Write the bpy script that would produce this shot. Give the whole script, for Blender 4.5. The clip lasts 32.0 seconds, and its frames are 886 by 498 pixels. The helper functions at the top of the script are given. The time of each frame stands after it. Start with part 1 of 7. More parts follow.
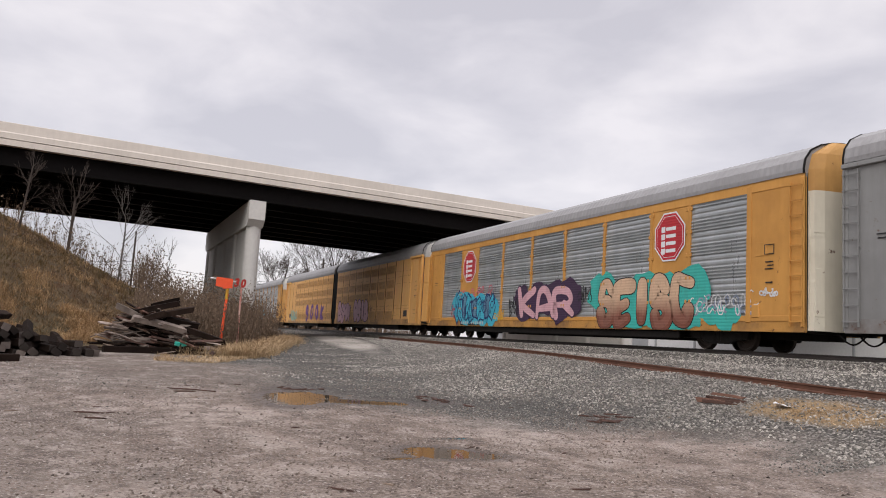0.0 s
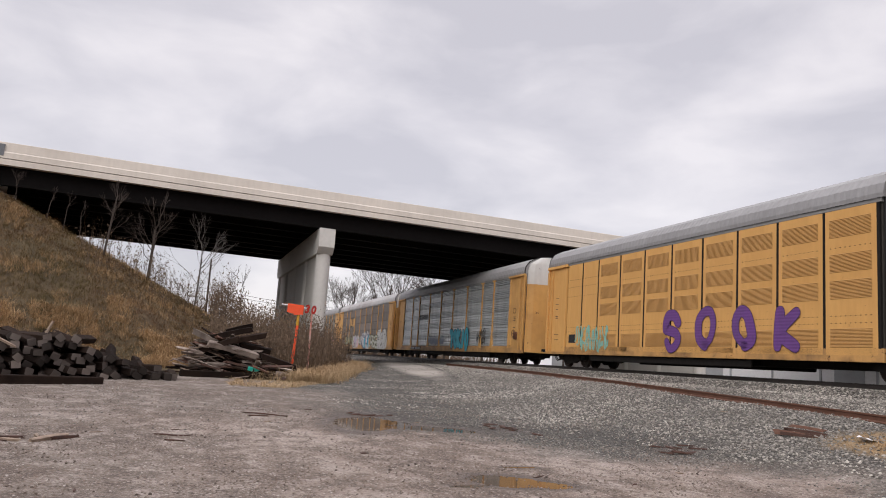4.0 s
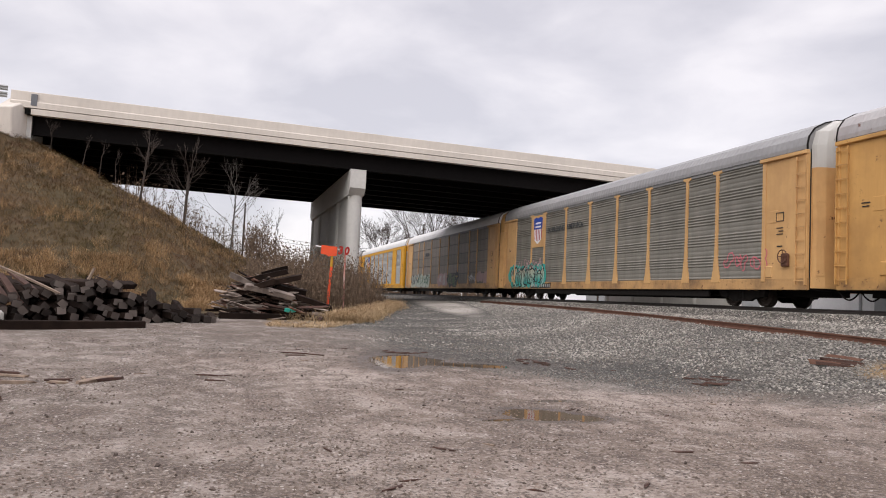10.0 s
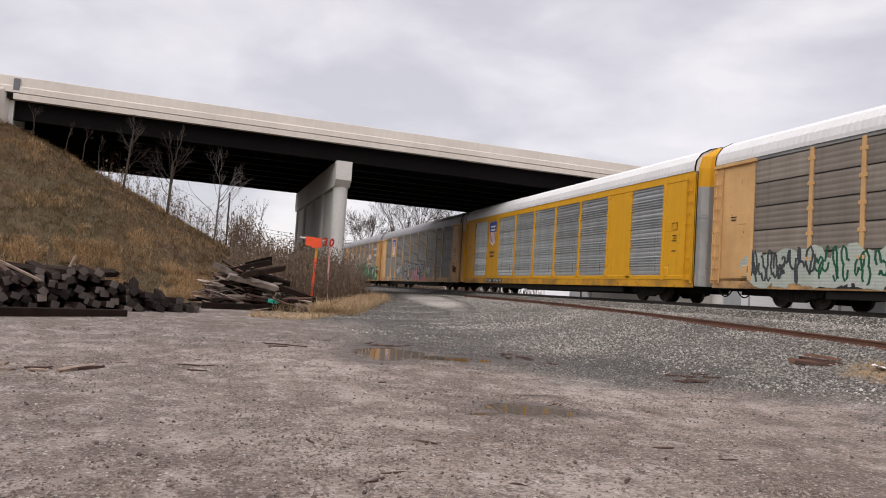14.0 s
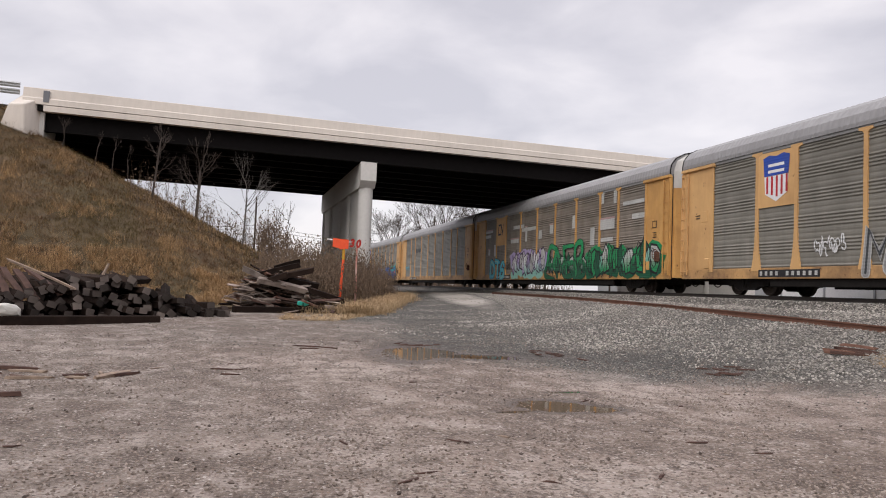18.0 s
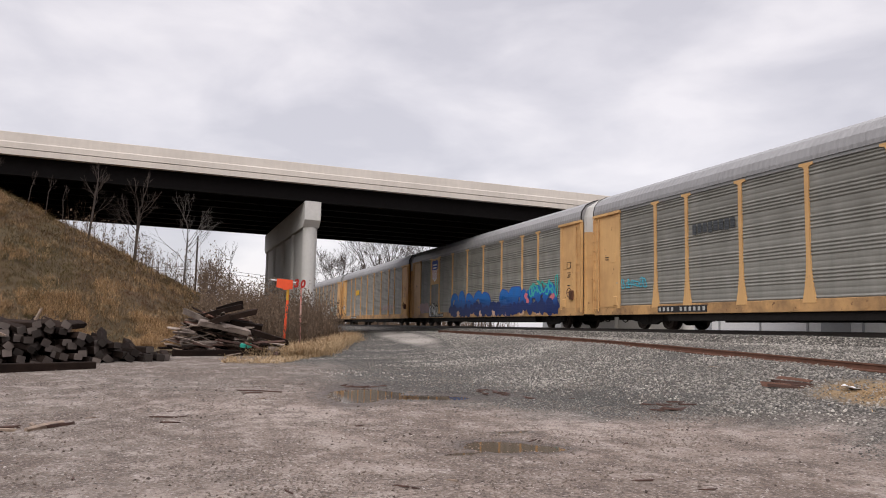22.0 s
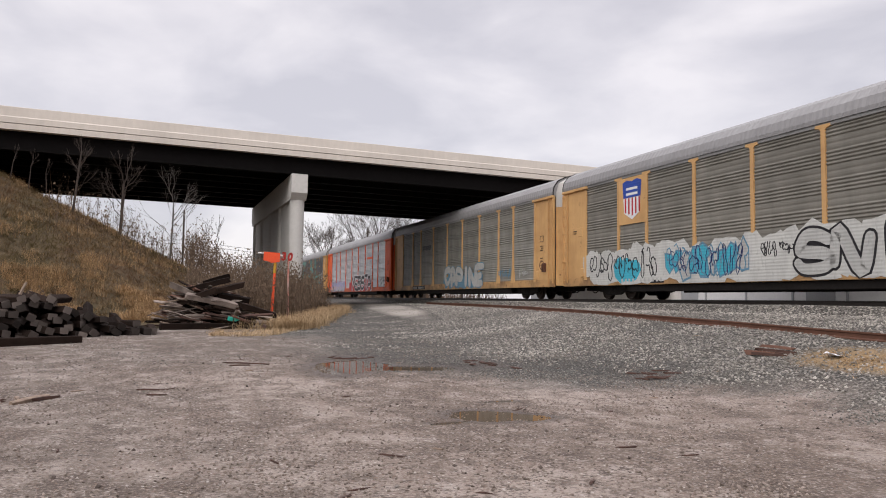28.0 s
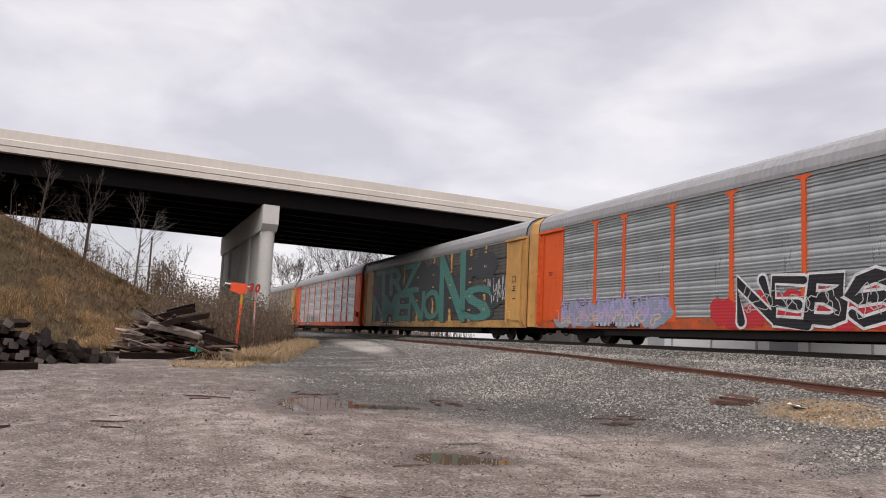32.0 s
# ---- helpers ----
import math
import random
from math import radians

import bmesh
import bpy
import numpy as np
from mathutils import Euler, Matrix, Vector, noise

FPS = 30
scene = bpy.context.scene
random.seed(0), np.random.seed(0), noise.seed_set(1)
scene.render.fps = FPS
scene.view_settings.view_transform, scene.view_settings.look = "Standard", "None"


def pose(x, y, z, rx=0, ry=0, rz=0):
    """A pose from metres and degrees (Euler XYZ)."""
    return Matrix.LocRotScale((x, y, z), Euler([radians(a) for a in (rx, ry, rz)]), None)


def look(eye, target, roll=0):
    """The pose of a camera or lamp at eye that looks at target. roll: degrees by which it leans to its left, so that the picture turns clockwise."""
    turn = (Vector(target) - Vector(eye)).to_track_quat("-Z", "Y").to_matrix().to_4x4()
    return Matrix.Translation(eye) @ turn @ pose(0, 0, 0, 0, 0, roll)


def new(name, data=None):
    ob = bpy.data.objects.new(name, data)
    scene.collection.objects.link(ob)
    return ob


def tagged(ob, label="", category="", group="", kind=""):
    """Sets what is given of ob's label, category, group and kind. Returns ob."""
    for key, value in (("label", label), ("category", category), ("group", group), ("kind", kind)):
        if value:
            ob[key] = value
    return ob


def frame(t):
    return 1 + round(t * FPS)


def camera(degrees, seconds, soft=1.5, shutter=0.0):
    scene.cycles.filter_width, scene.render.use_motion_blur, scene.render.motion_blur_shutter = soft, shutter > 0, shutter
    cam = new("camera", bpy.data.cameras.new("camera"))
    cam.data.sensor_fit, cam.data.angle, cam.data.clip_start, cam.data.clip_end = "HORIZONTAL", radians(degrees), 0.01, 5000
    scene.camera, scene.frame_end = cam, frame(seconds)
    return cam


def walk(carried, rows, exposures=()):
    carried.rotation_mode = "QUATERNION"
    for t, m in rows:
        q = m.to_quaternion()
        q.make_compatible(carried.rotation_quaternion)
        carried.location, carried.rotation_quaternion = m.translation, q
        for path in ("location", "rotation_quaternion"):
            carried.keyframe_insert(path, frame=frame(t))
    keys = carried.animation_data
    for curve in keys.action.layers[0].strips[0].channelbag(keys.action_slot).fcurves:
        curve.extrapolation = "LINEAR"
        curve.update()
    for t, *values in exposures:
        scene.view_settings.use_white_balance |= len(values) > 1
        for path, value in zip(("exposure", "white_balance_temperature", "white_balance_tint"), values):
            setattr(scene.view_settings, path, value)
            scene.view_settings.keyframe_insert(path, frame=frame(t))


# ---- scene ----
# camera: seconds, eye, yaw to the left of the track, pitch, roll
PATH = [
    (0.0, 0.006, 0.105, 1.364, -21.93, 6.64, 3.38),
    (0.5, -0.005, 0.078, 1.365, -19.58, 6.37, 2.94),
    (1.0, -0.033, 0.065, 1.367, -19.33, 6.41, 3.26),
    (1.5, -0.043, 0.063, 1.375, -19.22, 6.72, 3.37),
    (2.0, -0.049, 0.070, 1.379, -20.16, 6.96, 3.10),
    (2.5, -0.049, 0.050, 1.374, -19.78, 7.26, 3.24),
    (3.0, -0.038, 0.036, 1.383, -18.18, 8.22, 3.16),
    (3.5, -0.042, 0.032, 1.366, -17.13, 7.85, 3.71),
    (5.5, 0.006, -0.040, 1.407, -15.53, 10.38, 2.72),
    (6.0, 0.014, -0.015, 1.411, -14.23, 8.67, 1.56),
    (6.5, -0.009, 0.014, 1.412, -11.99, 7.50, 1.88),
    (7.0, -0.019, 0.004, 1.392, -11.68, 6.38, 3.19),
    (7.5, -0.025, -0.005, 1.393, -12.21, 6.14, 3.29),
    (8.0, -0.014, -0.029, 1.401, -13.36, 6.47, 3.48),
    (8.5, -0.001, -0.031, 1.399, -14.47, 6.37, 3.62),
    (9.0, -0.010, -0.026, 1.400, -14.18, 6.10, 3.00),
    (9.5, 0.002, 0.008, 1.386, -13.85, 5.24, 2.51),
    (10.0, 0.019, 0.016, 1.376, -14.61, 3.56, 2.60),
    (10.5, 0.028, -0.007, 1.362, -14.79, 2.44, 3.33),
    (11.0, 0.035, -0.021, 1.360, -14.68, 2.79, 4.33),
    (11.5, 0.043, -0.019, 1.365, -16.39, 4.51, 4.36),
    (12.0, 0.028, -0.006, 1.368, -17.40, 4.62, 3.67),
    (12.5, 0.029, -0.012, 1.372, -16.91, 4.31, 3.14),
    (13.0, 0.033, -0.005, 1.362, -16.74, 4.04, 2.93),
    (13.5, 0.027, 0.007, 1.363, -16.67, 3.05, 2.88),
    (14.0, 0.006, 0.014, 1.374, -15.78, 3.15, 3.56),
    (14.5, -0.017, -0.026, 1.388, -14.21, 4.61, 4.64),
    (16.5, -0.009, -0.015, 1.388, -13.64, 5.11, 2.33),
    (17.0, -0.002, -0.022, 1.384, -13.54, 4.29, 2.38),
    (17.5, 0.015, 0.010, 1.386, -13.56, 3.44, 2.34),
    (18.0, -0.007, -0.007, 1.393, -13.82, 2.89, 2.08),
    (18.5, -0.021, -0.018, 1.394, -13.92, 2.29, 1.62),
    (19.0, -0.019, -0.019, 1.405, -13.73, 2.44, 1.44),
    (19.5, -0.006, -0.026, 1.412, -13.51, 3.11, 1.84),
    (20.0, -0.009, -0.030, 1.423, -13.91, 4.11, 1.99),
    (20.5, -0.037, -0.059, 1.419, -13.86, 4.59, 1.86),
    (21.0, -0.048, -0.036, 1.416, -14.84, 4.83, 1.74),
    (21.5, -0.037, -0.045, 1.443, -17.05, 5.63, 1.16),
    (22.0, -0.021, -0.030, 1.438, -17.83, 5.81, 1.15),
    (22.5, -0.008, -0.038, 1.440, -17.14, 5.39, 1.63),
    (23.0, -0.006, -0.018, 1.430, -16.05, 4.60, 2.10),
    (23.5, 0.016, -0.037, 1.435, -16.38, 4.39, 2.14),
    (24.0, 0.019, -0.027, 1.430, -17.56, 4.52, 1.78),
    (24.5, 0.026, 0.002, 1.434, -18.28, 4.17, 2.19),
    (26.5, 0.004, -0.023, 1.410, -18.41, 4.13, 1.25),
    (27.0, 0.000, -0.024, 1.414, -17.72, 3.36, 0.81),
    (27.5, 0.006, 0.013, 1.401, -17.26, 1.93, 1.40),
    (28.0, 0.029, -0.016, 1.416, -18.72, 3.78, 0.74),
    (28.5, 0.039, 0.030, 1.421, -20.54, 6.27, 1.16),
    (29.0, 0.024, 0.028, 1.426, -20.44, 7.11, 1.58),
    (29.5, 0.038, 0.041, 1.427, -20.12, 6.41, 1.32),
    (30.0, 0.015, 0.008, 1.426, -20.16, 6.58, 1.91),
    (30.5, 0.013, 0.011, 1.434, -19.50, 7.51, 2.97),
    (31.0, 0.019, -0.018, 1.439, -18.71, 7.59, 2.72),
    (31.5, 0.042, 0.027, 1.439, -18.95, 6.64, 2.03),
    (32.0, 0.046, 0.021, 1.448, -20.85, 6.59, 2.67),
]


def carried_pose(x, y, z, yaw, pitch, roll):
    a, p = radians(yaw), radians(pitch)
    ahead = Vector((-math.sin(a) * math.cos(p), math.cos(a) * math.cos(p), math.sin(p)))
    return look((x, y, z), Vector((x, y, z)) + ahead, roll)


cam = camera(59.95, 32.0, soft=1.0)
EXPOSURES = [(0.0, -0.02), (3.0, -0.03), (6.0, 0.0), (7.0, 0.06), (9.0, 0.14), (12.0, -0.02), (14.0, 0.0), (20.0, 0.03), (28.0, 0.02), (32.0, 0.02)]
walk(cam, [(t, carried_pose(*p)) for t, *p in PATH], EXPOSURES)

# ---- world and sun: a bright overcast winter day ----
def make_world():
    w = bpy.data.worlds.new("overcast")
    scene.world = w
    w.use_nodes = True
    nt = w.node_tree
    nt.nodes.clear()
    out = nt.nodes.new("ShaderNodeOutputWorld")
    sky = nt.nodes.new("ShaderNodeTexSky")
    sky.sky_type, sky.sun_disc = 'NISHITA', False
    sky.sun_elevation, sky.sun_rotation = radians(34), radians(200)
    b1 = nt.nodes.new("ShaderNodeBackground")
    b1.inputs[1].default_value = 0.015
    nt.links.new(sky.outputs[0], b1.inputs[0])
    tc = nt.nodes.new("ShaderNodeTexCoord")
    mp = nt.nodes.new("ShaderNodeMapping")
    mp.inputs["Scale"].default_value = (1.0, 1.0, 2.3)
    mp.inputs["Location"].default_value = (3.1, 0.4, 0.2)
    nt.links.new(tc.outputs["Generated"], mp.inputs[0])
    n1 = nt.nodes.new("ShaderNodeTexNoise")
    n1.inputs["Scale"].default_value, n1.inputs["Detail"].default_value = 4.6, 6
    n1.inputs["Roughness"].default_value, n1.inputs["Distortion"].default_value = 0.48, 0.25
    nt.links.new(mp.outputs[0], n1.inputs["Vector"])
    ramp = nt.nodes.new("ShaderNodeValToRGB")
    e = ramp.color_ramp.elements
    e[0].position, e[0].color = 0.36, (0.60, 0.575, 0.622, 1)
    e[1].position, e[1].color = 0.66, (0.845, 0.80, 0.825, 1)
    m = e.new(0.5)
    m.color = (0.705, 0.672, 0.712, 1)
    nt.links.new(n1.outputs["Fac"], ramp.inputs[0])
    # an overcast sky is brightest overhead
    sep = nt.nodes.new("ShaderNodeSeparateXYZ")
    nt.links.new(tc.outputs["Generated"], sep.inputs[0])
    lift = nt.nodes.new("ShaderNodeMapRange")
    lift.interpolation_type = 'SMOOTHSTEP'
    for k, v in ((1, 0.42), (2, 0.95), (3, 1.0), (4, 2.7)):
        lift.inputs[k].default_value = v
    nt.links.new(sep.outputs[2], lift.inputs[0])
    b2 = nt.nodes.new("ShaderNodeBackground")
    nt.links.new(lift.outputs[0], b2.inputs[1])
    nt.links.new(ramp.outputs[0], b2.inputs[0])
    add = nt.nodes.new("ShaderNodeAddShader")
    nt.links.new(b1.outputs[0], add.inputs[0])
    nt.links.new(b2.outputs[0], add.inputs[1])
    nt.links.new(add.outputs[0], out.inputs[0])


make_world()
sun = bpy.data.lights.new("sun", 'SUN')
sun.energy, sun.angle, sun.color = 1.15, radians(40), (1.0, 0.96, 0.9)
sun_ob = new("sun", sun)
sun_ob.matrix_world = look((-52, -30, 54), (6, 30, 0))

# ---- materials ----
MATS = {}


def nodes_of(name):
    m = bpy.data.materials.new(name)
    m.use_nodes = True
    nt = m.node_tree
    b = nt.nodes["Principled BSDF"]
    return m, nt, b


def link(nt, a, b):
    nt.links.new(a, b)


def noise_node(nt, scale, detail=4, rough=0.55, vec=None, stretch=None, coord="Object"):
    n = nt.nodes.new("ShaderNodeTexNoise")
    n.inputs["Scale"].default_value, n.inputs["Detail"].default_value = scale, detail
    n.inputs["Roughness"].default_value = rough
    tc = nt.nodes.new("ShaderNodeTexCoord")
    src = vec or tc.outputs[coord]
    if stretch:
        mp = nt.nodes.new("ShaderNodeMapping")
        mp.inputs["Scale"].default_value = stretch
        link(nt, src, mp.inputs[0])
        src = mp.outputs[0]
    link(nt, src, n.inputs["Vector"])
    return n


def mix_node(nt, fac, a, b, mode='MIX'):
    n = nt.nodes.new("ShaderNodeMix")
    n.data_type, n.blend_type = 'RGBA', mode
    for sock, v in ((n.inputs[0], fac), (n.inputs[6], a), (n.inputs[7], b)):
        if isinstance(v, (int, float)):
            sock.default_value = v
        elif isinstance(v, tuple):
            sock.default_value = (*v, 1) if len(v) == 3 else v
        else:
            link(nt, v, sock)
    return n.outputs[2]


def ramp_node(nt, src, lo, hi, a=0.0, b=1.0):
    n = nt.nodes.new("ShaderNodeMapRange")
    n.inputs[1].default_value, n.inputs[2].default_value = lo, hi
    n.inputs[3].default_value, n.inputs[4].default_value = a, b
    link(nt, src, n.inputs[0])
    return n.outputs[0]


def bump_to(nt, b, src, strength, dist=0.01):
    n = nt.nodes.new("ShaderNodeBump")
    n.inputs["Strength"].default_value, n.inputs["Distance"].default_value = strength, dist
    link(nt, src, n.inputs["Height"])
    link(nt, n.outputs[0], b.inputs["Normal"])


def surface(name, base, dark=None, rough=0.7, metal=0.0, grain=8.0, stain=0.8, amount=0.35, bump=0.2, streak=None,
            vary=0.0, spec=0.4, wear=None, wear_at=0.62, dist=0.008, grain_amount=0.25):
    """A worn plain surface: base colour, stains at a large scale, grain at a small one, streaks along one way, bare spots."""
    if name in MATS:
        return MATS[name]
    m, nt, b = nodes_of(name)
    dark = dark or tuple(c * 0.55 for c in base)
    big = noise_node(nt, stain, 5, 0.6)
    fine = noise_node(nt, grain, 6, 0.65, stretch=streak)
    col = mix_node(nt, ramp_node(nt, big.outputs["Fac"], 0.42, 0.72, 0, amount), base, dark)
    col = mix_node(nt, ramp_node(nt, fine.outputs["Fac"], 0.35, 0.75, 0, grain_amount), col, tuple(c * 0.6 for c in base))
    if wear:
        w = noise_node(nt, grain * 0.6, 8, 0.7)
        col = mix_node(nt, ramp_node(nt, w.outputs["Fac"], wear_at, wear_at + 0.06), col, wear)
    if vary:
        oi = nt.nodes.new("ShaderNodeObjectInfo")
        hsv = nt.nodes.new("ShaderNodeHueSaturation")
        link(nt, ramp_node(nt, oi.outputs["Random"], 0, 1, 1 - vary, 1 + vary), hsv.inputs["Value"])
        link(nt, col, hsv.inputs["Color"])
        col = hsv.outputs[0]
    link(nt, col, b.inputs["Base Color"])
    b.inputs["Metallic"].default_value = metal
    b.inputs["Specular IOR Level"].default_value = spec
    link(nt, ramp_node(nt, fine.outputs["Fac"], 0.3, 0.7, max(rough - 0.1, 0.05), min(rough + 0.1, 1)), b.inputs["Roughness"])
    if bump:
        bump_to(nt, b, fine.outputs["Fac"], bump, dist)
    MATS[name] = m
    return m


def plain(name, base, rough=0.6, metal=0.0, spec=0.4):
    return surface(name, base, rough=rough, metal=metal, spec=spec, amount=0.25, bump=0.05)


CONCRETE = surface("pale_concrete", (0.66, 0.60, 0.535), rough=0.85, grain=5, stain=0.25, amount=0.3, bump=0.15, streak=(1, 1, 0.25))
PIER = surface("pier_concrete", (0.58, 0.56, 0.53), rough=0.85, grain=6, stain=0.35, amount=0.25, bump=0.2)
# Near-black colours: the shade under the bridge is put into them
GIRDER = surface("shaded_dark_steel_girder", (0.009, 0.008, 0.008), spec=0.04, rough=0.75, grain=4, stain=0.5, bump=0.1)
DECK_UNDER = surface("shaded_soffit_concrete", (0.010, 0.0095, 0.009), spec=0.04, rough=0.9, grain=3, stain=0.4)
ASPHALT = surface("asphalt", (0.05, 0.05, 0.05), rough=0.9, grain=60, stain=0.3)
RAIL_RUST = surface("rusty_rail_steel", (0.15, 0.075, 0.052), (0.065, 0.033, 0.024), spec=0.15, rough=0.8, grain=30, stain=3, amount=0.6, bump=0.3)
RAIL_TOP = surface("dark_rail_steel", (0.05, 0.042, 0.038), rough=0.55, grain=30, stain=3, bump=0.2)
TIE_WOOD = surface("creosoted_tie_wood", (0.024, 0.0155, 0.012), (0.008, 0.006, 0.005), spec=0.08, rough=0.9, grain=14, stain=3, amount=0.7, bump=0.6, streak=(8, 8, 1), vary=0.45)
TIE_END = surface("sawn_tie_end", (0.10, 0.083, 0.074), (0.012, 0.009, 0.008), spec=0.1, rough=0.9, grain=18, stain=0.9, amount=1.0, bump=0.5, vary=0.75)
GREY_WOOD = surface("weathered_grey_wood", (0.29, 0.235, 0.20), (0.065, 0.046, 0.036), rough=0.9, grain=16, stain=3, amount=0.8, bump=0.6, streak=(10, 10, 0.8), vary=0.5)
SPLINTER = surface("fresh_splintered_wood", (0.30, 0.225, 0.17), (0.10, 0.068, 0.05), rough=0.9, grain=20, stain=6, amount=0.7, bump=0.5, streak=(8, 8, 1))
ORANGE = surface("faded_orange_paint", (0.85, 0.10, 0.03), (0.6, 0.06, 0.02), rough=0.6, grain=10, stain=3, amount=0.3, bump=0.05)
WHITE = plain("white_paint", (0.75, 0.75, 0.76))
BLACK = plain("black_paint", (0.02, 0.02, 0.022))
BARK = surface("grey_bark", (0.075, 0.06, 0.052), (0.036, 0.029, 0.025), spec=0.1, rough=0.95, grain=12, stain=3, amount=0.6, bump=0.6, streak=(6, 6, 1))
TWIG = surface("brown_twigs", (0.17, 0.125, 0.10), (0.09, 0.065, 0.05), rough=0.95, grain=4, stain=1, bump=0)

# ---- mesh helpers ----
def mesh_of(name, bm, materials, smooth=False):
    me = bpy.data.meshes.new(name)
    bm.to_mesh(me)
    bm.free()
    for m in materials if isinstance(materials, (list, tuple)) else [materials]:
        me.materials.append(m)
    if smooth:
        me.shade_smooth()
    return me


def part(name, bm, material, parent=None, label="", smooth=False):
    ob = new(name, mesh_of(name, bm, material, smooth))
    ob.parent = parent
    if label:
        ob["label"] = label
    return ob


def share(name, mesh, parent, m=None, label=""):
    ob = new(name, mesh)
    ob.parent = parent
    if m is not None:
        ob.matrix_basis = m
    if label:
        ob["label"] = label
    return ob


def thing(name, m, label, category, group=""):
    ob = new(name)
    ob.empty_display_size = 0.3
    ob.matrix_basis = m
    return tagged(ob, label, category, group)


def add_box(bm, x0, x1, y0, y1, z0, z1, bevel=0.0, mat=0, m=None):
    vs = [bm.verts.new((x, y, z)) for x in (x0, x1) for y in (y0, y1) for z in (z0, z1)]
    fs = [bm.faces.new([vs[i] for i in f]) for f in ((0, 1, 3, 2), (4, 6, 7, 5), (0, 4, 5, 1), (2, 3, 7, 6), (0, 2, 6, 4), (1, 5, 7, 3))]
    for f in fs:
        f.material_index = mat
    if bevel:
        es = list({e for f in fs for e in f.edges})
        r = bmesh.ops.bevel(bm, geom=es, offset=bevel, segments=1, profile=0.5, affect='EDGES')
        vs = list({v for f in r["faces"] for v in f.verts} | {v for v in vs if v.is_valid})
        for f in r["faces"]:
            f.material_index = mat
    if m is not None:
        bmesh.ops.transform(bm, matrix=m, verts=[v for v in vs if v.is_valid])
    return vs


def box(x0, x1, y0, y1, z0, z1, bevel=0.0):
    bm = bmesh.new()
    add_box(bm, x0, x1, y0, y1, z0, z1, bevel)
    return bm


def add_tube(bm, a, b, r0, r1, n=6, cap=True):
    a, b = Vector(a), Vector(b)
    d = (b - a)
    if d.length < 1e-6:
        return
    u = d.orthogonal().normalized()
    v = d.normalized().cross(u)
    ra = [bm.verts.new(a + (u * math.cos(k * math.tau / n) + v * math.sin(k * math.tau / n)) * r0) for k in range(n)]
    rb = [bm.verts.new(b + (u * math.cos(k * math.tau / n) + v * math.sin(k * math.tau / n)) * r1) for k in range(n)]
    for k in range(n):
        bm.faces.new((ra[k], ra[(k + 1) % n], rb[(k + 1) % n], rb[k]))
    if cap:
        bm.faces.new(ra[::-1])
        bm.faces.new(rb)


def tube(a, b, r, n=8):
    bm = bmesh.new()
    add_tube(bm, a, b, r, r, n)
    return bm


def prism(points, y0, y1, axis="y"):
    """A closed profile of (x, z) drawn out along y (or of (y, z) along x)."""
    bm = bmesh.new()
    def at(p, s):
        return (p[0], s, p[1]) if axis == "y" else (s, p[0], p[1])
    a = [bm.verts.new(at(p, y0)) for p in points]
    b = [bm.verts.new(at(p, y1)) for p in points]
    n = len(points)
    for k in range(n):
        bm.faces.new((a[k], a[(k + 1) % n], b[(k + 1) % n], b[k]))
    bm.faces.new(a[::-1])
    bm.faces.new(b)
    bmesh.ops.recalc_face_normals(bm, faces=bm.faces)
    return bm


def smoothstep(t):
    t = min(max(t, 0.0), 1.0)
    return t * t * (3 - 2 * t)

# ---- the ground: one sheet from the dirt lot to the horizon ----
RAIL_Z, TRACK_X, TRACK_TURN = 1.53, 18.47, 0.6
SIDING = [(11.6, 4.0), (11.9, 10.0), (12.3, 16.0), (12.9, 24.0), (13.5, 33.0), (14.2, 44.5)]


def hill(x, y):
    """The road embankment, a bank that falls from the bridge's end towards the lot."""
    dx, dy = max(x + 11.5, 0.0), max(43.5 - y, y - 66.0, 0.0)
    d = math.hypot(dx, dy)
    z = 8.75 - 0.505 * d
    if x < -11.5:
        z += min(1.15, (-11.5 - x) * 0.9) * max(0, 1 - dy / 3)
    return z


def lot(x, y):
    base = min(max(0.021 * (y - 11), 0.0), 0.75)
    x = x + y * 0.0105
    s = smoothstep((x - 7.2) / 7.6)
    z = base + (1.12 - base) * s
    if 15.9 < x < 21.0:
        z = max(z, 1.12 + 0.24 * smoothstep((x - 15.9) / 0.9) * smoothstep((21.0 - x) / 0.9))
    if x > 21.0:
        z = 1.12 - min(0.7, (x - 21.0) * 0.12)
    return z


def ground_z(x, y):
    a, b = lot(x, y), hill(x, y)
    k = 0.8
    h = min(max(0.5 + 0.5 * (a - b) / k, 0), 1)
    z = b + (a - b) * h + k * h * (1 - h)
    near = max(0.0, 1 - math.hypot(x - 3, y - 14) / 45)
    v = Vector((x, y, 0))
    z += near * (0.035 * noise.noise(v * 0.35) + 0.018 * noise.noise(v * 1.3) + 0.012 * noise.noise(v * 4.0))
    if b > a:
        z += 0.10 * noise.noise(v * 0.6) + 0.05 * noise.noise(v * 2.3)
    for level, shapes in PUDDLES:
        q = hollow(x, y, shapes)
        if q < 1.0:
            z = level - 0.035 * (1 - q)
        elif q < 1.7:
            f = smoothstep((q - 1.0) / 0.7)
            z = level + 0.004 + (z - level - 0.004) * f
    return z


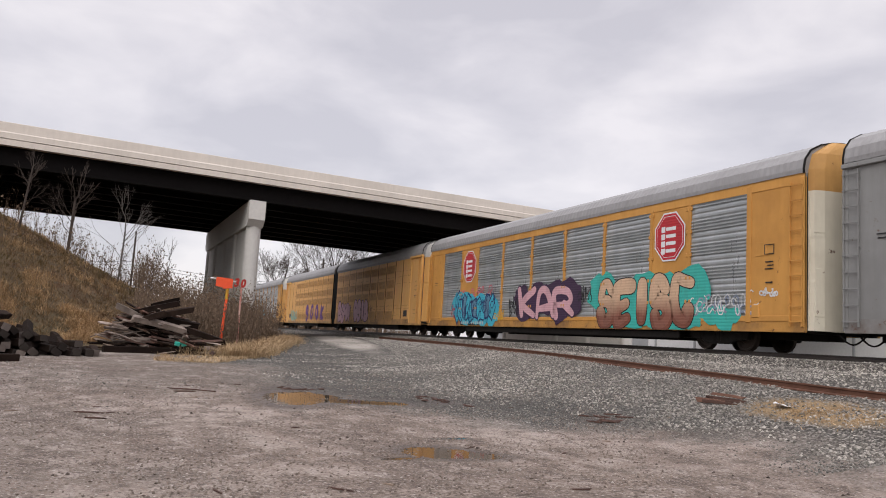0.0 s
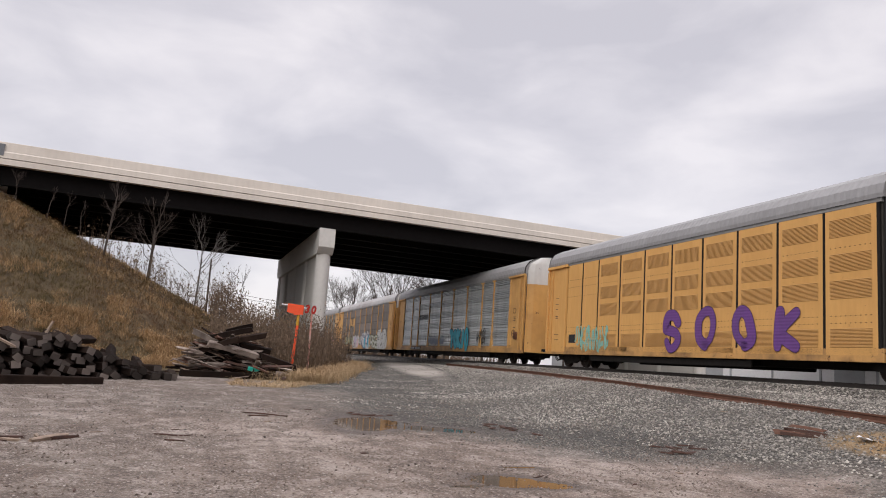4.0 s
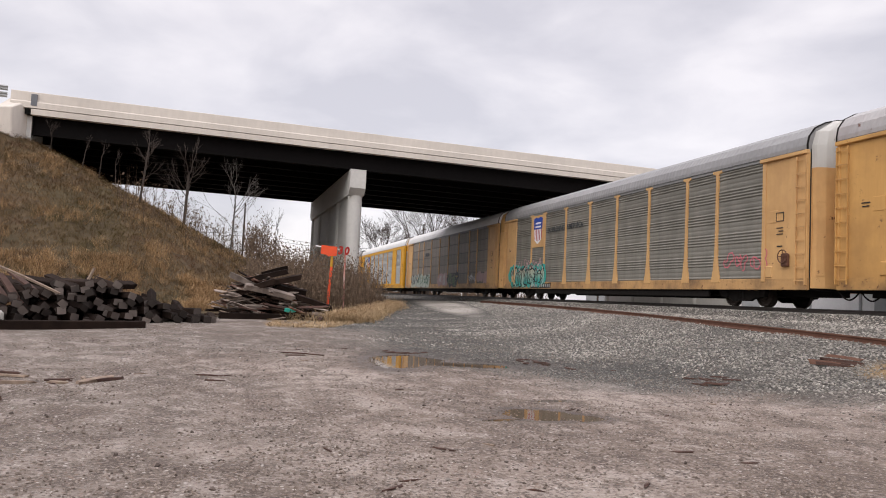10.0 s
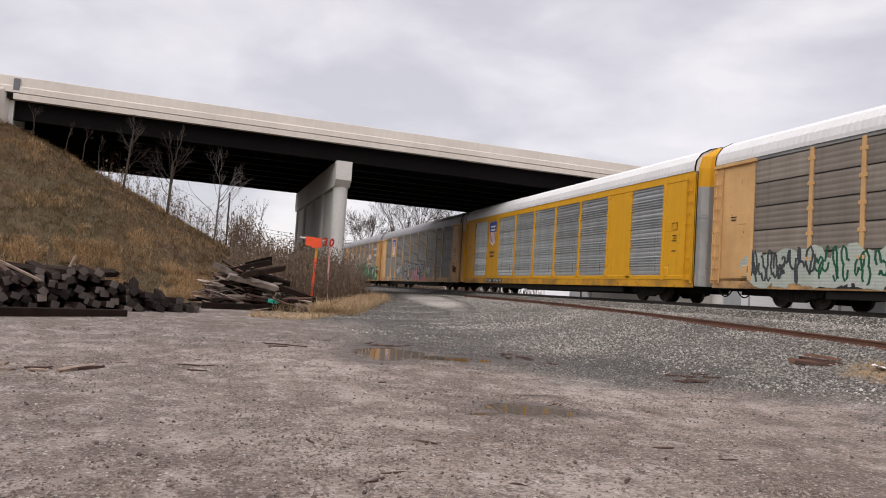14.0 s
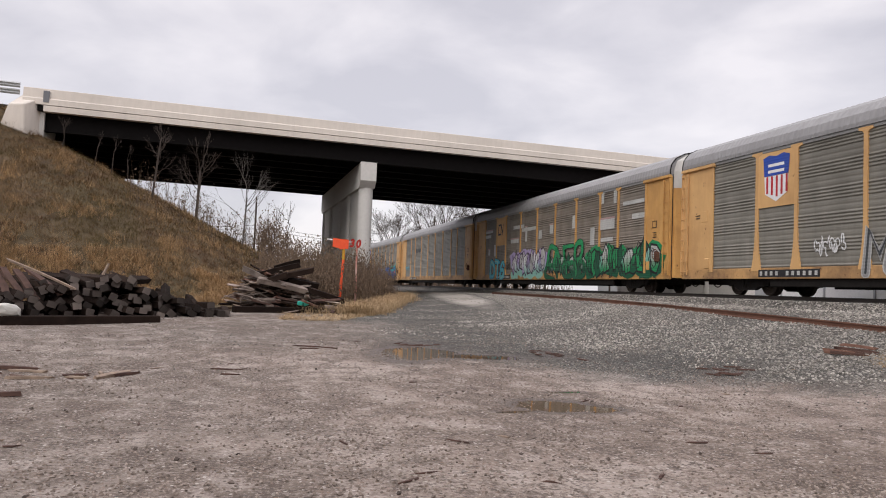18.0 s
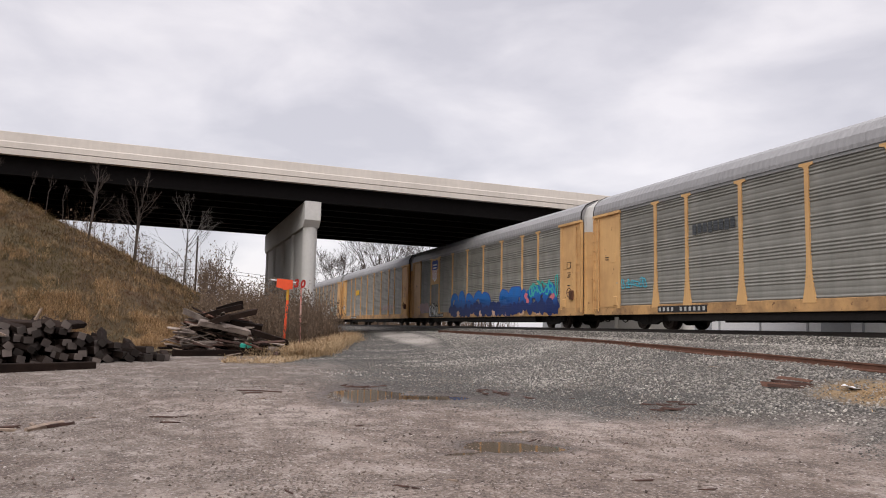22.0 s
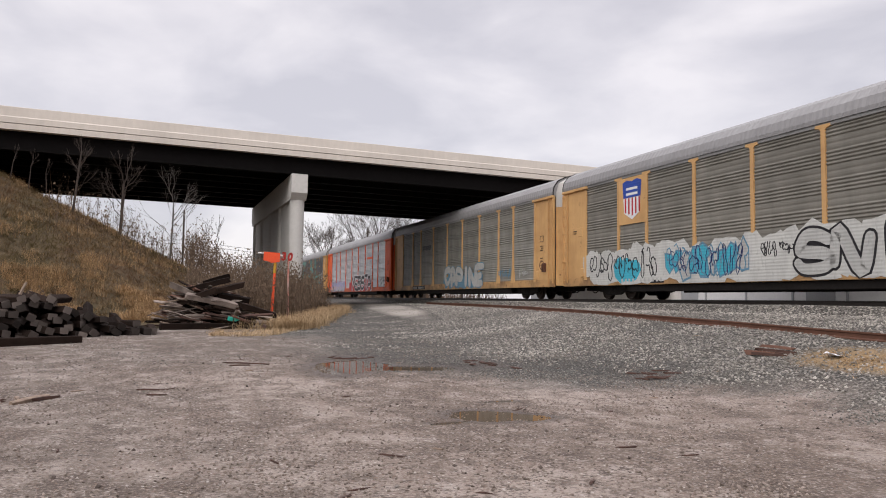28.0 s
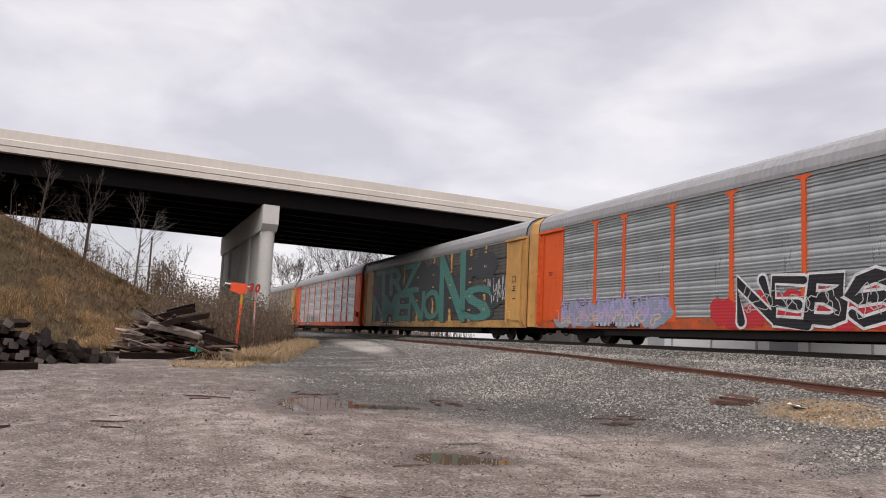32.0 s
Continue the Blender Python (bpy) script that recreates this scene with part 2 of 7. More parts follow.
# puddles: water level, then the ovals that make up each: centre, half widths, turn
PUDDLES = [(0.055, [(3.2, 15.3, 0.68, 1.75, -14), (4.4, 14.6, 1.0, 0.62, -14), (3.75, 15.7, 0.5, 0.7, 10)]),
           (-0.015, [(3.68, 8.95, 0.5, 0.48, 0), (4.05, 8.72, 0.42, 0.28, -20), (3.02, 8.52, 0.26, 0.1, 10)]),
           (-0.005, [(4.32, 10.1, 0.26, 0.10, 0)])]
# dark soaked mud without standing water: centre, half widths
SOAKED = [(8.15, 12.1, 0.52, 0.42), (6.05, 14.85, 0.5, 0.72)]


def hollow(x, y, shapes):
    """Below one inside the ragged outline of a puddle."""
    best = 9.0
    for px, py, rx, ry, turn in shapes:
        if abs(x - px) > 4 or abs(y - py) > 4:
            continue
        c, k = math.cos(radians(turn)), math.sin(radians(turn))
        u, v = (x - px) * c + (y - py) * k, (y - py) * c - (x - px) * k
        best = min(best, math.hypot(u / rx, v / ry))
    if best < 3:
        best += 0.22 * noise.noise(Vector((x * 2.2, y * 1.6, 21))) + 0.13 * noise.noise(Vector((x * 6.5, y * 5.0, 23)))
    return best


def lines(knots):
    out = []
    for (a, step), (b, _) in zip(knots, knots[1:]):
        n = max(1, round((b - a) / step))
        out += [a + (b - a) * k / n for k in range(n)]
    return out + [knots[-1][0]]


def gravel_start(y):
    """Where the dirt gives way to grey gravel, along the lot."""
    return max(7.4 - 0.95 * max(0.0, y - 9.5), 2.4) if y < 15 else max(2.4 - 0.1 * (y - 15), 0.8)


def pale_start(y):
    """Where the gravel turns to pale crushed stone."""
    return float(np.interp(y, (7, 10, 12, 14, 16, 19, 24, 32, 45), (9.3, 8.9, 8.6, 8.3, 7.2, 6.6, 7.6, 9.6, 12.5)))


def soaked(x, y):
    """Wet mud round the puddles."""
    out = 0.0
    for _, shapes in PUDDLES:
        out = max(out, smoothstep((1.75 - hollow(x, y, shapes)) / 0.8))
    for px, py, rx, ry in SOAKED:
        q = math.hypot((x - px) / rx, (y - py) / ry)
        if q < 2.5:
            q += 0.5 * noise.noise(Vector((x * 2.5, y * 2.5, 11))) + 0.25 * noise.noise(Vector((x * 7, y * 7, 12)))
            out = max(out, 1.1 * smoothstep((1.25 - q) / 0.6))
    return out


def path_x(y):
    """The dusty wheel track that leads on under the bridge."""
    return 9.5 + 0.13 * (y - 30)


def make_ground():
    xs = lines([(-1800, 600), (-300, 90), (-60, 12), (-24, 1.5), (-10, 0.3), (-3, 0.14), (7, 0.16), (15, 0.2), (21.5, 1.0), (30, 12), (100, 100), (400, 700), (2500, 1)])
    ys = lines([(-1500, 500), (-200, 60), (-30, 6), (0, 0.8), (4.5, 0.09), (12, 0.11), (18, 0.22), (34, 0.5), (72, 4), (120, 30), (400, 300), (3000, 1)])
    verts = [(x, y, ground_z(x, y)) for y in ys for x in xs]
    nx = len(xs)
    faces = [(j * nx + i, j * nx + i + 1, (j + 1) * nx + i + 1, (j + 1) * nx + i) for j in range(len(ys) - 1) for i in range(nx - 1)]
    me = bpy.data.meshes.new("ground")
    me.from_pydata(verts, [], faces)
    me.shade_smooth()
    g, r, p, w, pw, st = [], [], [], [], [], []
    for x, y, z in verts:
        edge = 1.5 * noise.noise(Vector((x * 0.25, y * 0.25, 3))) + 0.9 * noise.noise(Vector((x * 1.1, y * 1.1, 7)))
        start = gravel_start(y)
        pw.append(smoothstep((x + 1.1 * edge - pale_start(y) + 0.5) / 1.6) if y < 70 else 1.0)
        st.append(smoothstep(1.5 - math.hypot((x - 10.7) / 0.62, (y - 9.7) / 1.5) + 0.5 * edge))
        g.append(smoothstep((x + edge - start + 0.8) / 4.6))
        w.append(max(smoothstep((y + 2.0 * edge - 10.5) / 8.0), 0.75 * smoothstep((1.6 - x + 1.5 * edge) / 3.0)) * smoothstep((6.5 - x) / 2.0))
        over = hill(x, y) - lot(x, y)
        verge = max(smoothstep((over + 0.5 * edge * 0.5 + 0.35) / 0.6), smoothstep((abs(y - 40) < 13) * (4.0 + 0.27 * (y - 28) + 0.5 * edge - x) / 1.0) * (y > 27.3))
        far = smoothstep((y - 80) / 30) if x < 14 else 0.0
        r.append(max(verge, far, 1.0 if x > 24 else 0.0, smoothstep((-y - 10) / 10)))
        p.append(smoothstep(1.6 - 1.25 * math.hypot((x - path_x(y)) / (0.95 + 0.02 * (y - 30)), (y - 42) / 14)) * (0.85 + 0.4 * edge))
    for what, vals in (("gravel", g), ("grass", r), ("pale", p), ("dark_soil", w), ("crushed", pw), ("straw", st), ("wet", [soaked(x, y) for x, y, _ in verts])):
        me.attributes.new(what, 'FLOAT', 'POINT').data.foreach_set("value", vals)
    m, nt, b = nodes_of("dirt_lot")

    def attr(name):
        n = nt.nodes.new("ShaderNodeAttribute")
        n.attribute_name = name
        return n.outputs["Fac"]
    tc = nt.nodes.new("ShaderNodeTexCoord")

    def cells(scale, rand=1.0):
        n = nt.nodes.new("ShaderNodeTexVoronoi")
        n.inputs["Scale"].default_value, n.inputs["Randomness"].default_value = scale, rand
        link(nt, tc.outputs["Object"], n.inputs["Vector"])
        sep = nt.nodes.new("ShaderNodeSeparateColor")
        link(nt, n.outputs["Color"], sep.inputs[0])
        return n.outputs["Distance"], sep.outputs

    def times(a, b, how='MULTIPLY'):
        n = nt.nodes.new("ShaderNodeMath")
        n.operation = how
        for k, v in enumerate((a, b)):
            if isinstance(v, (int, float)):
                n.inputs[k].default_value = v
            else:
                link(nt, v, n.inputs[k])
        return n.outputs[0]
    big = noise_node(nt, 0.22, 6, 0.62).outputs["Fac"]
    mid = noise_node(nt, 1.7, 7, 0.68).outputs["Fac"]
    fine = noise_node(nt, 24, 8, 0.75).outputs["Fac"]
    clod = noise_node(nt, 6.0, 9, 0.76).outputs["Fac"]
    damp = noise_node(nt, 0.42, 6, 0.64, stretch=(1.0, 0.75, 1)).outputs["Fac"]
    scuff = noise_node(nt, 1.9, 10, 0.7, stretch=(1.1, 0.8, 1)).outputs["Fac"]
    loose = noise_node(nt, 0.8, 6, 0.65).outputs["Fac"]
    # packed dirt: soft pale and damp patches, scuffs, crumbs, grit
    dirt = mix_node(nt, ramp_node(nt, big, 0.38, 0.62), (0.20, 0.156, 0.127), (0.32, 0.263, 0.225))
    # the dirt gets darker with distance and towards the left
    dirt = mix_node(nt, ramp_node(nt, attr("dark_soil"), 0.0, 1.0, 0, 0.8), dirt, (0.128, 0.11, 0.093))
    dirt = mix_node(nt, ramp_node(nt, damp, 0.48, 0.58, 0, 0.75), dirt, (0.125, 0.095, 0.076))
    dirt = mix_node(nt, ramp_node(nt, damp, 0.46, 0.37, 0, 0.5), dirt, (0.38, 0.325, 0.283))
    dirt = mix_node(nt, ramp_node(nt, scuff, 0.51, 0.58, 0, 0.7), dirt, (0.105, 0.081, 0.067))
    dirt = mix_node(nt, ramp_node(nt, scuff, 0.47, 0.40, 0, 0.55), dirt, (0.39, 0.337, 0.30))
    patchy = ramp_node(nt, loose, 0.40, 0.58, 0.25, 1.0)
    dirt = mix_node(nt, times(patchy, ramp_node(nt, clod, 0.52, 0.59, 0, 0.8)), dirt, (0.09, 0.07, 0.058))
    dirt = mix_node(nt, times(patchy, ramp_node(nt, fine, 0.52, 0.58, 0, 0.75)), dirt, (0.08, 0.063, 0.053))
    dirt = mix_node(nt, ramp_node(nt, fine, 0.475, 0.40, 0, 0.5), dirt, (0.42, 0.37, 0.335))
    peb_d, peb_c = cells(26)
    for chan, lo, colour, most in ((0, 0.86, (0.50, 0.455, 0.415), 0.85), (1, 0.78, (0.06, 0.048, 0.041), 0.85), (2, 0.84, (0.22, 0.15, 0.115), 0.6)):
        dirt = mix_node(nt, times(ramp_node(nt, peb_d, 0.42, 0.26), ramp_node(nt, peb_c[chan], lo, lo + 0.02, 0, most)), dirt, colour)
    # gravel: stones of several greys with dark joints; pale crushed stone near the track
    d1, c1 = cells(23)
    d2, c2 = cells(46)
    grey = mix_node(nt, ramp_node(nt, c1[0], 0.0, 1.0), (0.07, 0.068, 0.062), (0.225, 0.214, 0.194))
    grey = mix_node(nt, ramp_node(nt, c1[1], 0.84, 0.88, 0, 0.9), grey, (0.46, 0.44, 0.405))
    grey = mix_node(nt, ramp_node(nt, c2[0], 0.55, 0.95, 0, 0.45), grey, (0.055, 0.053, 0.05))
    grey = mix_node(nt, ramp_node(nt, mid, 0.47, 0.60, 0, 0.7), grey, (0.20, 0.168, 0.143))
    grey = mix_node(nt, ramp_node(nt, damp, 0.5, 0.60, 0, 0.55), grey, (0.085, 0.085, 0.078))
    pale = mix_node(nt, ramp_node(nt, c1[0], 0.0, 1.0), (0.12, 0.113, 0.10), (0.45, 0.42, 0.375))
    pale = mix_node(nt, ramp_node(nt, c1[2], 0.70, 0.76, 0, 0.85), pale, (0.065, 0.06, 0.055))
    pale = mix_node(nt, ramp_node(nt, damp, 0.5, 0.60, 0, 0.6), pale, (0.165, 0.157, 0.138))
    stone = mix_node(nt, times(attr("crushed"), ramp_node(nt, mid, 0.40, 0.56, 1.0, 0.45)), grey, pale)
    stone = mix_node(nt, ramp_node(nt, d1, 0.38, 0.62, 0, 0.9), stone, (0.04, 0.037, 0.033))
    mask = times(times(mid, 0.9), attr("gravel"), 'ADD')
    mask = ramp_node(nt, mask, 0.60, 1.25)
    col = mix_node(nt, mask, dirt, stone)
    col = mix_node(nt, ramp_node(nt, attr("pale"), 0.15, 0.9, 0, 0.85), col, (0.44, 0.40, 0.355))
    col = mix_node(nt, ramp_node(nt, attr("wet"), 0.1, 1.0, 0, 0.75), col, (0.06, 0.047, 0.04))
    col = mix_node(nt, times(ramp_node(nt, attr("straw"), 0.2, 1.0, 0, 0.8), ramp_node(nt, mid, 0.35, 0.55, 0.4, 1.0)), col, (0.34, 0.235, 0.125))
    straw = mix_node(nt, ramp_node(nt, mid, 0.35, 0.65), (0.135, 0.092, 0.052), (0.07, 0.052, 0.033))
    straw = mix_node(nt, ramp_node(nt, big, 0.45, 0.65, 0, 0.6), straw, (0.08, 0.068, 0.036))
    col = mix_node(nt, attr("grass"), col, straw)
    link(nt, col, b.inputs["Base Color"])
    link(nt, ramp_node(nt, attr("wet"), 0.2, 1.0, 0.92, 0.5), b.inputs["Roughness"])
    b.inputs["Specular IOR Level"].default_value = 0.2
    soil = times(times(fine, 0.5), clod, 'ADD')
    rock = ramp_node(nt, d1, 0.0, 0.7, 1.6, 0.0)
    height = nt.nodes.new("ShaderNodeMix")
    link(nt, mask, height.inputs[0])
    link(nt, soil, height.inputs[2])
    link(nt, rock, height.inputs[3])
    bump_to(nt, b, height.outputs[0], 0.9, 0.018)
    me.materials.append(m)
    tagged(new("ground", me), "bare dirt lot with gravel, rising to a grassy bank", "ground", kind="structure")


make_ground()


def make_puddles():
    m, nt, b = nodes_of("muddy_water")
    b.inputs["Base Color"].default_value = (0.10, 0.07, 0.045, 1)
    b.inputs["Roughness"].default_value = 0.04
    b.inputs["IOR"].default_value = 1.33
    r = noise_node(nt, 3, 3)
    bump_to(nt, b, r.outputs["Fac"], 0.03, 0.01)
    for level, shapes in PUDDLES:
        # the water fills the hollow: small tiles wherever the bed lies below its level
        bm = bmesh.new()
        x0, x1 = min(q[0] - q[2] for q in shapes) - 0.7, max(q[0] + q[2] for q in shapes) + 0.7
        y0, y1 = min(q[1] - q[3] for q in shapes) - 0.7, max(q[1] + q[3] for q in shapes) + 0.7
        step = 0.06
        grid = {}

        def corner(i, j):
            if (i, j) not in grid:
                grid[i, j] = bm.verts.new((x0 + i * step, y0 + j * step, level - 0.003))
            return grid[i, j]
        for i in range(int((x1 - x0) / step)):
            for j in range(int((y1 - y0) / step)):
                if hollow(x0 + (i + 0.5) * step, y0 + (j + 0.5) * step, shapes) < 1.12:
                    bm.faces.new((corner(i, j), corner(i + 1, j), corner(i + 1, j + 1), corner(i, j + 1)))
        tagged(part("puddle", bm, m, smooth=True), "shallow muddy puddle lying on the dirt lot", "puddle", "puddles")


make_puddles()

# ---- the road bridge over the track ----
BR_Y, BR_SKEW, BR_GRADE, BR_W = 44.0, 0.05, -0.014, 19.2


def br(x, across, z):
    """A place on the bridge: along it, back from its near face, and up as it stands at the pier."""
    return Vector((x - 0.03 * across, BR_Y + BR_SKEW * (x - 6.2) + across, z + BR_GRADE * (x - 6.2)))


def br_prism(profile, x0, x1):
    bm = bmesh.new()
    a = [bm.verts.new(br(x0, p[0], p[1])) for p in profile]
    b = [bm.verts.new(br(x1, p[0], p[1])) for p in profile]
    n = len(profile)
    for k in range(n):
        bm.faces.new((a[k], a[(k + 1) % n], b[(k + 1) % n], b[k]))
    bm.faces.new(a[::-1])
    bm.faces.new(b)
    bmesh.ops.recalc_face_normals(bm, faces=bm.faces)
    return bm


JOINT = plain("grey_joint_steel", (0.16, 0.165, 0.18), 0.6)


def make_bridge():
    root = thing("road_bridge", pose(0, 0, 0), "concrete road bridge on dark steel girders over the railway", "bridge")
    x0, x1 = -11.9, 62.0
    zs, zt = 9.53, 10.71           # underside of the slab edge and top of the parapet at the pier
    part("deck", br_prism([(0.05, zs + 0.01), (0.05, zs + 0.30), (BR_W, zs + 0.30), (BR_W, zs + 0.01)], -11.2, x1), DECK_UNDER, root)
    part("deck_fascia", br_prism([(-0.05, zs - 0.02), (-0.05, zs + 0.285), (0.35, zs + 0.285), (0.35, zs - 0.02)], -10.9, x1), CONCRETE, root)
    part("parapet", br_prism([(0.16, zs + 0.285), (0.16, zs + 0.325), (-0.02, zs + 0.33), (-0.01, zt - 0.56), (0.05, zt - 0.50), (0.09, zt - 0.02), (0.11, zt), (0.36, zt), (0.45, zs + 0.285)], x0, x1), CONCRETE, root)
    part("parapet", br_prism([(BR_W - 0.45, zs + 0.30), (BR_W - 0.4, zt), (BR_W - 0.1, zt), (BR_W, zs + 0.30)], x0, x1), CONCRETE, root)
    n = 8
    for k in range(n):
        a = 0.55 + k * (BR_W - 1.1) / (n - 1)
        gb, gt = 8.54, zs
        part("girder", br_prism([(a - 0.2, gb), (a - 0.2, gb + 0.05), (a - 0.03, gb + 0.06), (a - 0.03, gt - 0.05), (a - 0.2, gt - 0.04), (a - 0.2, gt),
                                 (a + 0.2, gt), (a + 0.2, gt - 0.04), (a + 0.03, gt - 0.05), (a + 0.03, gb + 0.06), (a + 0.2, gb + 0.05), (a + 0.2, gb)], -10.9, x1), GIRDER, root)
    # pier bent: a cap on round columns
    for xc in (6.22, 33.0):
        pier = part("pier_cap", br_prism([(-0.05, 7.42), (0.35, 7.05), (BR_W - 0.3, 7.05), (BR_W + 0.1, 7.42), (BR_W + 0.1, 8.5), (-0.05, 8.5)], xc - 0.46, xc + 0.46), PIER, root)
        part("pier_wall", br_prism([(1.0, -0.5), (1.0, 7.06), (18.2, 7.06), (18.2, -0.5)], xc - 0.26, xc + 0.26), PIER, pier)
        for a in (0.75, 5.2, 9.6, 14.0, 18.4):
            bm = bmesh.new()
            p = br(xc, a, 7.1)
            add_tube(bm, (p.x, p.y, -0.5), p, 0.42, 0.42, 24)
            part("column", bm, PIER, pier, smooth=False)
        for k in range(n):
            a = 0.55 + k * (BR_W - 1.1) / (n - 1)
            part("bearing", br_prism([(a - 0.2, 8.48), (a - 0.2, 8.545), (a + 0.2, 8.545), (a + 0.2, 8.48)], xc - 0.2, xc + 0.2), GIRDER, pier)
    # abutment with its cheek block at the bank's top
    part("abutment", br_prism([(0.3, 6.0), (0.3, 9.5), (BR_W, 9.5), (BR_W, 6.0)], -11.8, -10.9), PIER, root)
    bm = bmesh.new()
    lo = [br(-12.7, -0.6, 8.5), br(-11.6, -0.6, 8.2), br(-11.0, 0.5, 7.8), br(-12.6, 0.5, 8.5)]
    hi = [br(-12.4, -0.6, 9.6), br(-11.65, -0.6, 9.7), br(-11.02, 0.5, 10.35), br(-12.0, 0.5, 10.4)]
    a, b = [bm.verts.new(p) for p in lo], [bm.verts.new(p) for p in hi]
    for k in range(4):
        bm.faces.new((a[k], a[(k + 1) % 4], b[(k + 1) % 4], b[k]))
    bm.faces.new(a[::-1])
    bm.faces.new(b)
    bmesh.ops.recalc_face_normals(bm, faces=bm.faces)
    bmesh.ops.bevel(bm, geom=list(bm.edges), offset=0.05, segments=1, affect='EDGES')
    part("wing_wall", bm, CONCRETE, root)
    p = br(-10.8, 0.03, zs + 0.75)
    part("expansion_joint_plate", box(p.x - 0.14, p.x + 0.14, p.y - 0.06, p.y + 0.05, p.z - 0.3, p.z + 0.3), JOINT, root, "grey steel joint plate")


make_bridge()

# ---- the train: a string of covered car carriers ----
CAR, MAX_UNIT, GAP1 = 28.6, 22.15, 42.68      # coupled lengths; the first coupling's place at the start
EDGES = [11.6, 9.05, 7.1, 4.25, 1.4, -1.4, -4.25, -7.1, -9.05, -11.6]
SIDE_END, EAVE, ROOF_TOP = 13.68, 4.98, 5.97
P0, P1 = 0.93, 4.84                            # foot and head of the side screens


def run(t):
    """How far the train has come after t seconds; it gathers speed a little."""
    return 12.3234 * t + 0.0282266 * t ** 2 + 0.000125997 * t ** 3


def on_track(s, off=0.0, z=0.0):
    """A pose on the track: metres along it, metres to its far side, above the rails."""
    return pose(0, 0, 0, 0, 0, TRACK_TURN) @ pose(TRACK_X + off, s, RAIL_Z + z)


def paint(name, base, dark=None, **kw):
    kw = {**dict(rough=0.6, grain=5, stain=0.5, amount=0.45, bump=0.08, streak=(1, 1, 0.15), spec=0.3, wear=(0.12, 0.055, 0.03), wear_at=0.645), **kw}
    return surface(name, base, dark, **kw)


def screen(name, base, dark, metal=0.0, rough=0.6, amount=0.55, vary=0.10):
    """Corrugated sheet steel with dirt streaks that run down it."""
    return surface(name, base, dark, rough=rough, metal=metal, grain=2.2, stain=0.45, amount=amount, bump=0.06, streak=(1, 1, 0.10), spec=0.35, vary=vary, grain_amount=0.62)


YELLOW = paint("faded_yellow_paint", (0.60, 0.335, 0.11), (0.26, 0.13, 0.05), amount=0.6)
PEACH = paint("sun_bleached_yellow_paint", (0.64, 0.385, 0.165), (0.34, 0.18, 0.075), amount=0.55)
OCHRE = paint("ochre_paint", (0.60, 0.30, 0.075), (0.34, 0.155, 0.04), amount=0.6)
BRIGHT = paint("bright_yellow_paint", (0.66, 0.33, 0.012), (0.5, 0.24, 0.01), amount=0.2)
CAR_ORANGE = paint("orange_car_paint", (0.68, 0.105, 0.022), (0.45, 0.06, 0.015), amount=0.3)
OLD_GREY = paint("old_grey_paint", (0.26, 0.26, 0.255), (0.15, 0.145, 0.14))
SILVER = screen("galvanised_screen", (0.47, 0.49, 0.497), (0.22, 0.235, 0.24), metal=0.5, rough=0.34, amount=0.65)
DULL = screen("dull_grey_screen", (0.235, 0.222, 0.19), (0.105, 0.096, 0.08), amount=0.8)
DULL_B = screen("weathered_grey_screen", (0.25, 0.243, 0.215), (0.11, 0.103, 0.088), amount=0.8)
BROWN = screen("sooty_brown_screen", (0.16, 0.132, 0.112), (0.06, 0.047, 0.04), amount=0.9, vary=0.28)
TAN = screen("dusty_tan_screen", (0.225, 0.193, 0.158), (0.085, 0.072, 0.058), amount=0.9, vary=0.18)
DARK = screen("soot_black_screen_and_core", (0.085, 0.078, 0.07), (0.04, 0.035, 0.032), vary=0.2)
ROOF_GREY = surface("grey_roof_sheet", (0.31, 0.305, 0.305), (0.21, 0.205, 0.205), rough=0.55, metal=0.2, grain=3, stain=0.3, amount=0.5, bump=0.03)
ROOF_WHITE = surface("white_roof_sheet", (0.72, 0.71, 0.70), (0.5, 0.48, 0.46), rough=0.6, grain=3, stain=0.3, amount=0.35, bump=0.03)
ROOF_RUST = surface("rust_stained_roof_sheet", (0.42, 0.41, 0.41), (0.22, 0.16, 0.14), rough=0.6, grain=3, stain=0.4, amount=0.6, bump=0.03, wear=(0.15, 0.07, 0.05), wear_at=0.62)
CAP_WHITE = paint("dirty_white_paint", (0.58, 0.565, 0.54), (0.34, 0.32, 0.29), amount=0.5)
CREAM_DOOR = paint("cream_door_paint", (0.70, 0.65, 0.53), (0.42, 0.37, 0.29), amount=0.45)
FRAME_BLACK = surface("sooty_underframe", (0.020, 0.018, 0.017), spec=0.1, rough=0.85, grain=8, stain=2, bump=0.15)
WHEEL_STEEL = surface("wheel_steel", (0.055, 0.042, 0.035), rough=0.65, metal=0.4, grain=12, stain=3, bump=0.1)
MESHES = {}


def cached(key, make):
    if key not in MESHES:
        MESHES[key] = make()
    return MESHES[key]


BOARD = (P1 - P0) / 5


def screen_profile(soft):
    """Heights and depths of the sheet: groups of four sharp ribs parted by two broad rolls."""
    pts, z, k = [(P0, -0.03)], P0, 3
    pitch = [0.107] * 4 + [0.177, 0.177]
    while z < P1 - 0.06:
        p = pitch[k % 6]
        if p < 0.15:
            pts += [(z, 0.0), (z + p * 0.30, 0.046 * soft), (z + p * 0.48, 0.046 * soft), (z + p * 0.85, 0.0)]
        else:
            pts += [(z, 0.0), (z + p * 0.28, 0.016 * soft), (z + p * 0.62, 0.016 * soft), (z + p * 0.95, 0.0)]
        z += p
        k += 1
    return pts + [(P1, 0.0), (P1, -0.03)]


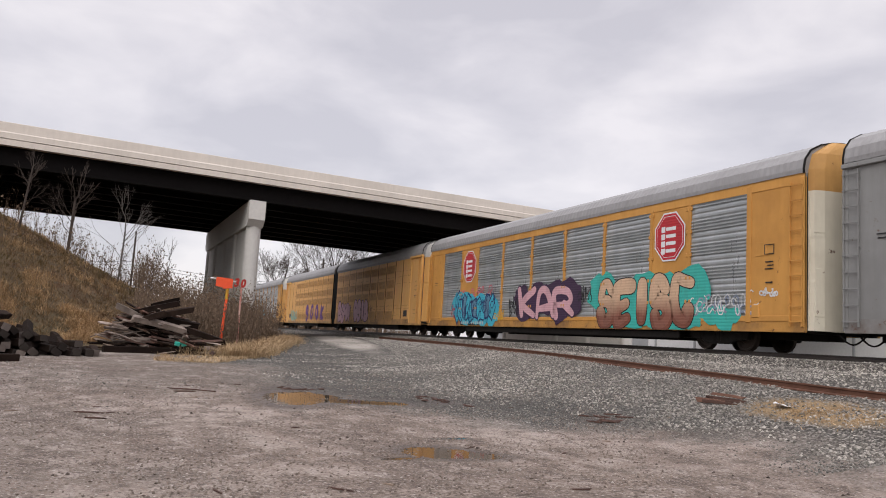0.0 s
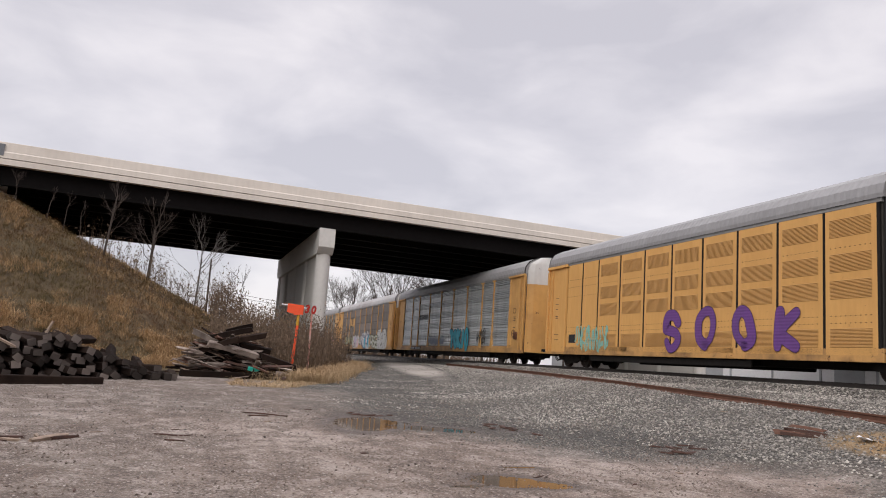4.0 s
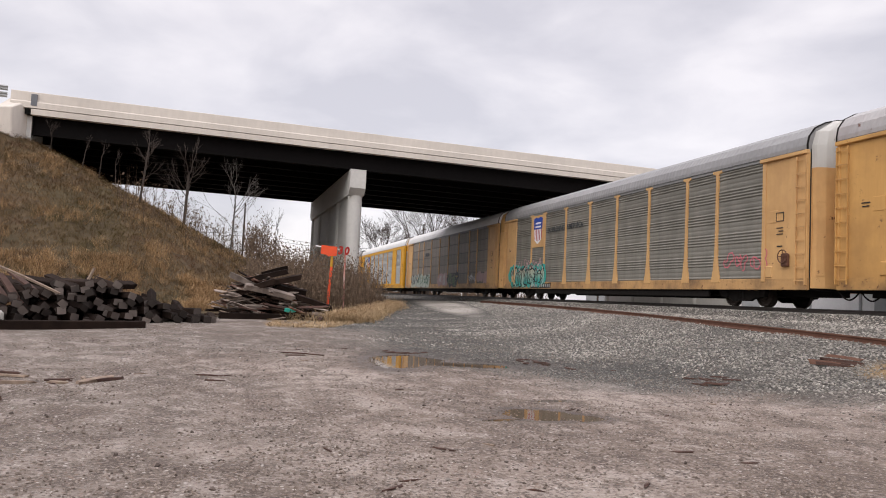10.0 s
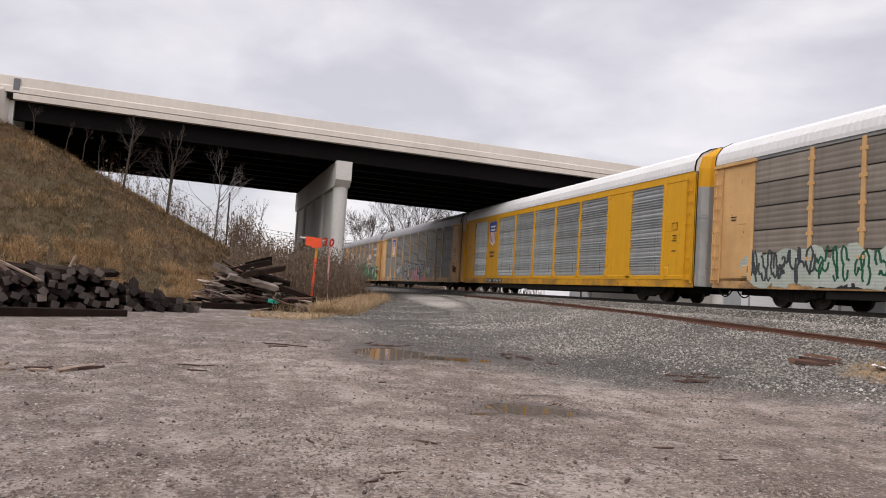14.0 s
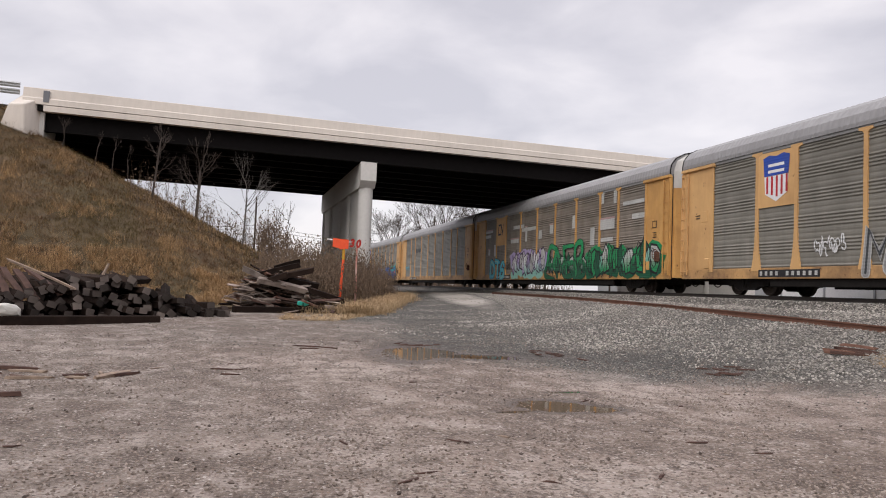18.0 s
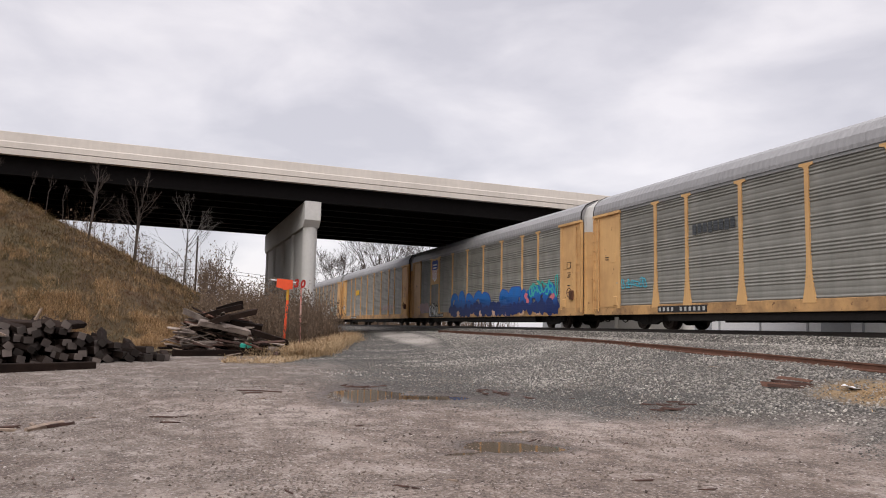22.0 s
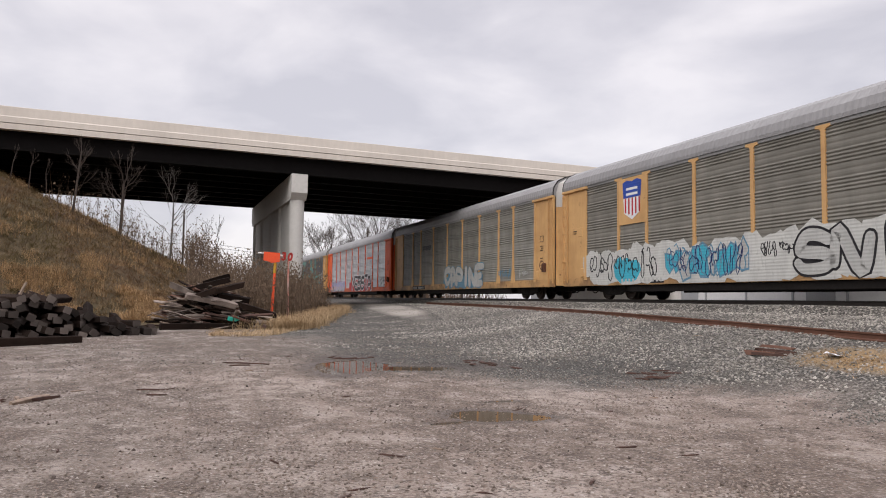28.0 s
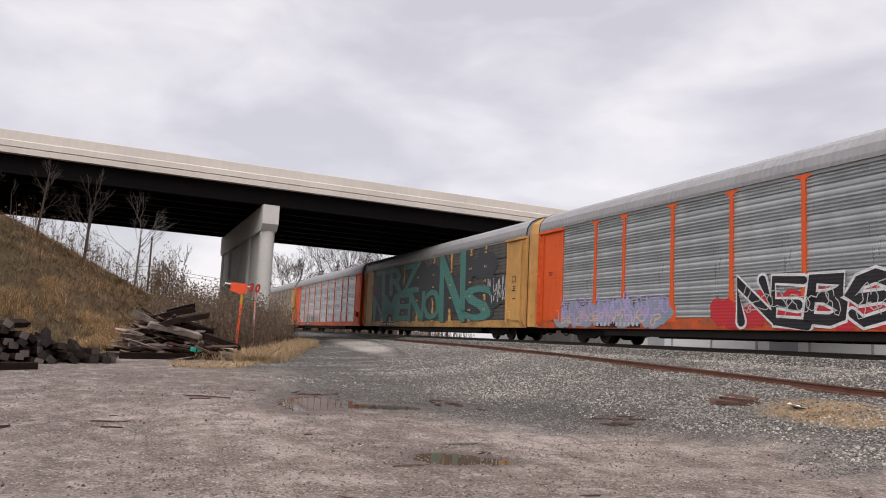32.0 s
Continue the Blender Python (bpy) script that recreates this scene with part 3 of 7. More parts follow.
def board_profile():
    """One of the five boards of an older screen, with shallow ribs."""
    pts, w = [(P0 + 0.022, -0.03), (P0 + 0.024, 0.02)], (BOARD - 0.06) / 4
    for k in range(4):
        q = P0 + 0.03 + k * w
        pts += [(q, 0.020), (q + w * 0.35, 0.028), (q + w * 0.6, 0.028), (q + w * 0.9, 0.020)]
    return pts + [(P0 + BOARD - 0.024, 0.02), (P0 + BOARD - 0.022, -0.03)]


def screen_mesh(kind, width, mat):
    def make():
        bm = bmesh.new()
        prof = board_profile() if kind == "boards" else screen_profile(0.6 if kind == "soft" else 1.0)
        a = [bm.verts.new((-1.415 - d, width / 2, z)) for z, d in prof]
        b = [bm.verts.new((-1.425 - d, -width / 2, z)) for z, d in prof]
        for k in range(len(prof) - 1):
            bm.faces.new((a[k], b[k], b[k + 1], a[k + 1]))
        return mesh_of("screen", bm, mat)
    return cached(("screen", kind, round(width, 2), mat.name), make)


def flat_prism(points, x0, x1):
    """A closed profile of (y, z) with its thickness across the car."""
    return prism(points, x0, x1, axis="x")


def post_mesh(mat, style):
    def make():
        w = 0.075
        if style == "bolted":
            bm = flat_prism([(-w, 0.9), (w, 0.9), (w, 4.9), (-w, 4.9)], -1.475, -1.40)
            for k in range(5):
                for s in (-1, 1):
                    z = 1.5 + k * 0.76
                    add_box(bm, -1.49, -1.45, s * 0.09 - 0.05, s * 0.09 + 0.05, z - 0.06, z + 0.06, 0.012)
            add_box(bm, -1.478, -1.40, -0.16, 0.16, 0.9, 1.25, 0.01)
        else:
            bm = flat_prism([(-0.26, 0.82), (0.26, 0.82), (0.16, 1.25), (w + 0.02, 1.75), (w, 2.2), (w, 4.74), (0.13, 4.80), (0.27, 4.83), (0.27, 4.91), (-0.27, 4.91), (-0.27, 4.83),
                             (-0.13, 4.80), (-w, 4.74), (-w, 2.2), (-w - 0.02, 1.75), (-0.16, 1.25)], -1.475, -1.40)
        return mesh_of("post", bm, mat)
    return cached(("post", mat.name, style), make)


def roof_mesh(half, mat, cap):
    def make():
        bm = bmesh.new()
        prof = [(-1.50, EAVE - 0.03), (-1.505, 5.08), (-1.45, 5.34), (-1.24, 5.62), (-0.85, 5.82), (-0.4, 5.93), (0, ROOF_TOP), (0.4, 5.93), (0.85, 5.82), (1.24, 5.62), (1.45, 5.34), (1.505, 5.08), (1.50, EAVE - 0.03)]
        rings = []
        n = int(half * 2 / 0.06)
        for k in range(n + 1):
            y = half - 2 * half * k / n
            lift = 1.0 + (0.006 if k % 4 in (1, 2) else 0.0)
            rings.append([bm.verts.new((p[0] * lift, y, EAVE + (p[1] - EAVE) * (1 + (lift - 1) * 2))) for p in prof])
        for a, b in zip(rings, rings[1:]):
            for k in range(len(prof) - 1):
                bm.faces.new((a[k], b[k], b[k + 1], a[k + 1]))
        bm.faces.new(rings[0])
        bm.faces.new(rings[-1][::-1])
        return mesh_of("roof", bm, mat)
    return cached(("roof", half, mat.name), make)


def end_mesh(mat, top, split=4.35, reach=0.7):
    """Folding end doors that bulge past the body, seen at +y; the upper part is painted otherwise."""
    def make():
        bm = bmesh.new()
        plan = [(-1.34, 0.0), (-1.30, 0.25), (-1.05, 0.42), (-0.35, 0.55), (0.35, 0.55), (1.05, 0.42), (1.30, 0.25), (1.34, 0.0)]
        levels = [(0.62, 0, 1), (1.9, 0, 1), (2.0, 0, 0.985), (3.1, 0, 0.985), (3.2, 0, 1), (split, 1, 1), (5.05, 1, 1), (5.5, 1, 0.90), (5.88, 1, 0.45)]
        rows = [[bm.verts.new((x * s, y * reach * (0.6 + 0.4 * s), z)) for x, y in plan] for z, _, s in levels]
        for a, b, lv in zip(rows, rows[1:], levels):
            for k in range(len(plan) - 1):
                bm.faces.new((a[k + 1], a[k], b[k], b[k + 1])).material_index = lv[1]
        bm.faces.new(rows[0])
        bm.faces.new(rows[-1][::-1]).material_index = 1
        bmesh.ops.recalc_face_normals(bm, faces=bm.faces)
        return mesh_of("end_door", bm, [mat, top])
    return cached(("end", mat.name, top.name, split, reach), make)


def hatch_mesh(mat, reach=0.7):
    """A raised hatch and the hinge strip on the bulging door."""
    def make():
        bm = bmesh.new()
        turn = pose(-1.175, 0.335 * reach, 0, 0, 0, -math.degrees(math.atan2(0.25, 0.17 * reach)))
        add_box(bm, -0.018, 0.01, -0.11, 0.11, 1.0, 2.3, 0.006, m=turn)
        add_box(bm, -0.012, 0.01, -0.15, 0.15, 3.28, 3.32, m=turn)
        add_box(bm, -1.355, -1.31, 0.02, 0.05, 0.7, 4.3)
        return mesh_of("door_hatch", bm, mat)
    return cached(("hatch", mat.name, reach), make)


def seal_mesh():
    """The black seal along the roof's end."""
    def make():
        bm = bmesh.new()
        prof = [(-1.50, EAVE - 0.05), (-1.505, 5.08), (-1.45, 5.34), (-1.24, 5.62), (-0.85, 5.82), (-0.4, 5.93), (0, ROOF_TOP), (0.4, 5.93), (0.85, 5.82), (1.24, 5.62), (1.45, 5.34), (1.505, 5.08), (1.50, EAVE - 0.05)]
        rings = [[bm.verts.new((x * f, y, EAVE + (z - EAVE) * (1 + (f - 1) * 2))) for x, z in prof] for f, y in ((1.008, -0.035), (1.014, -0.015), (1.014, 0.015), (0.992, 0.03))]
        for a, b in zip(rings, rings[1:]):
            for k in range(len(prof) - 1):
                bm.faces.new((a[k], a[k + 1], b[k + 1], b[k]))
        return mesh_of("roof_seal", bm, FRAME_BLACK)
    return cached("roof_seal", make)


def ladder_mesh(mat):
    def make():
        bm = bmesh.new()
        for y in (0.0, 0.42):
            add_box(bm, -1.54, -1.50, y - 0.02, y + 0.02, 0.72, 4.75)
        for k in range(10):
            z = 0.85 + k * 0.42
            add_box(bm, -1.555, -1.53, -0.03, 0.45, z - 0.012, z + 0.012)
        for z in (0.9, 2.7, 4.5):
            add_box(bm, -1.52, -1.42, -0.02, 0.02, z - 0.03, z + 0.03)
        return mesh_of("ladder", bm, mat)
    return cached(("ladder", mat.name), make)


def truck_meshes():
    def frame_mesh():
        bm = flat_prism([(-1.28, 0.52), (-1.22, 0.60), (-0.6, 0.64), (-0.35, 0.72), (0.35, 0.72), (0.6, 0.64), (1.22, 0.60), (1.28, 0.52), (1.2, 0.34), (0.75, 0.32), (0.42, 0.18), (-0.42, 0.18), (-0.75, 0.32), (-1.2, 0.34)], -1.10, -0.94)
        for y in (-0.87, 0.87):
            add_box(bm, -1.14, -0.92, y - 0.14, y + 0.14, 0.30, 0.56, 0.03)
        for y in (-0.16, 0, 0.16):
            add_tube(bm, (-1.08, y, 0.26), (-1.08, y, 0.60), 0.06, 0.06, 8)
        return mesh_of("side_frame", bm, FRAME_BLACK)

    def wheel_mesh():
        bm = bmesh.new()
        prof = [(0.06, 0.10), (0.075, 0.18), (0.03, 0.22), (0.03, 0.34), (0.07, 0.37), (0.07, 0.42), (-0.06, 0.425), (-0.075, 0.455), (-0.085, 0.44), (-0.085, 0.36), (-0.03, 0.33), (-0.03, 0.2), (-0.07, 0.15), (-0.07, 0.10)]
        n = 26
        rings = [[bm.verts.new((-x, r * math.cos(k * math.tau / n), r * math.sin(k * math.tau / n))) for x, r in prof] for k in range(n)]
        for k in range(n):
            a, b = rings[k], rings[(k + 1) % n]
            for j in range(len(prof)):
                bm.faces.new((a[j], a[(j + 1) % len(prof)], b[(j + 1) % len(prof)], b[j]))
        bmesh.ops.recalc_face_normals(bm, faces=bm.faces)
        return mesh_of("wheel", bm, WHEEL_STEEL)
    return cached("side_frame", frame_mesh), cached("wheel", wheel_mesh), cached("axle", lambda: mesh_of("axle", tube((-0.7, 0, 0), (0.7, 0, 0), 0.085, 10), FRAME_BLACK)), \
        cached("bolster", lambda: mesh_of("bolster", box(-1.0, 1.0, -0.2, 0.2, 0.40, 0.66, 0.04), FRAME_BLACK))


WHEELSETS = []


def wheelset_mesh():
    """Two wheels pressed on their axle."""
    def make():
        _, wheel, axle, _ = truck_meshes()
        bm = bmesh.new()
        for me, m in ((axle, pose(0, 0, 0)), (wheel, pose(-0.75, 0, 0)), (wheel, pose(0.75, 0, 0, 0, 0, 180))):
            n = len(bm.verts)
            bm.from_mesh(me)
            bm.verts.ensure_lookup_table()
            bmesh.ops.transform(bm, matrix=m, verts=bm.verts[n:])
        return mesh_of("wheelset", bm, WHEEL_STEEL)
    return cached("wheelset", make)


def add_truck(root, y):
    side, wheel, axle, bolster = truck_meshes()
    truck = share("truck", bolster, root, pose(0, y, 0))
    for turn in (0, 180):
        share("side_frame", side, truck, pose(0, 0, 0, 0, 0, turn))
    for a in (-0.87, 0.87):
        WHEELSETS.append((root, share("wheelset", wheelset_mesh(), truck, pose(0, a, 0.425)), a))


def coupler_mesh():
    def make():
        bm = bmesh.new()
        add_box(bm, -0.12, 0.12, 0, 1.1, 0.62, 0.86, 0.03)
        add_box(bm, -0.2, 0.14, 1.0, 1.3, 0.58, 0.92, 0.05)
        add_box(bm, -1.2, 1.2, -0.25, 0.12, 0.55, 0.70, 0.02)
        for k in range(10):
            f, g = k / 10, (k + 1) / 10
            add_tube(bm, (-0.45, 0.1 + f * 0.95, 0.62 - 0.32 * math.sin(f * math.pi)), (-0.45, 0.1 + g * 0.95, 0.62 - 0.32 * math.sin(g * math.pi)), 0.025, 0.025, 6)
        return mesh_of("coupler", bm, FRAME_BLACK)
    return cached("coupler", make)


def grimy(mat):
    """The same paint where it is caked with road dirt and rust, as low down on the sills."""
    base = {"faded_yellow_paint": (0.52, 0.29, 0.10), "sun_bleached_yellow_paint": (0.55, 0.325, 0.14), "ochre_paint": (0.52, 0.265, 0.07), "bright_yellow_paint": (0.60, 0.30, 0.02), "orange_car_paint": (0.58, 0.10, 0.025),
            "flat_yellow_panel_paint": (0.60, 0.33, 0.115)}.get(mat.name, (0.25, 0.245, 0.24))
    return paint("grimy_" + mat.name, base, (0.12, 0.075, 0.05), amount=0.9, stain=1.1, grain=9, streak=(1, 1, 0.4), wear_at=0.60)


def sill_mesh(half, mat):
    def make():
        bm = bmesh.new()
        add_box(bm, -1.46, -1.36, -half, half, 0.56, 0.93, 0.012)
        for k in range(int(half * 2 / 2.4)):
            y = -half + 1.2 + k * 2.4
            add_box(bm, -1.475, -1.45, y - 0.12, y + 0.12, 0.62, 0.68)
        add_box(bm, -1.47, -1.36, -half, half, 4.84, EAVE - 0.02, 0.01, 1)
        return mesh_of("side_sill", bm, [mat, OLD_GREY])
    return cached(("sill", half, mat.name), make)


def under_mesh(half):
    def make():
        bm = bmesh.new()
        add_box(bm, -0.35, 0.35, -half + 0.2, half - 0.2, 0.38, 0.92)
        add_box(bm, -1.36, 1.36, -half + 0.1, half - 0.1, 0.66, 0.80)
        add_box(bm, -1.34, -1.24, -half + 5.2, half - 5.2, 0.30, 0.56, 0.02)
        add_box(bm, 1.24, 1.34, -half + 5.2, half - 5.2, 0.30, 0.56, 0.02)
        for k in range(9):
            y = -half + 6 + k * (2 * half - 12) / 8
            add_box(bm, -1.2, 1.2, y - 0.08, y + 0.08, 0.45, 0.66)
        return mesh_of("underframe", bm, FRAME_BLACK)
    return cached(("under", half), make)


# Solid core behind the screens; the unlit inside is put into its dark colour
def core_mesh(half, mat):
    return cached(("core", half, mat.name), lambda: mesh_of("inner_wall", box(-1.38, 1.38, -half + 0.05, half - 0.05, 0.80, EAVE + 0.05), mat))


def end_panel_mesh(mat, style):
    """The solid side panel beside the end doors, with its rails, pockets and the beam over it; at +y."""
    def make():
        bm = bmesh.new()
        y0, y1 = EDGES[0], SIDE_END
        add_box(bm, -1.46, -1.38, y0, y1, 0.80, 4.86, 0.012)
        add_box(bm, -1.49, -1.44, y0 - 0.02, y0 + 0.16, 0.82, 4.86, 0.01)
        add_box(bm, -1.50, -1.40, y1 - 0.12, y1, 0.70, 4.86, 0.02)
        if style != "framed":
            add_box(bm, -1.56, -1.42, y0 - 0.1, y1 + 0.02, 4.80, 4.92, 0.015)
        return mesh_of("end_panel", bm, mat)
    return cached(("endpanel", mat.name, style), make)


def end_plate_mesh(mat):
    """A small plate riveted on the end panel."""
    y0 = EDGES[0]
    return cached(("endplate", mat.name), lambda: mesh_of("card_plate", box(-1.475, -1.45, y0 + 0.35, y0 + 0.75, 2.75, 3.15, 0.006), mat))


def pocket_mesh(mat):
    """The jacking pocket low on the end panel."""
    y0 = EDGES[0]
    return cached(("pocket", mat.name), lambda: mesh_of("jacking_pocket", box(-1.50, -1.42, y0 + 0.2, y0 + 0.5, 0.95, 1.35, 0.03), mat))


def on_side(root, name, mesh, y, label="", far=True):
    ob = share(name, mesh, root, pose(0, y, 0), label)
    if far:
        share(name, mesh, root, pose(0, -y, 0, 0, 0, 180), label)
    return ob


def bar_marks(rows, mat, key):
    """Small lettering too fine to read, as rows of short bars: (y, z, width, height)."""
    bm = bmesh.new()
    for y, z, w, h in rows:
        add_box(bm, -1.482, -1.47, y - w / 2, y + w / 2, z, z + h)
    return tagged(part("marking", bm, mat, key), kind="stuff")


def autorack(far_gap, style):
    """One car between two couplings; style: colours, kind of screens, and which bays are solid."""
    body, sheet, roof, kind = style["paint"], style["sheet"], style.get("roof", ROOF_GREY), style.get("kind", "ribs")
    root = thing("autorack_car", on_track(far_gap - 13.55), style["label"], "rail car", "cars of the freight train")
    share("underframe", under_mesh(SIDE_END), root)
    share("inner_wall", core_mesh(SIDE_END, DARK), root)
    on_side(root, "side_sill", sill_mesh(SIDE_END, grimy(body)), 0)
    share("roof", roof_mesh(SIDE_END, roof, None), root)
    for s, turn in ((1, 0), (-1, 180)):
        share("end_door", end_mesh(style.get("door", body), style.get("cap", CAP_WHITE), style.get("split", 4.35)), root, pose(0, 0, 0, 0, 0, turn) @ pose(0, SIDE_END, 0))
        for flip in (False, True):
            share("door_hatch", mirrored(hatch_mesh(style.get("door", body)), flip), root, pose(0, 0, 0, 0, 0, turn) @ pose(0, SIDE_END, 0), "raised hatch on the end door")
        share("coupler", coupler_mesh(), root, pose(0, 0, 0, 0, 0, turn) @ pose(0, SIDE_END, 0))
        share("roof_seal", seal_mesh(), root, pose(0, 0, 0, 0, 0, turn) @ pose(0, SIDE_END, 0))
        for flip in (False, True):
            m = pose(0, 0, 0, 0, 0, turn)
            ob = share("end_panel", mirrored(end_panel_mesh(body, kind), flip), root, m)
            share("card_plate", mirrored(end_plate_mesh(body), flip), ob)
            share("jacking_pocket", mirrored(pocket_mesh(body), flip), ob)
            share("ladder", ladder_mesh(body), ob, pose(0, SIDE_END - 0.45, 0) if not flip else pose(0, SIDE_END - 0.45, 0) @ pose(0, 0.42, 0, 0, 0, 180))
        add_truck(root, s * 10.05)
    solid = style.get("solid", ())
    for k in range(9):
        a, b = EDGES[k], EDGES[k + 1]
        if k in solid:
            mesh = cached(("solid", round(a - b, 2), body.name), lambda: mesh_of("solid_panel", box(-1.455, -1.39, -(a - b) / 2, (a - b) / 2, P0, P1), body))
            on_side(root, "solid_panel", mesh, (a + b) / 2)
        else:
            if kind == "bolted":
                for q in range(5):
                    share("board", screen_mesh("boards", a - b - 0.02, sheet), root, pose(0, (a + b) / 2, q * BOARD))
                share("screen", screen_mesh("soft", a - b - 0.02, sheet), root, pose(0, -(a + b) / 2, 0, 0, 0, 180))
            else:
                on_side(root, "screen", screen_mesh("soft" if sheet in (DULL, DULL_B, TAN, DARK) else "ribs", a - b - 0.02, sheet), (a + b) / 2)
    for y in EDGES[1:-1]:
        on_side(root, "post", post_mesh(body, "bolted" if kind in ("bolted", "framed") else "flared"), y)
    if kind == "framed":
        bm = bmesh.new()
        add_box(bm, -1.478, -1.42, -SIDE_END, SIDE_END, 4.66, 4.97, 0.012)
        add_box(bm, -1.478, -1.42, -SIDE_END, SIDE_END, 0.86, 1.02, 0.012)
        part("top_rail", bm, body, root)
    if kind == "ribs":
        brake = part("hand_brake", box(-1.60, -1.46, -12.93, -12.64, 1.30, 1.72, 0.03), RAIL_RUST, root, "rusty hand brake housing")
        bm = bmesh.new()
        ring = [(-1.64, -12.78 + 0.21 * math.cos(q * math.tau / 16), 1.62 + 0.21 * math.sin(q * math.tau / 16)) for q in range(16)]
        for q in range(16):
            add_tube(bm, ring[q], ring[(q + 1) % 16], 0.018, 0.018, 6)
            if q % 4 == 0:
                add_tube(bm, (-1.62, -12.78, 1.62), ring[q], 0.014, 0.014, 5)
        part("brake_wheel", bm, RAIL_RUST, brake)
    bar_marks([(-12.45, 3.05, 0.34, 0.02), (-12.45, 2.78, 0.34, 0.02), (-12.28, 2.78, 0.02, 0.29), (-12.62, 2.78, 0.02, 0.29), (-12.45, 2.55, 0.3, 0.03), (-12.5, 2.45, 0.22, 0.03),
               (-12.45, 2.35, 0.3, 0.03), (-12.45, 1.95, 0.25, 0.04), (12.6, 3.0, 0.3, 0.03), (12.6, 2.9, 0.24, 0.03)], BLACK, root)
    bm = bmesh.new()
    add_box(bm, -1.478, -1.45, 6.0, 8.9, 0.62, 0.86)
    plate = part("number_plate", bm, BLACK, root)
    bm = bmesh.new()
    for k in range(11):
        if k != 4:
            y = 8.75 - k * 0.26
            add_box(bm, -1.486, -1.477, y - 0.06, y + 0.06, 0.67, 0.81)
    tagged(part("number_bar", bm, ink("dirtywhite"), plate), kind="stuff")
    return root


def mirrored(mesh, flip):
    """The same mesh for the other long side."""
    if not flip:
        return mesh

    def make():
        me = mesh.copy()
        me.transform(Matrix.Diagonal((-1, 1, 1, 1)))
        me.flip_normals()
        return me
    return cached(("flip", mesh.name), make)


def automax(far_gap, near_half):
    """One unit of the articulated pair: flat yellow panels with slots between them and louvred patches; a bellows joins the two."""
    half = MAX_UNIT / 2 - 0.55
    root = thing("articulated_car_unit", on_track(far_gap - MAX_UNIT / 2), "yellow articulated auto carrier with smooth louvred panels", "rail car", "cars of the freight train")
    flip = 1 if near_half else -1      # +1: the joint lies at its far end
    share("underframe", under_mesh(half), root)
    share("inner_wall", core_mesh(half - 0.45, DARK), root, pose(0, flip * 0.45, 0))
    on_side(root, "side_sill", sill_mesh(half - 0.45, grimy(MAXY)), flip * 0.45)
    share("roof", roof_mesh(half - 0.43, ROOF_GREY, None), root, pose(0, flip * 0.53, 0))
    # Black strips fill the slots, with the gaps' shade put into their colour
    seam = cached("maxseam", lambda: mesh_of("seam_strip", box(-1.456, -1.40, -0.05, 0.05, 0.74, 4.85), FRAME_BLACK))
    panel = cached("maxpanel", lambda: mesh_of("panel", box(-1.46, -1.38, -0.90, 0.90, 0.72, 4.86, 0.02), MAXY))
    flat = cached("maxflat", lambda: mesh_of("panel", box(-1.46, -1.38, -0.70, 0.70, 0.72, 4.86, 0.02), MAXY))

    def louvre():
        bm = bmesh.new()
        for k in range(14):
            z = k * 0.038
            vs = [bm.verts.new((x, y, z + dz)) for x, dz in ((-1.463, 0.0), (-1.475, 0.012), (-1.463, 0.03)) for y in (-0.72, 0.72)]
            bm.faces.new((vs[0], vs[2], vs[3], vs[1]))
            bm.faces.new((vs[2], vs[4], vs[5], vs[3]))
        return mesh_of("louvre", bm, MAXL)
    lou = cached("maxlouvre", louvre)

    def dots(levels):
        bm = bmesh.new()
        for z in levels:
            for q in range(9):
                y = -0.68 + q * 0.17
                add_box(bm, -1.464, -1.459, y - 0.018, y + 0.018, z - 0.012, z + 0.012)
        return mesh_of("vent_hole", bm, FRAME_BLACK)
    holes, more = cached("maxholes", lambda: dots((1.62, 1.82, 3.75))), cached("maxmore", lambda: dots((1.2, 1.62, 1.82, 3.3, 3.75, 4.1)))
    # eight louvred panels from the joint on, two plain ones, then the boxed end
    at = [10.4 - 0.935 - k * 1.87 for k in range(8)] + [10.4 - 14.96 - 0.745 - k * 1.49 for k in range(2)]
    for k, u in enumerate(at):
        y = flip * u
        ob = on_side(root, "panel", panel if k < 8 else flat, y)
        share("seam_strip", seam, ob, pose(0, flip * (0.935 if k < 8 else 0.745), 0))
        if k < 8:
            for z in (0.95, 2.3, 3.05, 4.05):
                share("louvre", lou, ob, pose(0, 0, z))
        tagged(share("vent_hole", holes if k < 8 else more, ob), kind="stuff")
    e = -flip
    stop = half - 0.95

    def boxed():
        bm = box(-1.47, -1.38, -0.98, 0.98, 0.66, 4.84, 0.02)
        add_box(bm, -1.58, -1.40, -1.06, 1.03, 4.78, 4.92, 0.015)
        add_box(bm, -1.53, -1.45, 0.89, 1.01, 0.62, 4.80, 0.015)
        add_box(bm, -1.50, -1.46, -0.97, -0.88, 0.7, 4.80, 0.01)
        return mesh_of("end_panel", bm, MAXY)
    for s in (0, 180):
        ob = share("end_panel", cached("maxbox", boxed), root, pose(0, e * (stop - 0.98), 0) @ pose(0, 0, 0, 0, 0, s))
        if e < 0 and s == 0:
            ob.matrix_basis = pose(0, e * (stop - 0.98), 0) @ Matrix.Diagonal((1, -1, 1, 1))
    share("ladder", ladder_mesh(MAXY), root, pose(0, e * (stop - 0.3) - 0.21, 0))
    door = pose(0, e * stop, 0, 0, 0, 0 if e > 0 else 180)
    share("end_door", end_mesh(MAXY, CAP_WHITE, 4.75, 2.3), root, door)
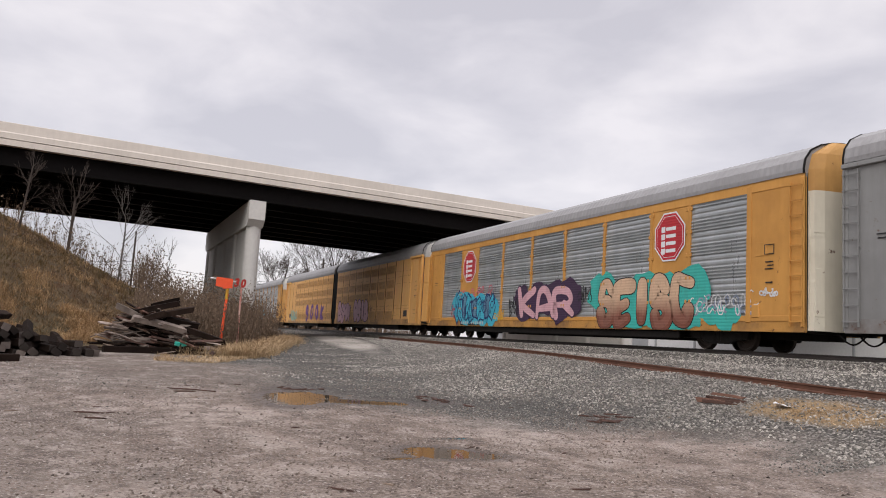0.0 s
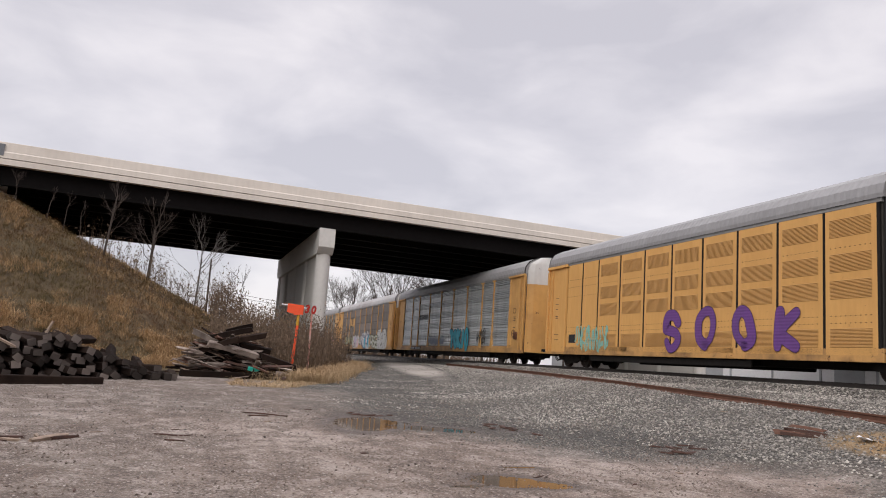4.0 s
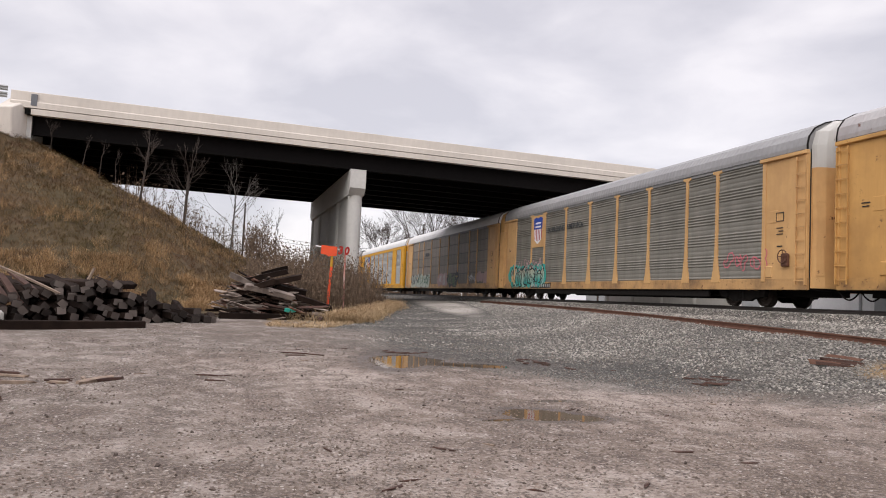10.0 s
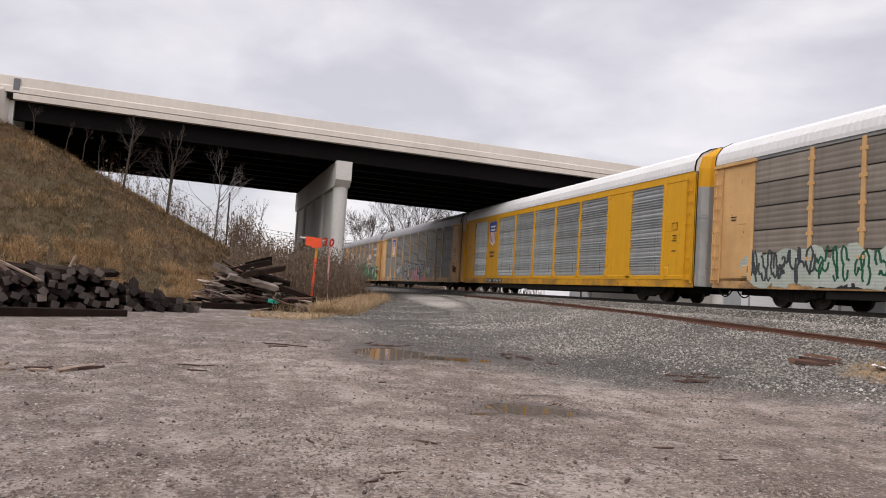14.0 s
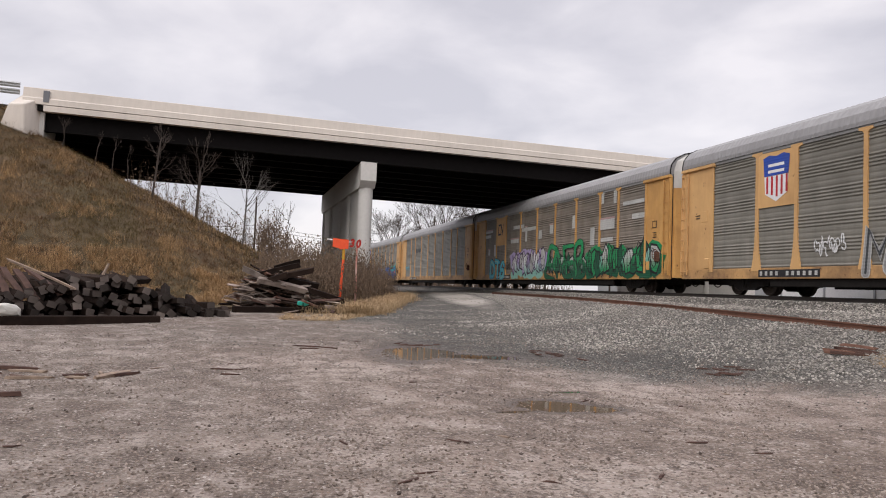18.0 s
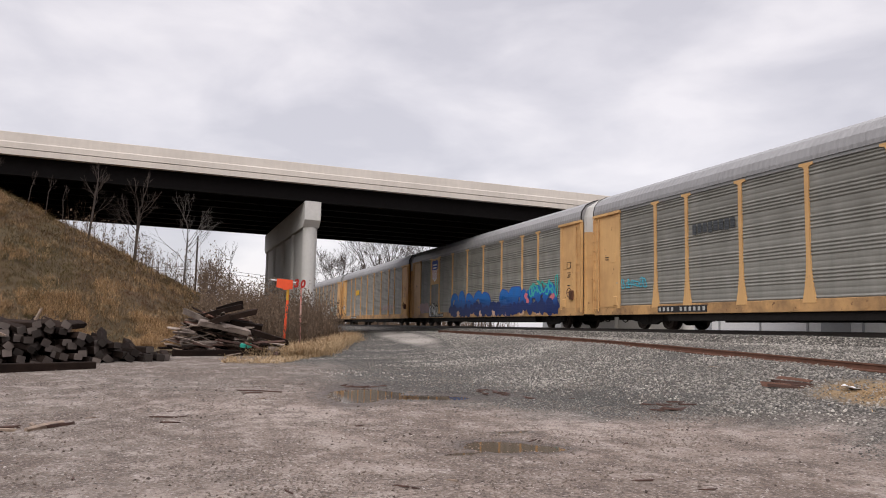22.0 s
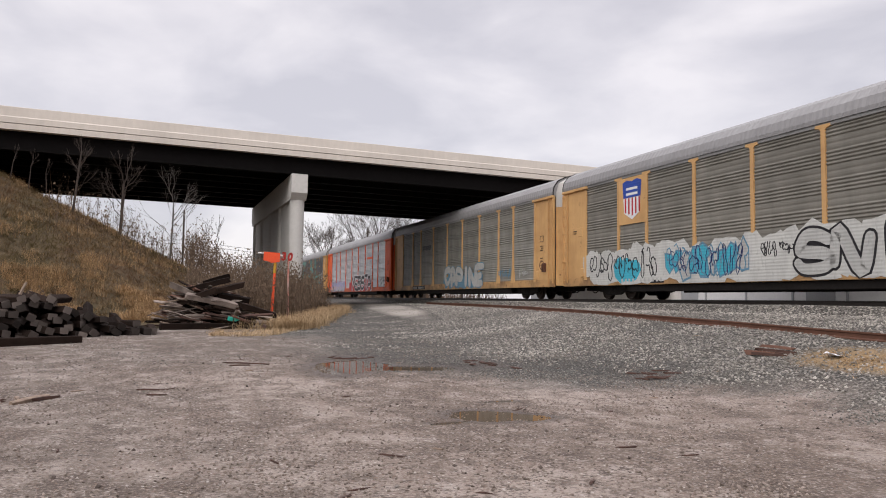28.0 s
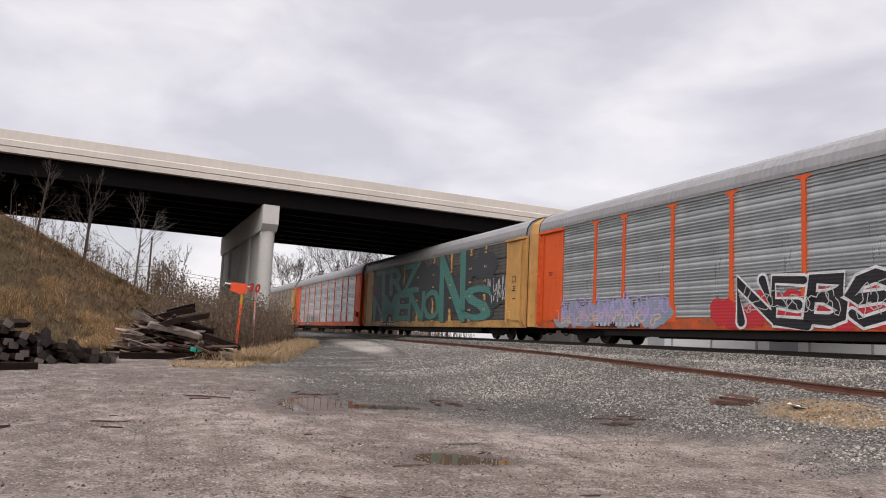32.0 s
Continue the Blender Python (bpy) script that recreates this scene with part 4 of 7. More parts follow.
    for turned in (False, True):
        share("door_hatch", mirrored(hatch_mesh(MAXY, 2.3), turned), root, door, "raised hatch on the end door")
    share("roof_seal", seal_mesh(), root, door)
    share("coupler", coupler_mesh(), root, door)
    bar_marks([(e * (stop - 1.0), 3.3, 0.34, 0.02), (e * (stop - 1.0), 3.0, 0.34, 0.02), (e * (stop - 1.0), 2.75, 0.2, 0.03), (e * (stop - 1.0), 2.4, 0.26, 0.03), (e * (stop - 1.0), 2.3, 0.2, 0.03), (e * (stop - 1.0), 1.5, 0.4, 0.02), (e * (stop - 1.0), 1.25, 0.4, 0.02)], BLACK, root)
    put_patch(root, [(flip * -6.9 + 0.33, 1.1), (flip * -6.9 - 0.33, 1.1), (flip * -6.9 - 0.33, 1.5), (flip * -6.9 + 0.33, 1.5)], BLACK, 1.464, "data_panel")
    if near_half:
        bm = bmesh.new()
        prof = [(-1.42, 0.6), (-1.42, 5.0), (-1.3, 5.5), (-0.8, 5.78), (0, 5.9), (0.8, 5.78), (1.3, 5.5), (1.42, 5.0), (1.42, 0.6)]
        rings = []
        for k in range(13):
            f = 1.0 if k % 2 else 0.95
            rings.append([bm.verts.new((x * f, half + 0.02 + k * 1.1 / 12, z)) for x, z in prof])
        for a, b in zip(rings, rings[1:]):
            for k in range(len(prof) - 1):
                bm.faces.new((a[k], a[k + 1], b[k + 1], b[k]))
        part("bellows", bm, BELLOWS, root, "black rubber bellows between the two units")
        add_truck(root, half + 0.55)
    add_truck(root, e * (half - 2.9))
    return root


MAXY = paint("flat_yellow_panel_paint", (0.70, 0.385, 0.125), (0.48, 0.24, 0.075), amount=0.35)
# Darker than the panels: shade in the louvre openings is put into it
MAXL = paint("shaded_louvre_yellow", (0.50, 0.275, 0.092), (0.36, 0.185, 0.06), amount=0.2)
BELLOWS = surface("black_bellows_rubber", (0.025, 0.024, 0.024), rough=0.8, grain=6, stain=1)

# ---- paint on the cars: letters, clouds, tags, emblems ----
def spray(name, base, low=None):
    """Sprayed paint over ribbed sheet: it takes the ribs' relief, lets the dirt through and may fade to a second colour low in the letters."""
    key = "spray_" + name
    if key in MATS:
        return MATS[key]
    m, nt, b = nodes_of(key)
    dirt = noise_node(nt, 1.4, 6, 0.65, stretch=(1, 1, 0.3))
    worn = noise_node(nt, 9, 6, 0.7, stretch=(1, 1, 0.5))
    if low:
        sep = nt.nodes.new("ShaderNodeSeparateXYZ")
        link(nt, nt.nodes.new("ShaderNodeTexCoord").outputs["Object"], sep.inputs[0])
        edge = nt.nodes.new("ShaderNodeMath")
        edge.operation = 'MULTIPLY_ADD'
        link(nt, dirt.outputs["Fac"], edge.inputs[0])
        edge.inputs[1].default_value = 0.7
        link(nt, sep.outputs[2], edge.inputs[2])
        base = mix_node(nt, ramp_node(nt, edge.outputs[0], 1.35, 2.05), low, base)
    grime = mix_node(nt, 0.55, base, (0.06, 0.055, 0.05))
    col = mix_node(nt, ramp_node(nt, dirt.outputs["Fac"], 0.42, 0.75, 0, 0.55), base, grime)
    col = mix_node(nt, ramp_node(nt, worn.outputs["Fac"], 0.56, 0.66, 0, 0.45), col, grime)
    link(nt, col, b.inputs["Base Color"])
    b.inputs["Roughness"].default_value = 0.6
    b.inputs["Specular IOR Level"].default_value = 0.25
    w = nt.nodes.new("ShaderNodeTexWave")
    w.wave_type, w.bands_direction = 'BANDS', 'Z'
    w.inputs["Scale"].default_value, w.inputs["Distortion"].default_value = 3.14, 0.3
    tc = nt.nodes.new("ShaderNodeTexCoord")
    link(nt, tc.outputs["Object"], w.inputs["Vector"])
    bump_to(nt, b, w.outputs["Fac"], 0.22, 0.02)
    MATS[key] = m
    return m


INK = {"black": (0.018, 0.017, 0.02), "white": (0.66, 0.66, 0.66), "cyan": (0.06, 0.42, 0.55), "teal": (0.05, 0.42, 0.36), "pink": (0.62, 0.36, 0.40), "red": (0.48, 0.03, 0.04), "brown": (0.24, 0.10, 0.07), "peach": (0.62, 0.42, 0.28),
       "purple": (0.15, 0.06, 0.24), "plum": (0.055, 0.03, 0.065), "blue": (0.025, 0.07, 0.36), "navy": (0.015, 0.03, 0.12), "green": (0.02, 0.25, 0.09), "deepgreen": (0.012, 0.09, 0.045), "grey": (0.30, 0.30, 0.30), "pale": (0.42, 0.46, 0.40),
       "mint": (0.26, 0.52, 0.44), "lilac": (0.40, 0.32, 0.55), "fadedblue": (0.26, 0.30, 0.38), "fadedpink": (0.40, 0.27, 0.26), "olive": (0.22, 0.24, 0.13), "yellow": (0.68, 0.38, 0.02), "dirtywhite": (0.46, 0.46, 0.44), "rose": (0.62, 0.17, 0.2),
       "steelblue": (0.13, 0.26, 0.36), "orange": (0.66, 0.12, 0.02), "seagreen": (0.075, 0.21, 0.18), "pale_white": (0.56, 0.56, 0.53), "shade": (0.05, 0.055, 0.06), "bright": (0.012, 0.14, 0.46), "cream": (0.55, 0.52, 0.40), "rust": (0.20, 0.075, 0.05)}


def ink(name):
    """A colour by its name, or two as high>low."""
    top, _, low = name.partition(">")
    return spray(name.replace(">", "_to_"), INK[top], INK[low] if low else None)


SIDE = Matrix(((0, 0, -1, 0), (-1, 0, 0, 0), (0, 1, 0, 0), (0, 0, 0, 1)))      # letters read from the far end to the near end


def glyph(ch, fat):
    """One letter of the built-in font as a flat mesh, widened by fat."""
    def make():
        cu = bpy.data.curves.new("glyph", 'FONT')
        cu.body, cu.offset, cu.resolution_u, cu.fill_mode = ch, fat, 3, 'BOTH'
        ob = bpy.data.objects.new("glyph", cu)
        scene.collection.objects.link(ob)
        bpy.context.view_layer.update()
        me = bpy.data.meshes.new_from_object(ob.evaluated_get(bpy.context.evaluated_depsgraph_get()))
        bpy.data.objects.remove(ob)
        co = np.empty(len(me.vertices) * 3)
        me.vertices.foreach_get("co", co)
        faces = [tuple(p.vertices) for p in me.polygons]
        return co.reshape(-1, 3), faces
    return cached(("glyph", ch, round(fat, 3)), make)


def headed(root, name, obs, label=""):
    """Pieces of one painted figure: the first carries the rest."""
    head, *rest = obs
    head.name, head.parent = name, root
    if label:
        head["label"] = label
    for o in rest:
        o.parent = head
    return head


def put_letters(root, text, y0, y1, z0, z1, mat, fat, depth, rnd, tilt=7, wobble=0.10, name="letter", slant=0.0):
    made = []
    n = len(text)
    w = (y0 - y1) / n
    for k, ch in enumerate(text):
        bm = bmesh.new()
        jit = [rnd.uniform(-1, 1) for _ in range(4)]
        if ch == " ":
            bm.free()
            continue
        thin, _ = glyph(ch, 0.0)
        lo, hi = thin.min(0), thin.max(0)
        co, faces = glyph(ch, fat)
        sx = w * (1.02 + wobble * jit[0]) / max(hi[0] - lo[0], 0.25)
        sz = (z1 - z0) * (1 + wobble * jit[1]) / max(hi[1] - lo[1], 0.3)
        a = radians(tilt * jit[2])
        cx, cy = (lo[0] + hi[0]) / 2, (lo[1] + hi[1]) / 2
        vs = []
        for x, yy, _ in co:
            px, pz = (x - cx) * sx, (yy - cy) * sz
            px += 0.05 * w * math.sin(pz * 5 + k)
            px, pz = px * math.cos(a) - pz * math.sin(a) + slant * pz, px * math.sin(a) + pz * math.cos(a)
            vs.append(bm.verts.new((-depth, y0 - w * (k + 0.5) - px, (z0 + z1) / 2 + pz + 0.06 * (z1 - z0) * jit[3])))
        for f in faces:
            try:
                bm.faces.new([vs[i] for i in f])
            except ValueError:
                pass
        made.append(part(name, bm, mat, root))
    return made


def put_cloud(root, y0, y1, z0, z1, mat, depth, rnd, lumps=26, name="paint_cloud", size=0.5):
    """A ragged patch of sprayed paint made of overlapping rounded flecks."""
    bm = bmesh.new()
    for k in range(lumps):
        f = (k + 0.5) / lumps
        h = z1 - z0
        r = h * rnd.uniform(0.22, size)
        cy = y0 + (y1 - y0) * f
        cz = rnd.uniform(z0 + r * 0.8, max(z1 - r * 0.8, z0 + r * 0.81))
        d = depth + 0.00002 * k
        ring = []
        for j in range(14):
            a = j * math.tau / 14
            q = r * (1 + 0.22 * rnd.uniform(-1, 1))
            ring.append(bm.verts.new((-d, cy - math.cos(a) * q * 1.25, max(cz + math.sin(a) * q, 0.58))))
        try:
            bm.faces.new(ring)
        except ValueError:
            pass
    return tagged(part(name, bm, mat, root), kind="stuff")


def put_strokes(root, y0, y1, z0, z1, mat, depth, rnd, count=12, width=0.045, name="tag"):
    """A scrawled tag: looping strokes of a spray can."""
    made = []
    for k in range(count):
        bm = bmesh.new()
        cy = y0 + (y1 - y0) * (k + rnd.uniform(0.2, 0.8)) / count
        span = abs(y1 - y0) / count * rnd.uniform(0.8, 1.7)
        h = (z1 - z0)
        pts = []
        a0, turns = rnd.uniform(0, 6.28), rnd.uniform(0.6, 1.3) * rnd.choice((-1, 1))
        cz = rnd.uniform(z0 + 0.4 * h, z0 + 0.6 * h)
        lean = rnd.uniform(-0.3, 0.3)
        for j in range(15):
            a = a0 + turns * j / 14 * math.tau
            q = 0.6 + 0.4 * math.sin(j * 0.9 + k)
            pts.append((cy - span * 0.5 * math.cos(a) * q + lean * math.sin(a) * h * 0.3, cz + h * 0.48 * math.sin(a) * q))
        edge = []
        for j, (y, z) in enumerate(pts):
            (ya, za), (yb, zb) = pts[max(j - 1, 0)], pts[min(j + 1, len(pts) - 1)]
            d = math.hypot(yb - ya, zb - za) or 1
            ny, nz = -(zb - za) / d * width / 2, (yb - ya) / d * width / 2
            edge.append([bm.verts.new((-depth - 0.00001 * k, y + s * ny, max(z + s * nz, 0.57))) for s in (1, -1)])
        for (a, b), (c, d) in zip(edge, edge[1:]):
            bm.faces.new((a, c, d, b))
        made.append(part(name, bm, mat, root))
    return made


def put_patch(root, pts, mat, depth, name="paint_patch"):
    bm = bmesh.new()
    bm.faces.new([bm.verts.new((-depth, y, z)) for y, z in pts])
    return part(name, bm, mat, root)


# letter strokes on a nine by nine square: strokes parted by commas
STROKES = {"A": "00 29 69 90, 13 83", "B": "00 09 79 76 45 05, 45 93 91 60 00", "C": "98 69 29 06 03 20 70 92", "D": "00 09 59 96 92 50 00", "E": "99 09 04 74, 04 00 90",
           "G": "97 69 29 06 03 20 70 94 64", "H": "00 09, 90 99, 04 95", "I": "50 59", "K": "00 09, 99 14 90", "L": "09 00 90", "M": "00 19 53 89 90", "N": "00 09 90 99",
           "O": "50 12 06 39 79 96 92 50", "P": "00 09 79 96 74 04", "R": "00 09 79 96 74 04, 54 90", "S": "97 69 29 06 25 74 92 70 20 02", "T": "09 99, 59 50", "X": "00 99, 09 90",
           "Z": "09 99 00 90", "0": "50 12 06 39 79 96 92 50"}


def smooth_line(pts, steps=5):
    """A curve through the points."""
    p = [pts[0]] + pts + [pts[-1]]
    out = []
    for k in range(1, len(p) - 2):
        for j in range(steps):
            t = j / steps
            out.append(tuple(0.5 * (2 * b + (c - a) * t + (2 * a - 5 * b + 4 * c - d) * t * t + (3 * b - a - 3 * c + d) * t ** 3) for a, b, c, d in zip(p[k - 1], p[k], p[k + 1], p[k + 2])))
    return out + [pts[-1]]


def add_strip(bm, pts, widths, depth):
    """A flat painted line with rounded ends."""
    n = len(pts)
    ta = (pts[0][0] - pts[1][0], pts[0][1] - pts[1][1])
    tb = (pts[-1][0] - pts[-2][0], pts[-1][1] - pts[-2][1])
    la, lb = math.hypot(*ta) or 1, math.hypot(*tb) or 1
    head = [((pts[0][0] + ta[0] / la * widths[0] * q, pts[0][1] + ta[1] / la * widths[0] * q), widths[0] * f) for q, f in ((0.48, 0.35), (0.3, 0.8))]
    tail = [((pts[-1][0] + tb[0] / lb * widths[-1] * q, pts[-1][1] + tb[1] / lb * widths[-1] * q), widths[-1] * f) for q, f in ((0.3, 0.8), (0.48, 0.35))]
    line = head + list(zip(pts, widths)) + tail
    rows = []
    for j, ((y, z), w) in enumerate(line):
        (ya, za), (yb, zb) = line[max(j - 1, 0)][0], line[min(j + 1, len(line) - 1)][0]
        d = math.hypot(yb - ya, zb - za) or 1
        ny, nz = -(zb - za) / d * w / 2, (yb - ya) / d * w / 2
        rows.append([bm.verts.new((-depth, y + s * ny, max(z + s * nz, 0.57))) for s in (1, -1)])
    for (a, b), (c, d) in zip(rows, rows[1:]):
        bm.faces.new((a, c, d, b))


def put_hand(text, y0, y1, z0, z1, mat, grow, body, depth, seed, name, tilt=7, bent=True):
    """Fat letters drawn by hand, each a few thick strokes; grow widens them for the outline."""
    rnd = random.Random(seed)
    made = []
    w = (y0 - y1) / len(text)
    for k, ch in enumerate(text):
        j = [rnd.uniform(-1, 1) for _ in range(8)]
        if ch not in STROKES:
            continue
        bm = bmesh.new()
        h = z1 - z0
        wide = min(body * h, 0.46 * w)
        lw, lh = w * (1.08 + 0.08 * j[0]) - wide, h * (1 + 0.09 * j[1]) - wide
        a = radians(tilt * j[2])
        for s, stroke in enumerate(STROKES[ch].split(",")):
            pts = []
            for at in stroke.split():
                u, v = int(at[0]) / 9 - 0.5, int(at[1]) / 9 - 0.5
                u *= 1 + 0.28 * j[3] * v
                u += 0.10 * j[4] * math.sin(v * 4) + rnd.uniform(-0.035, 0.035)
                v += 0.07 * j[5] * math.sin(u * 4) + rnd.uniform(-0.03, 0.03)
                px, pz = u * lw, v * lh
                px, pz = px * math.cos(a) - pz * math.sin(a), px * math.sin(a) + pz * math.cos(a)
                pts.append((y0 - w * (k + 0.5) - px, (z0 + z1) / 2 + pz + 0.05 * h * j[6]))
            line = smooth_line(pts) if bent else pts
            n = len(line)
            widths = [wide * (1 + 0.22 * math.sin(3.0 * q / n + 2 * j[7])) + grow for q in range(n)]
            add_strip(bm, line, widths, depth + 0.0002 * s)
        made.append(part(name, bm, mat))
    return made


def piece(root, text, y0, y1, z0, z1, fill, line, halo=None, seed=1, fat=0.05, tilt=7, low=None, line_fat=0.045, shine=None, bent=True):
    """A sprayed piece: halo, outline, fill, a second tone low in the letters and a shine."""
    obs = []
    body = 0.17 + fat * 1.3
    if halo:
        obs.append(put_cloud(None, y0 + 0.1, y1 - 0.1, z0 - 0.12, z1 + 0.16, ink(halo), 1.480, random.Random(seed), 34, name="halo", size=0.36))
    obs += put_hand(text, y0, y1, z0, z1, ink(line), line_fat * 3.0, body, 1.484, seed, "letter_outline", tilt, bent)
    obs += put_hand(text, y0, y1, z0, z1, ink(fill), 0.0, body, 1.487, seed, "letter_fill", tilt, bent)
    if low:
        obs += put_hand(text, y0, y1, z0, z1, ink(low), -body * (z1 - z0) * 0.55, body, 1.490, seed, "letter_tone", tilt, bent)
    if shine:
        obs += put_hand(text, y0, y1, z0, z1, ink(shine), -body * (z1 - z0) * 0.86, body, 1.4915, seed, "letter_shine", tilt)
    return headed(root, "graffiti", obs)


def tag(root, y0, y1, z0, z1, color, seed, count=8, width=0.05, depth=1.481):
    return headed(root, "graffiti_tag", put_strokes(None, y0, y1, z0, z1, ink(color), depth, random.Random(seed), count, width, name="stroke"))


def wild(root, y0, y1, z0, z1, fills, line, seed, back=None):
    """A wild-style piece: cloud behind, jagged blocks of colour, strokes over them."""
    rnd = random.Random(seed)
    obs = []
    if back:
        obs.append(put_cloud(None, y0, y1, z0, z1, ink(back), 1.480, rnd, 30, "backing", 0.42))
    n = max(4, int(abs(y0 - y1) * 2.2))
    for k in range(n):
        cy = y0 + (y1 - y0) * (k + 0.5) / n
        w, h = abs(y1 - y0) / n * rnd.uniform(0.6, 1.0), (z1 - z0) * rnd.uniform(0.3, 0.5)
        cz = (z0 + z1) / 2 + (z1 - z0) * rnd.uniform(-0.12, 0.12)
        pts = []
        m = rnd.choice((5, 6, 7))
        a0 = rnd.uniform(0, 1)
        for j in range(m):
            a = a0 + j * math.tau / m
            q = rnd.uniform(0.65, 1.25)
            pts.append((cy + w * math.cos(a) * q, max(cz + h * math.sin(a) * q, 0.6)))
        for what, col, grow, d in (("block_outline", line, 1.18, 1.484 + k * 0.00008), ("block_fill", fills[k % len(fills)], 1.0, 1.48405 + k * 0.00008)):
            bm = bmesh.new()
            my, mz = sum(p[0] for p in pts) / m, sum(p[1] for p in pts) / m
            bm.faces.new([bm.verts.new((-d, my + (p[0] - my) * grow, max(mz + (p[1] - mz) * grow, 0.58))) for p in pts])
            obs.append(part(what, bm, ink(col)))
    obs += put_strokes(None, y0, y1, z0 + 0.1, z1, ink(line), 1.4875, rnd, n, 0.055, "stroke")
    return headed(root, "graffiti", obs)


def shield(root, mid=8.05, top=4.76, plate=True, mat=None):
    """The striped shield emblem on its pale panel, with no lettering."""
    if plate:
        put_patch(root, [(mid + 0.96, 2.97), (mid - 0.96, 2.97), (mid - 0.96, 4.83), (mid + 0.96, 4.83)], mat or PEACH, 1.470, "emblem_panel")
    y, z, w = mid, top, 0.60
    e = put_patch(root, [(y + w, z - 0.75), (y + w * 0.9, z - 1.35), (y, z - 1.62), (y - w * 0.9, z - 1.35), (y - w, z - 0.75)], WHITE, 1.482, "shield_emblem")
    e["label"] = "red, white and blue shield emblem"
    for k in range(5):
        a = y + w * 0.82 - k * w * 0.40
        put_patch(e, [(a, z - 0.76), (a - 0.10, z - 0.76), (a - 0.10, z - 1.46 + 0.1 * abs(k - 2) * 0.6), (a, z - 1.46 + 0.1 * abs(k - 2) * 0.6)], ink("red"), 1.485, "stripe")
    put_patch(e, [(y + w * 1.1, z - 0.12), (y + w, z - 0.74), (y - w, z - 0.74), (y - w * 1.1, z - 0.12), (y - w * 0.6, z - 0.03), (y, z - 0.10), (y + w * 0.6, z - 0.03)], ink("blue"), 1.485, "chief")
    for q in (0.34, 0.55):
        put_patch(e, [(y + 0.4, z - q), (y + 0.4, z - q - 0.10), (y - 0.4, z - q - 0.10), (y - 0.4, z - q)], WHITE, 1.488, "name_bar")


def octagon(root, mid):
    e = root
    for r, m, d in ((0.78, WHITE, 1.484), (0.73, ink("red"), 1.487), (0.66, WHITE, 1.489), (0.645, ink("red"), 1.491)):
        ob = put_patch(e, [(mid + r * 1.08 * math.cos(a), 3.72 + r * 1.16 * math.sin(a)) for a in [radians(22.5 + 45 * k) for k in range(8)]], m, d, "octagon") if e is not root else None
        e = e if ob is not None else put_patch(root, [(mid + r * 1.08 * math.cos(a), 3.72 + r * 1.16 * math.sin(a)) for a in [radians(22.5 + 45 * k) for k in range(8)]], m, d, "octagon_emblem")
    for k in range(4):
        z = 4.08 - k * 0.25
        put_patch(e, [(mid + 0.42, z), (mid + 0.42, z - 0.2), (mid + 0.22, z - 0.2), (mid + 0.22, z)], WHITE, 1.493, "initial_bar")
        put_patch(e, [(mid + 0.18, z - 0.03), (mid + 0.18, z - 0.15), (mid - 0.32, z - 0.15), (mid - 0.32, z - 0.03)], WHITE, 1.493, "name_bar")


def worm(root, mid, z, w, mat, panel=None):
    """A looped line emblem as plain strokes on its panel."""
    if panel:
        put_patch(root, [(mid + panel[0], panel[1]), (mid - panel[0], panel[1]), (mid - panel[0], panel[2]), (mid + panel[0], panel[2])], panel[3], 1.472, "emblem_panel")
    strokes = []
    h, t = w * 0.62, w * 0.11
    for a, b in (((0.5, 0.5), (0.12, 0.5)), ((0.5, 0.5), (0.5, -0.5)), ((0.5, -0.5), (0.0, -0.5)), ((0.0, -0.5), (0.0, 0.5)), ((0.0, 0.5), (-0.38, -0.5)), ((-0.38, -0.5), (-0.38, 0.5))):
        (ya, za), (yb, zb) = (mid + a[0] * w, z + a[1] * h), (mid + b[0] * w, z + b[1] * h)
        d = math.hypot(yb - ya, zb - za)
        ny, nz = -(zb - za) / d * t / 2, (yb - ya) / d * t / 2
        ey, ez = (yb - ya) / d * t / 2, (zb - za) / d * t / 2
        strokes.append(put_patch(None, [(ya - ey + ny, za - ez + nz), (yb + ey + ny, zb + ez + nz), (yb + ey - ny, zb + ez - nz), (ya - ey - ny, za - ez - nz)], mat, 1.486 + 0.0002 * len(strokes), "stroke"))
    headed(root, "line_emblem", strokes, "black looped line emblem")


def name_bars(root, mid, z, w, h, n, mat, depth=1.482):
    bm = bmesh.new()
    for k in range(n):
        y = mid + w / 2 - (k + 0.5) * w / n
        add_box(bm, -depth - 0.004, -depth, y - w / n * 0.38, y + w / n * 0.38, z - h / 2 * (1 + 0.2 * (k % 3 == 0)), z + h / 2)
    return tagged(part("name_bar", bm, mat, root), kind="stuff")

# ---- the cars, from the head of the train to its tail ----
def couplings():
    s, out = GAP1 - 28.6, [GAP1 - 28.6]
    for k in range(1, 22):
        s += MAX_UNIT if k in (2, 3) else CAR
        out.append(s)
    return out


# slack in the couplings, metres
SLACK = {0: 0, 1: 0, 2: 0, 3: 0, 4: 0.25, 5: 0.5, 6: 0.45, 7: 0.5, 8: 0.5, 9: 0.5, 10: 0.2, 11: 0.1, 12: 0, 13: -0.1, 14: -0.2, 15: -0.45}
GAPS = [g + SLACK.get(k, -0.5) for k, g in enumerate(couplings())]
CARS = []


def rack(k, label, paint_, sheet, **kw):
    ob = autorack(GAPS[k], dict(label=label, paint=paint_, sheet=sheet, **kw))
    CARS.append(ob)
    return ob


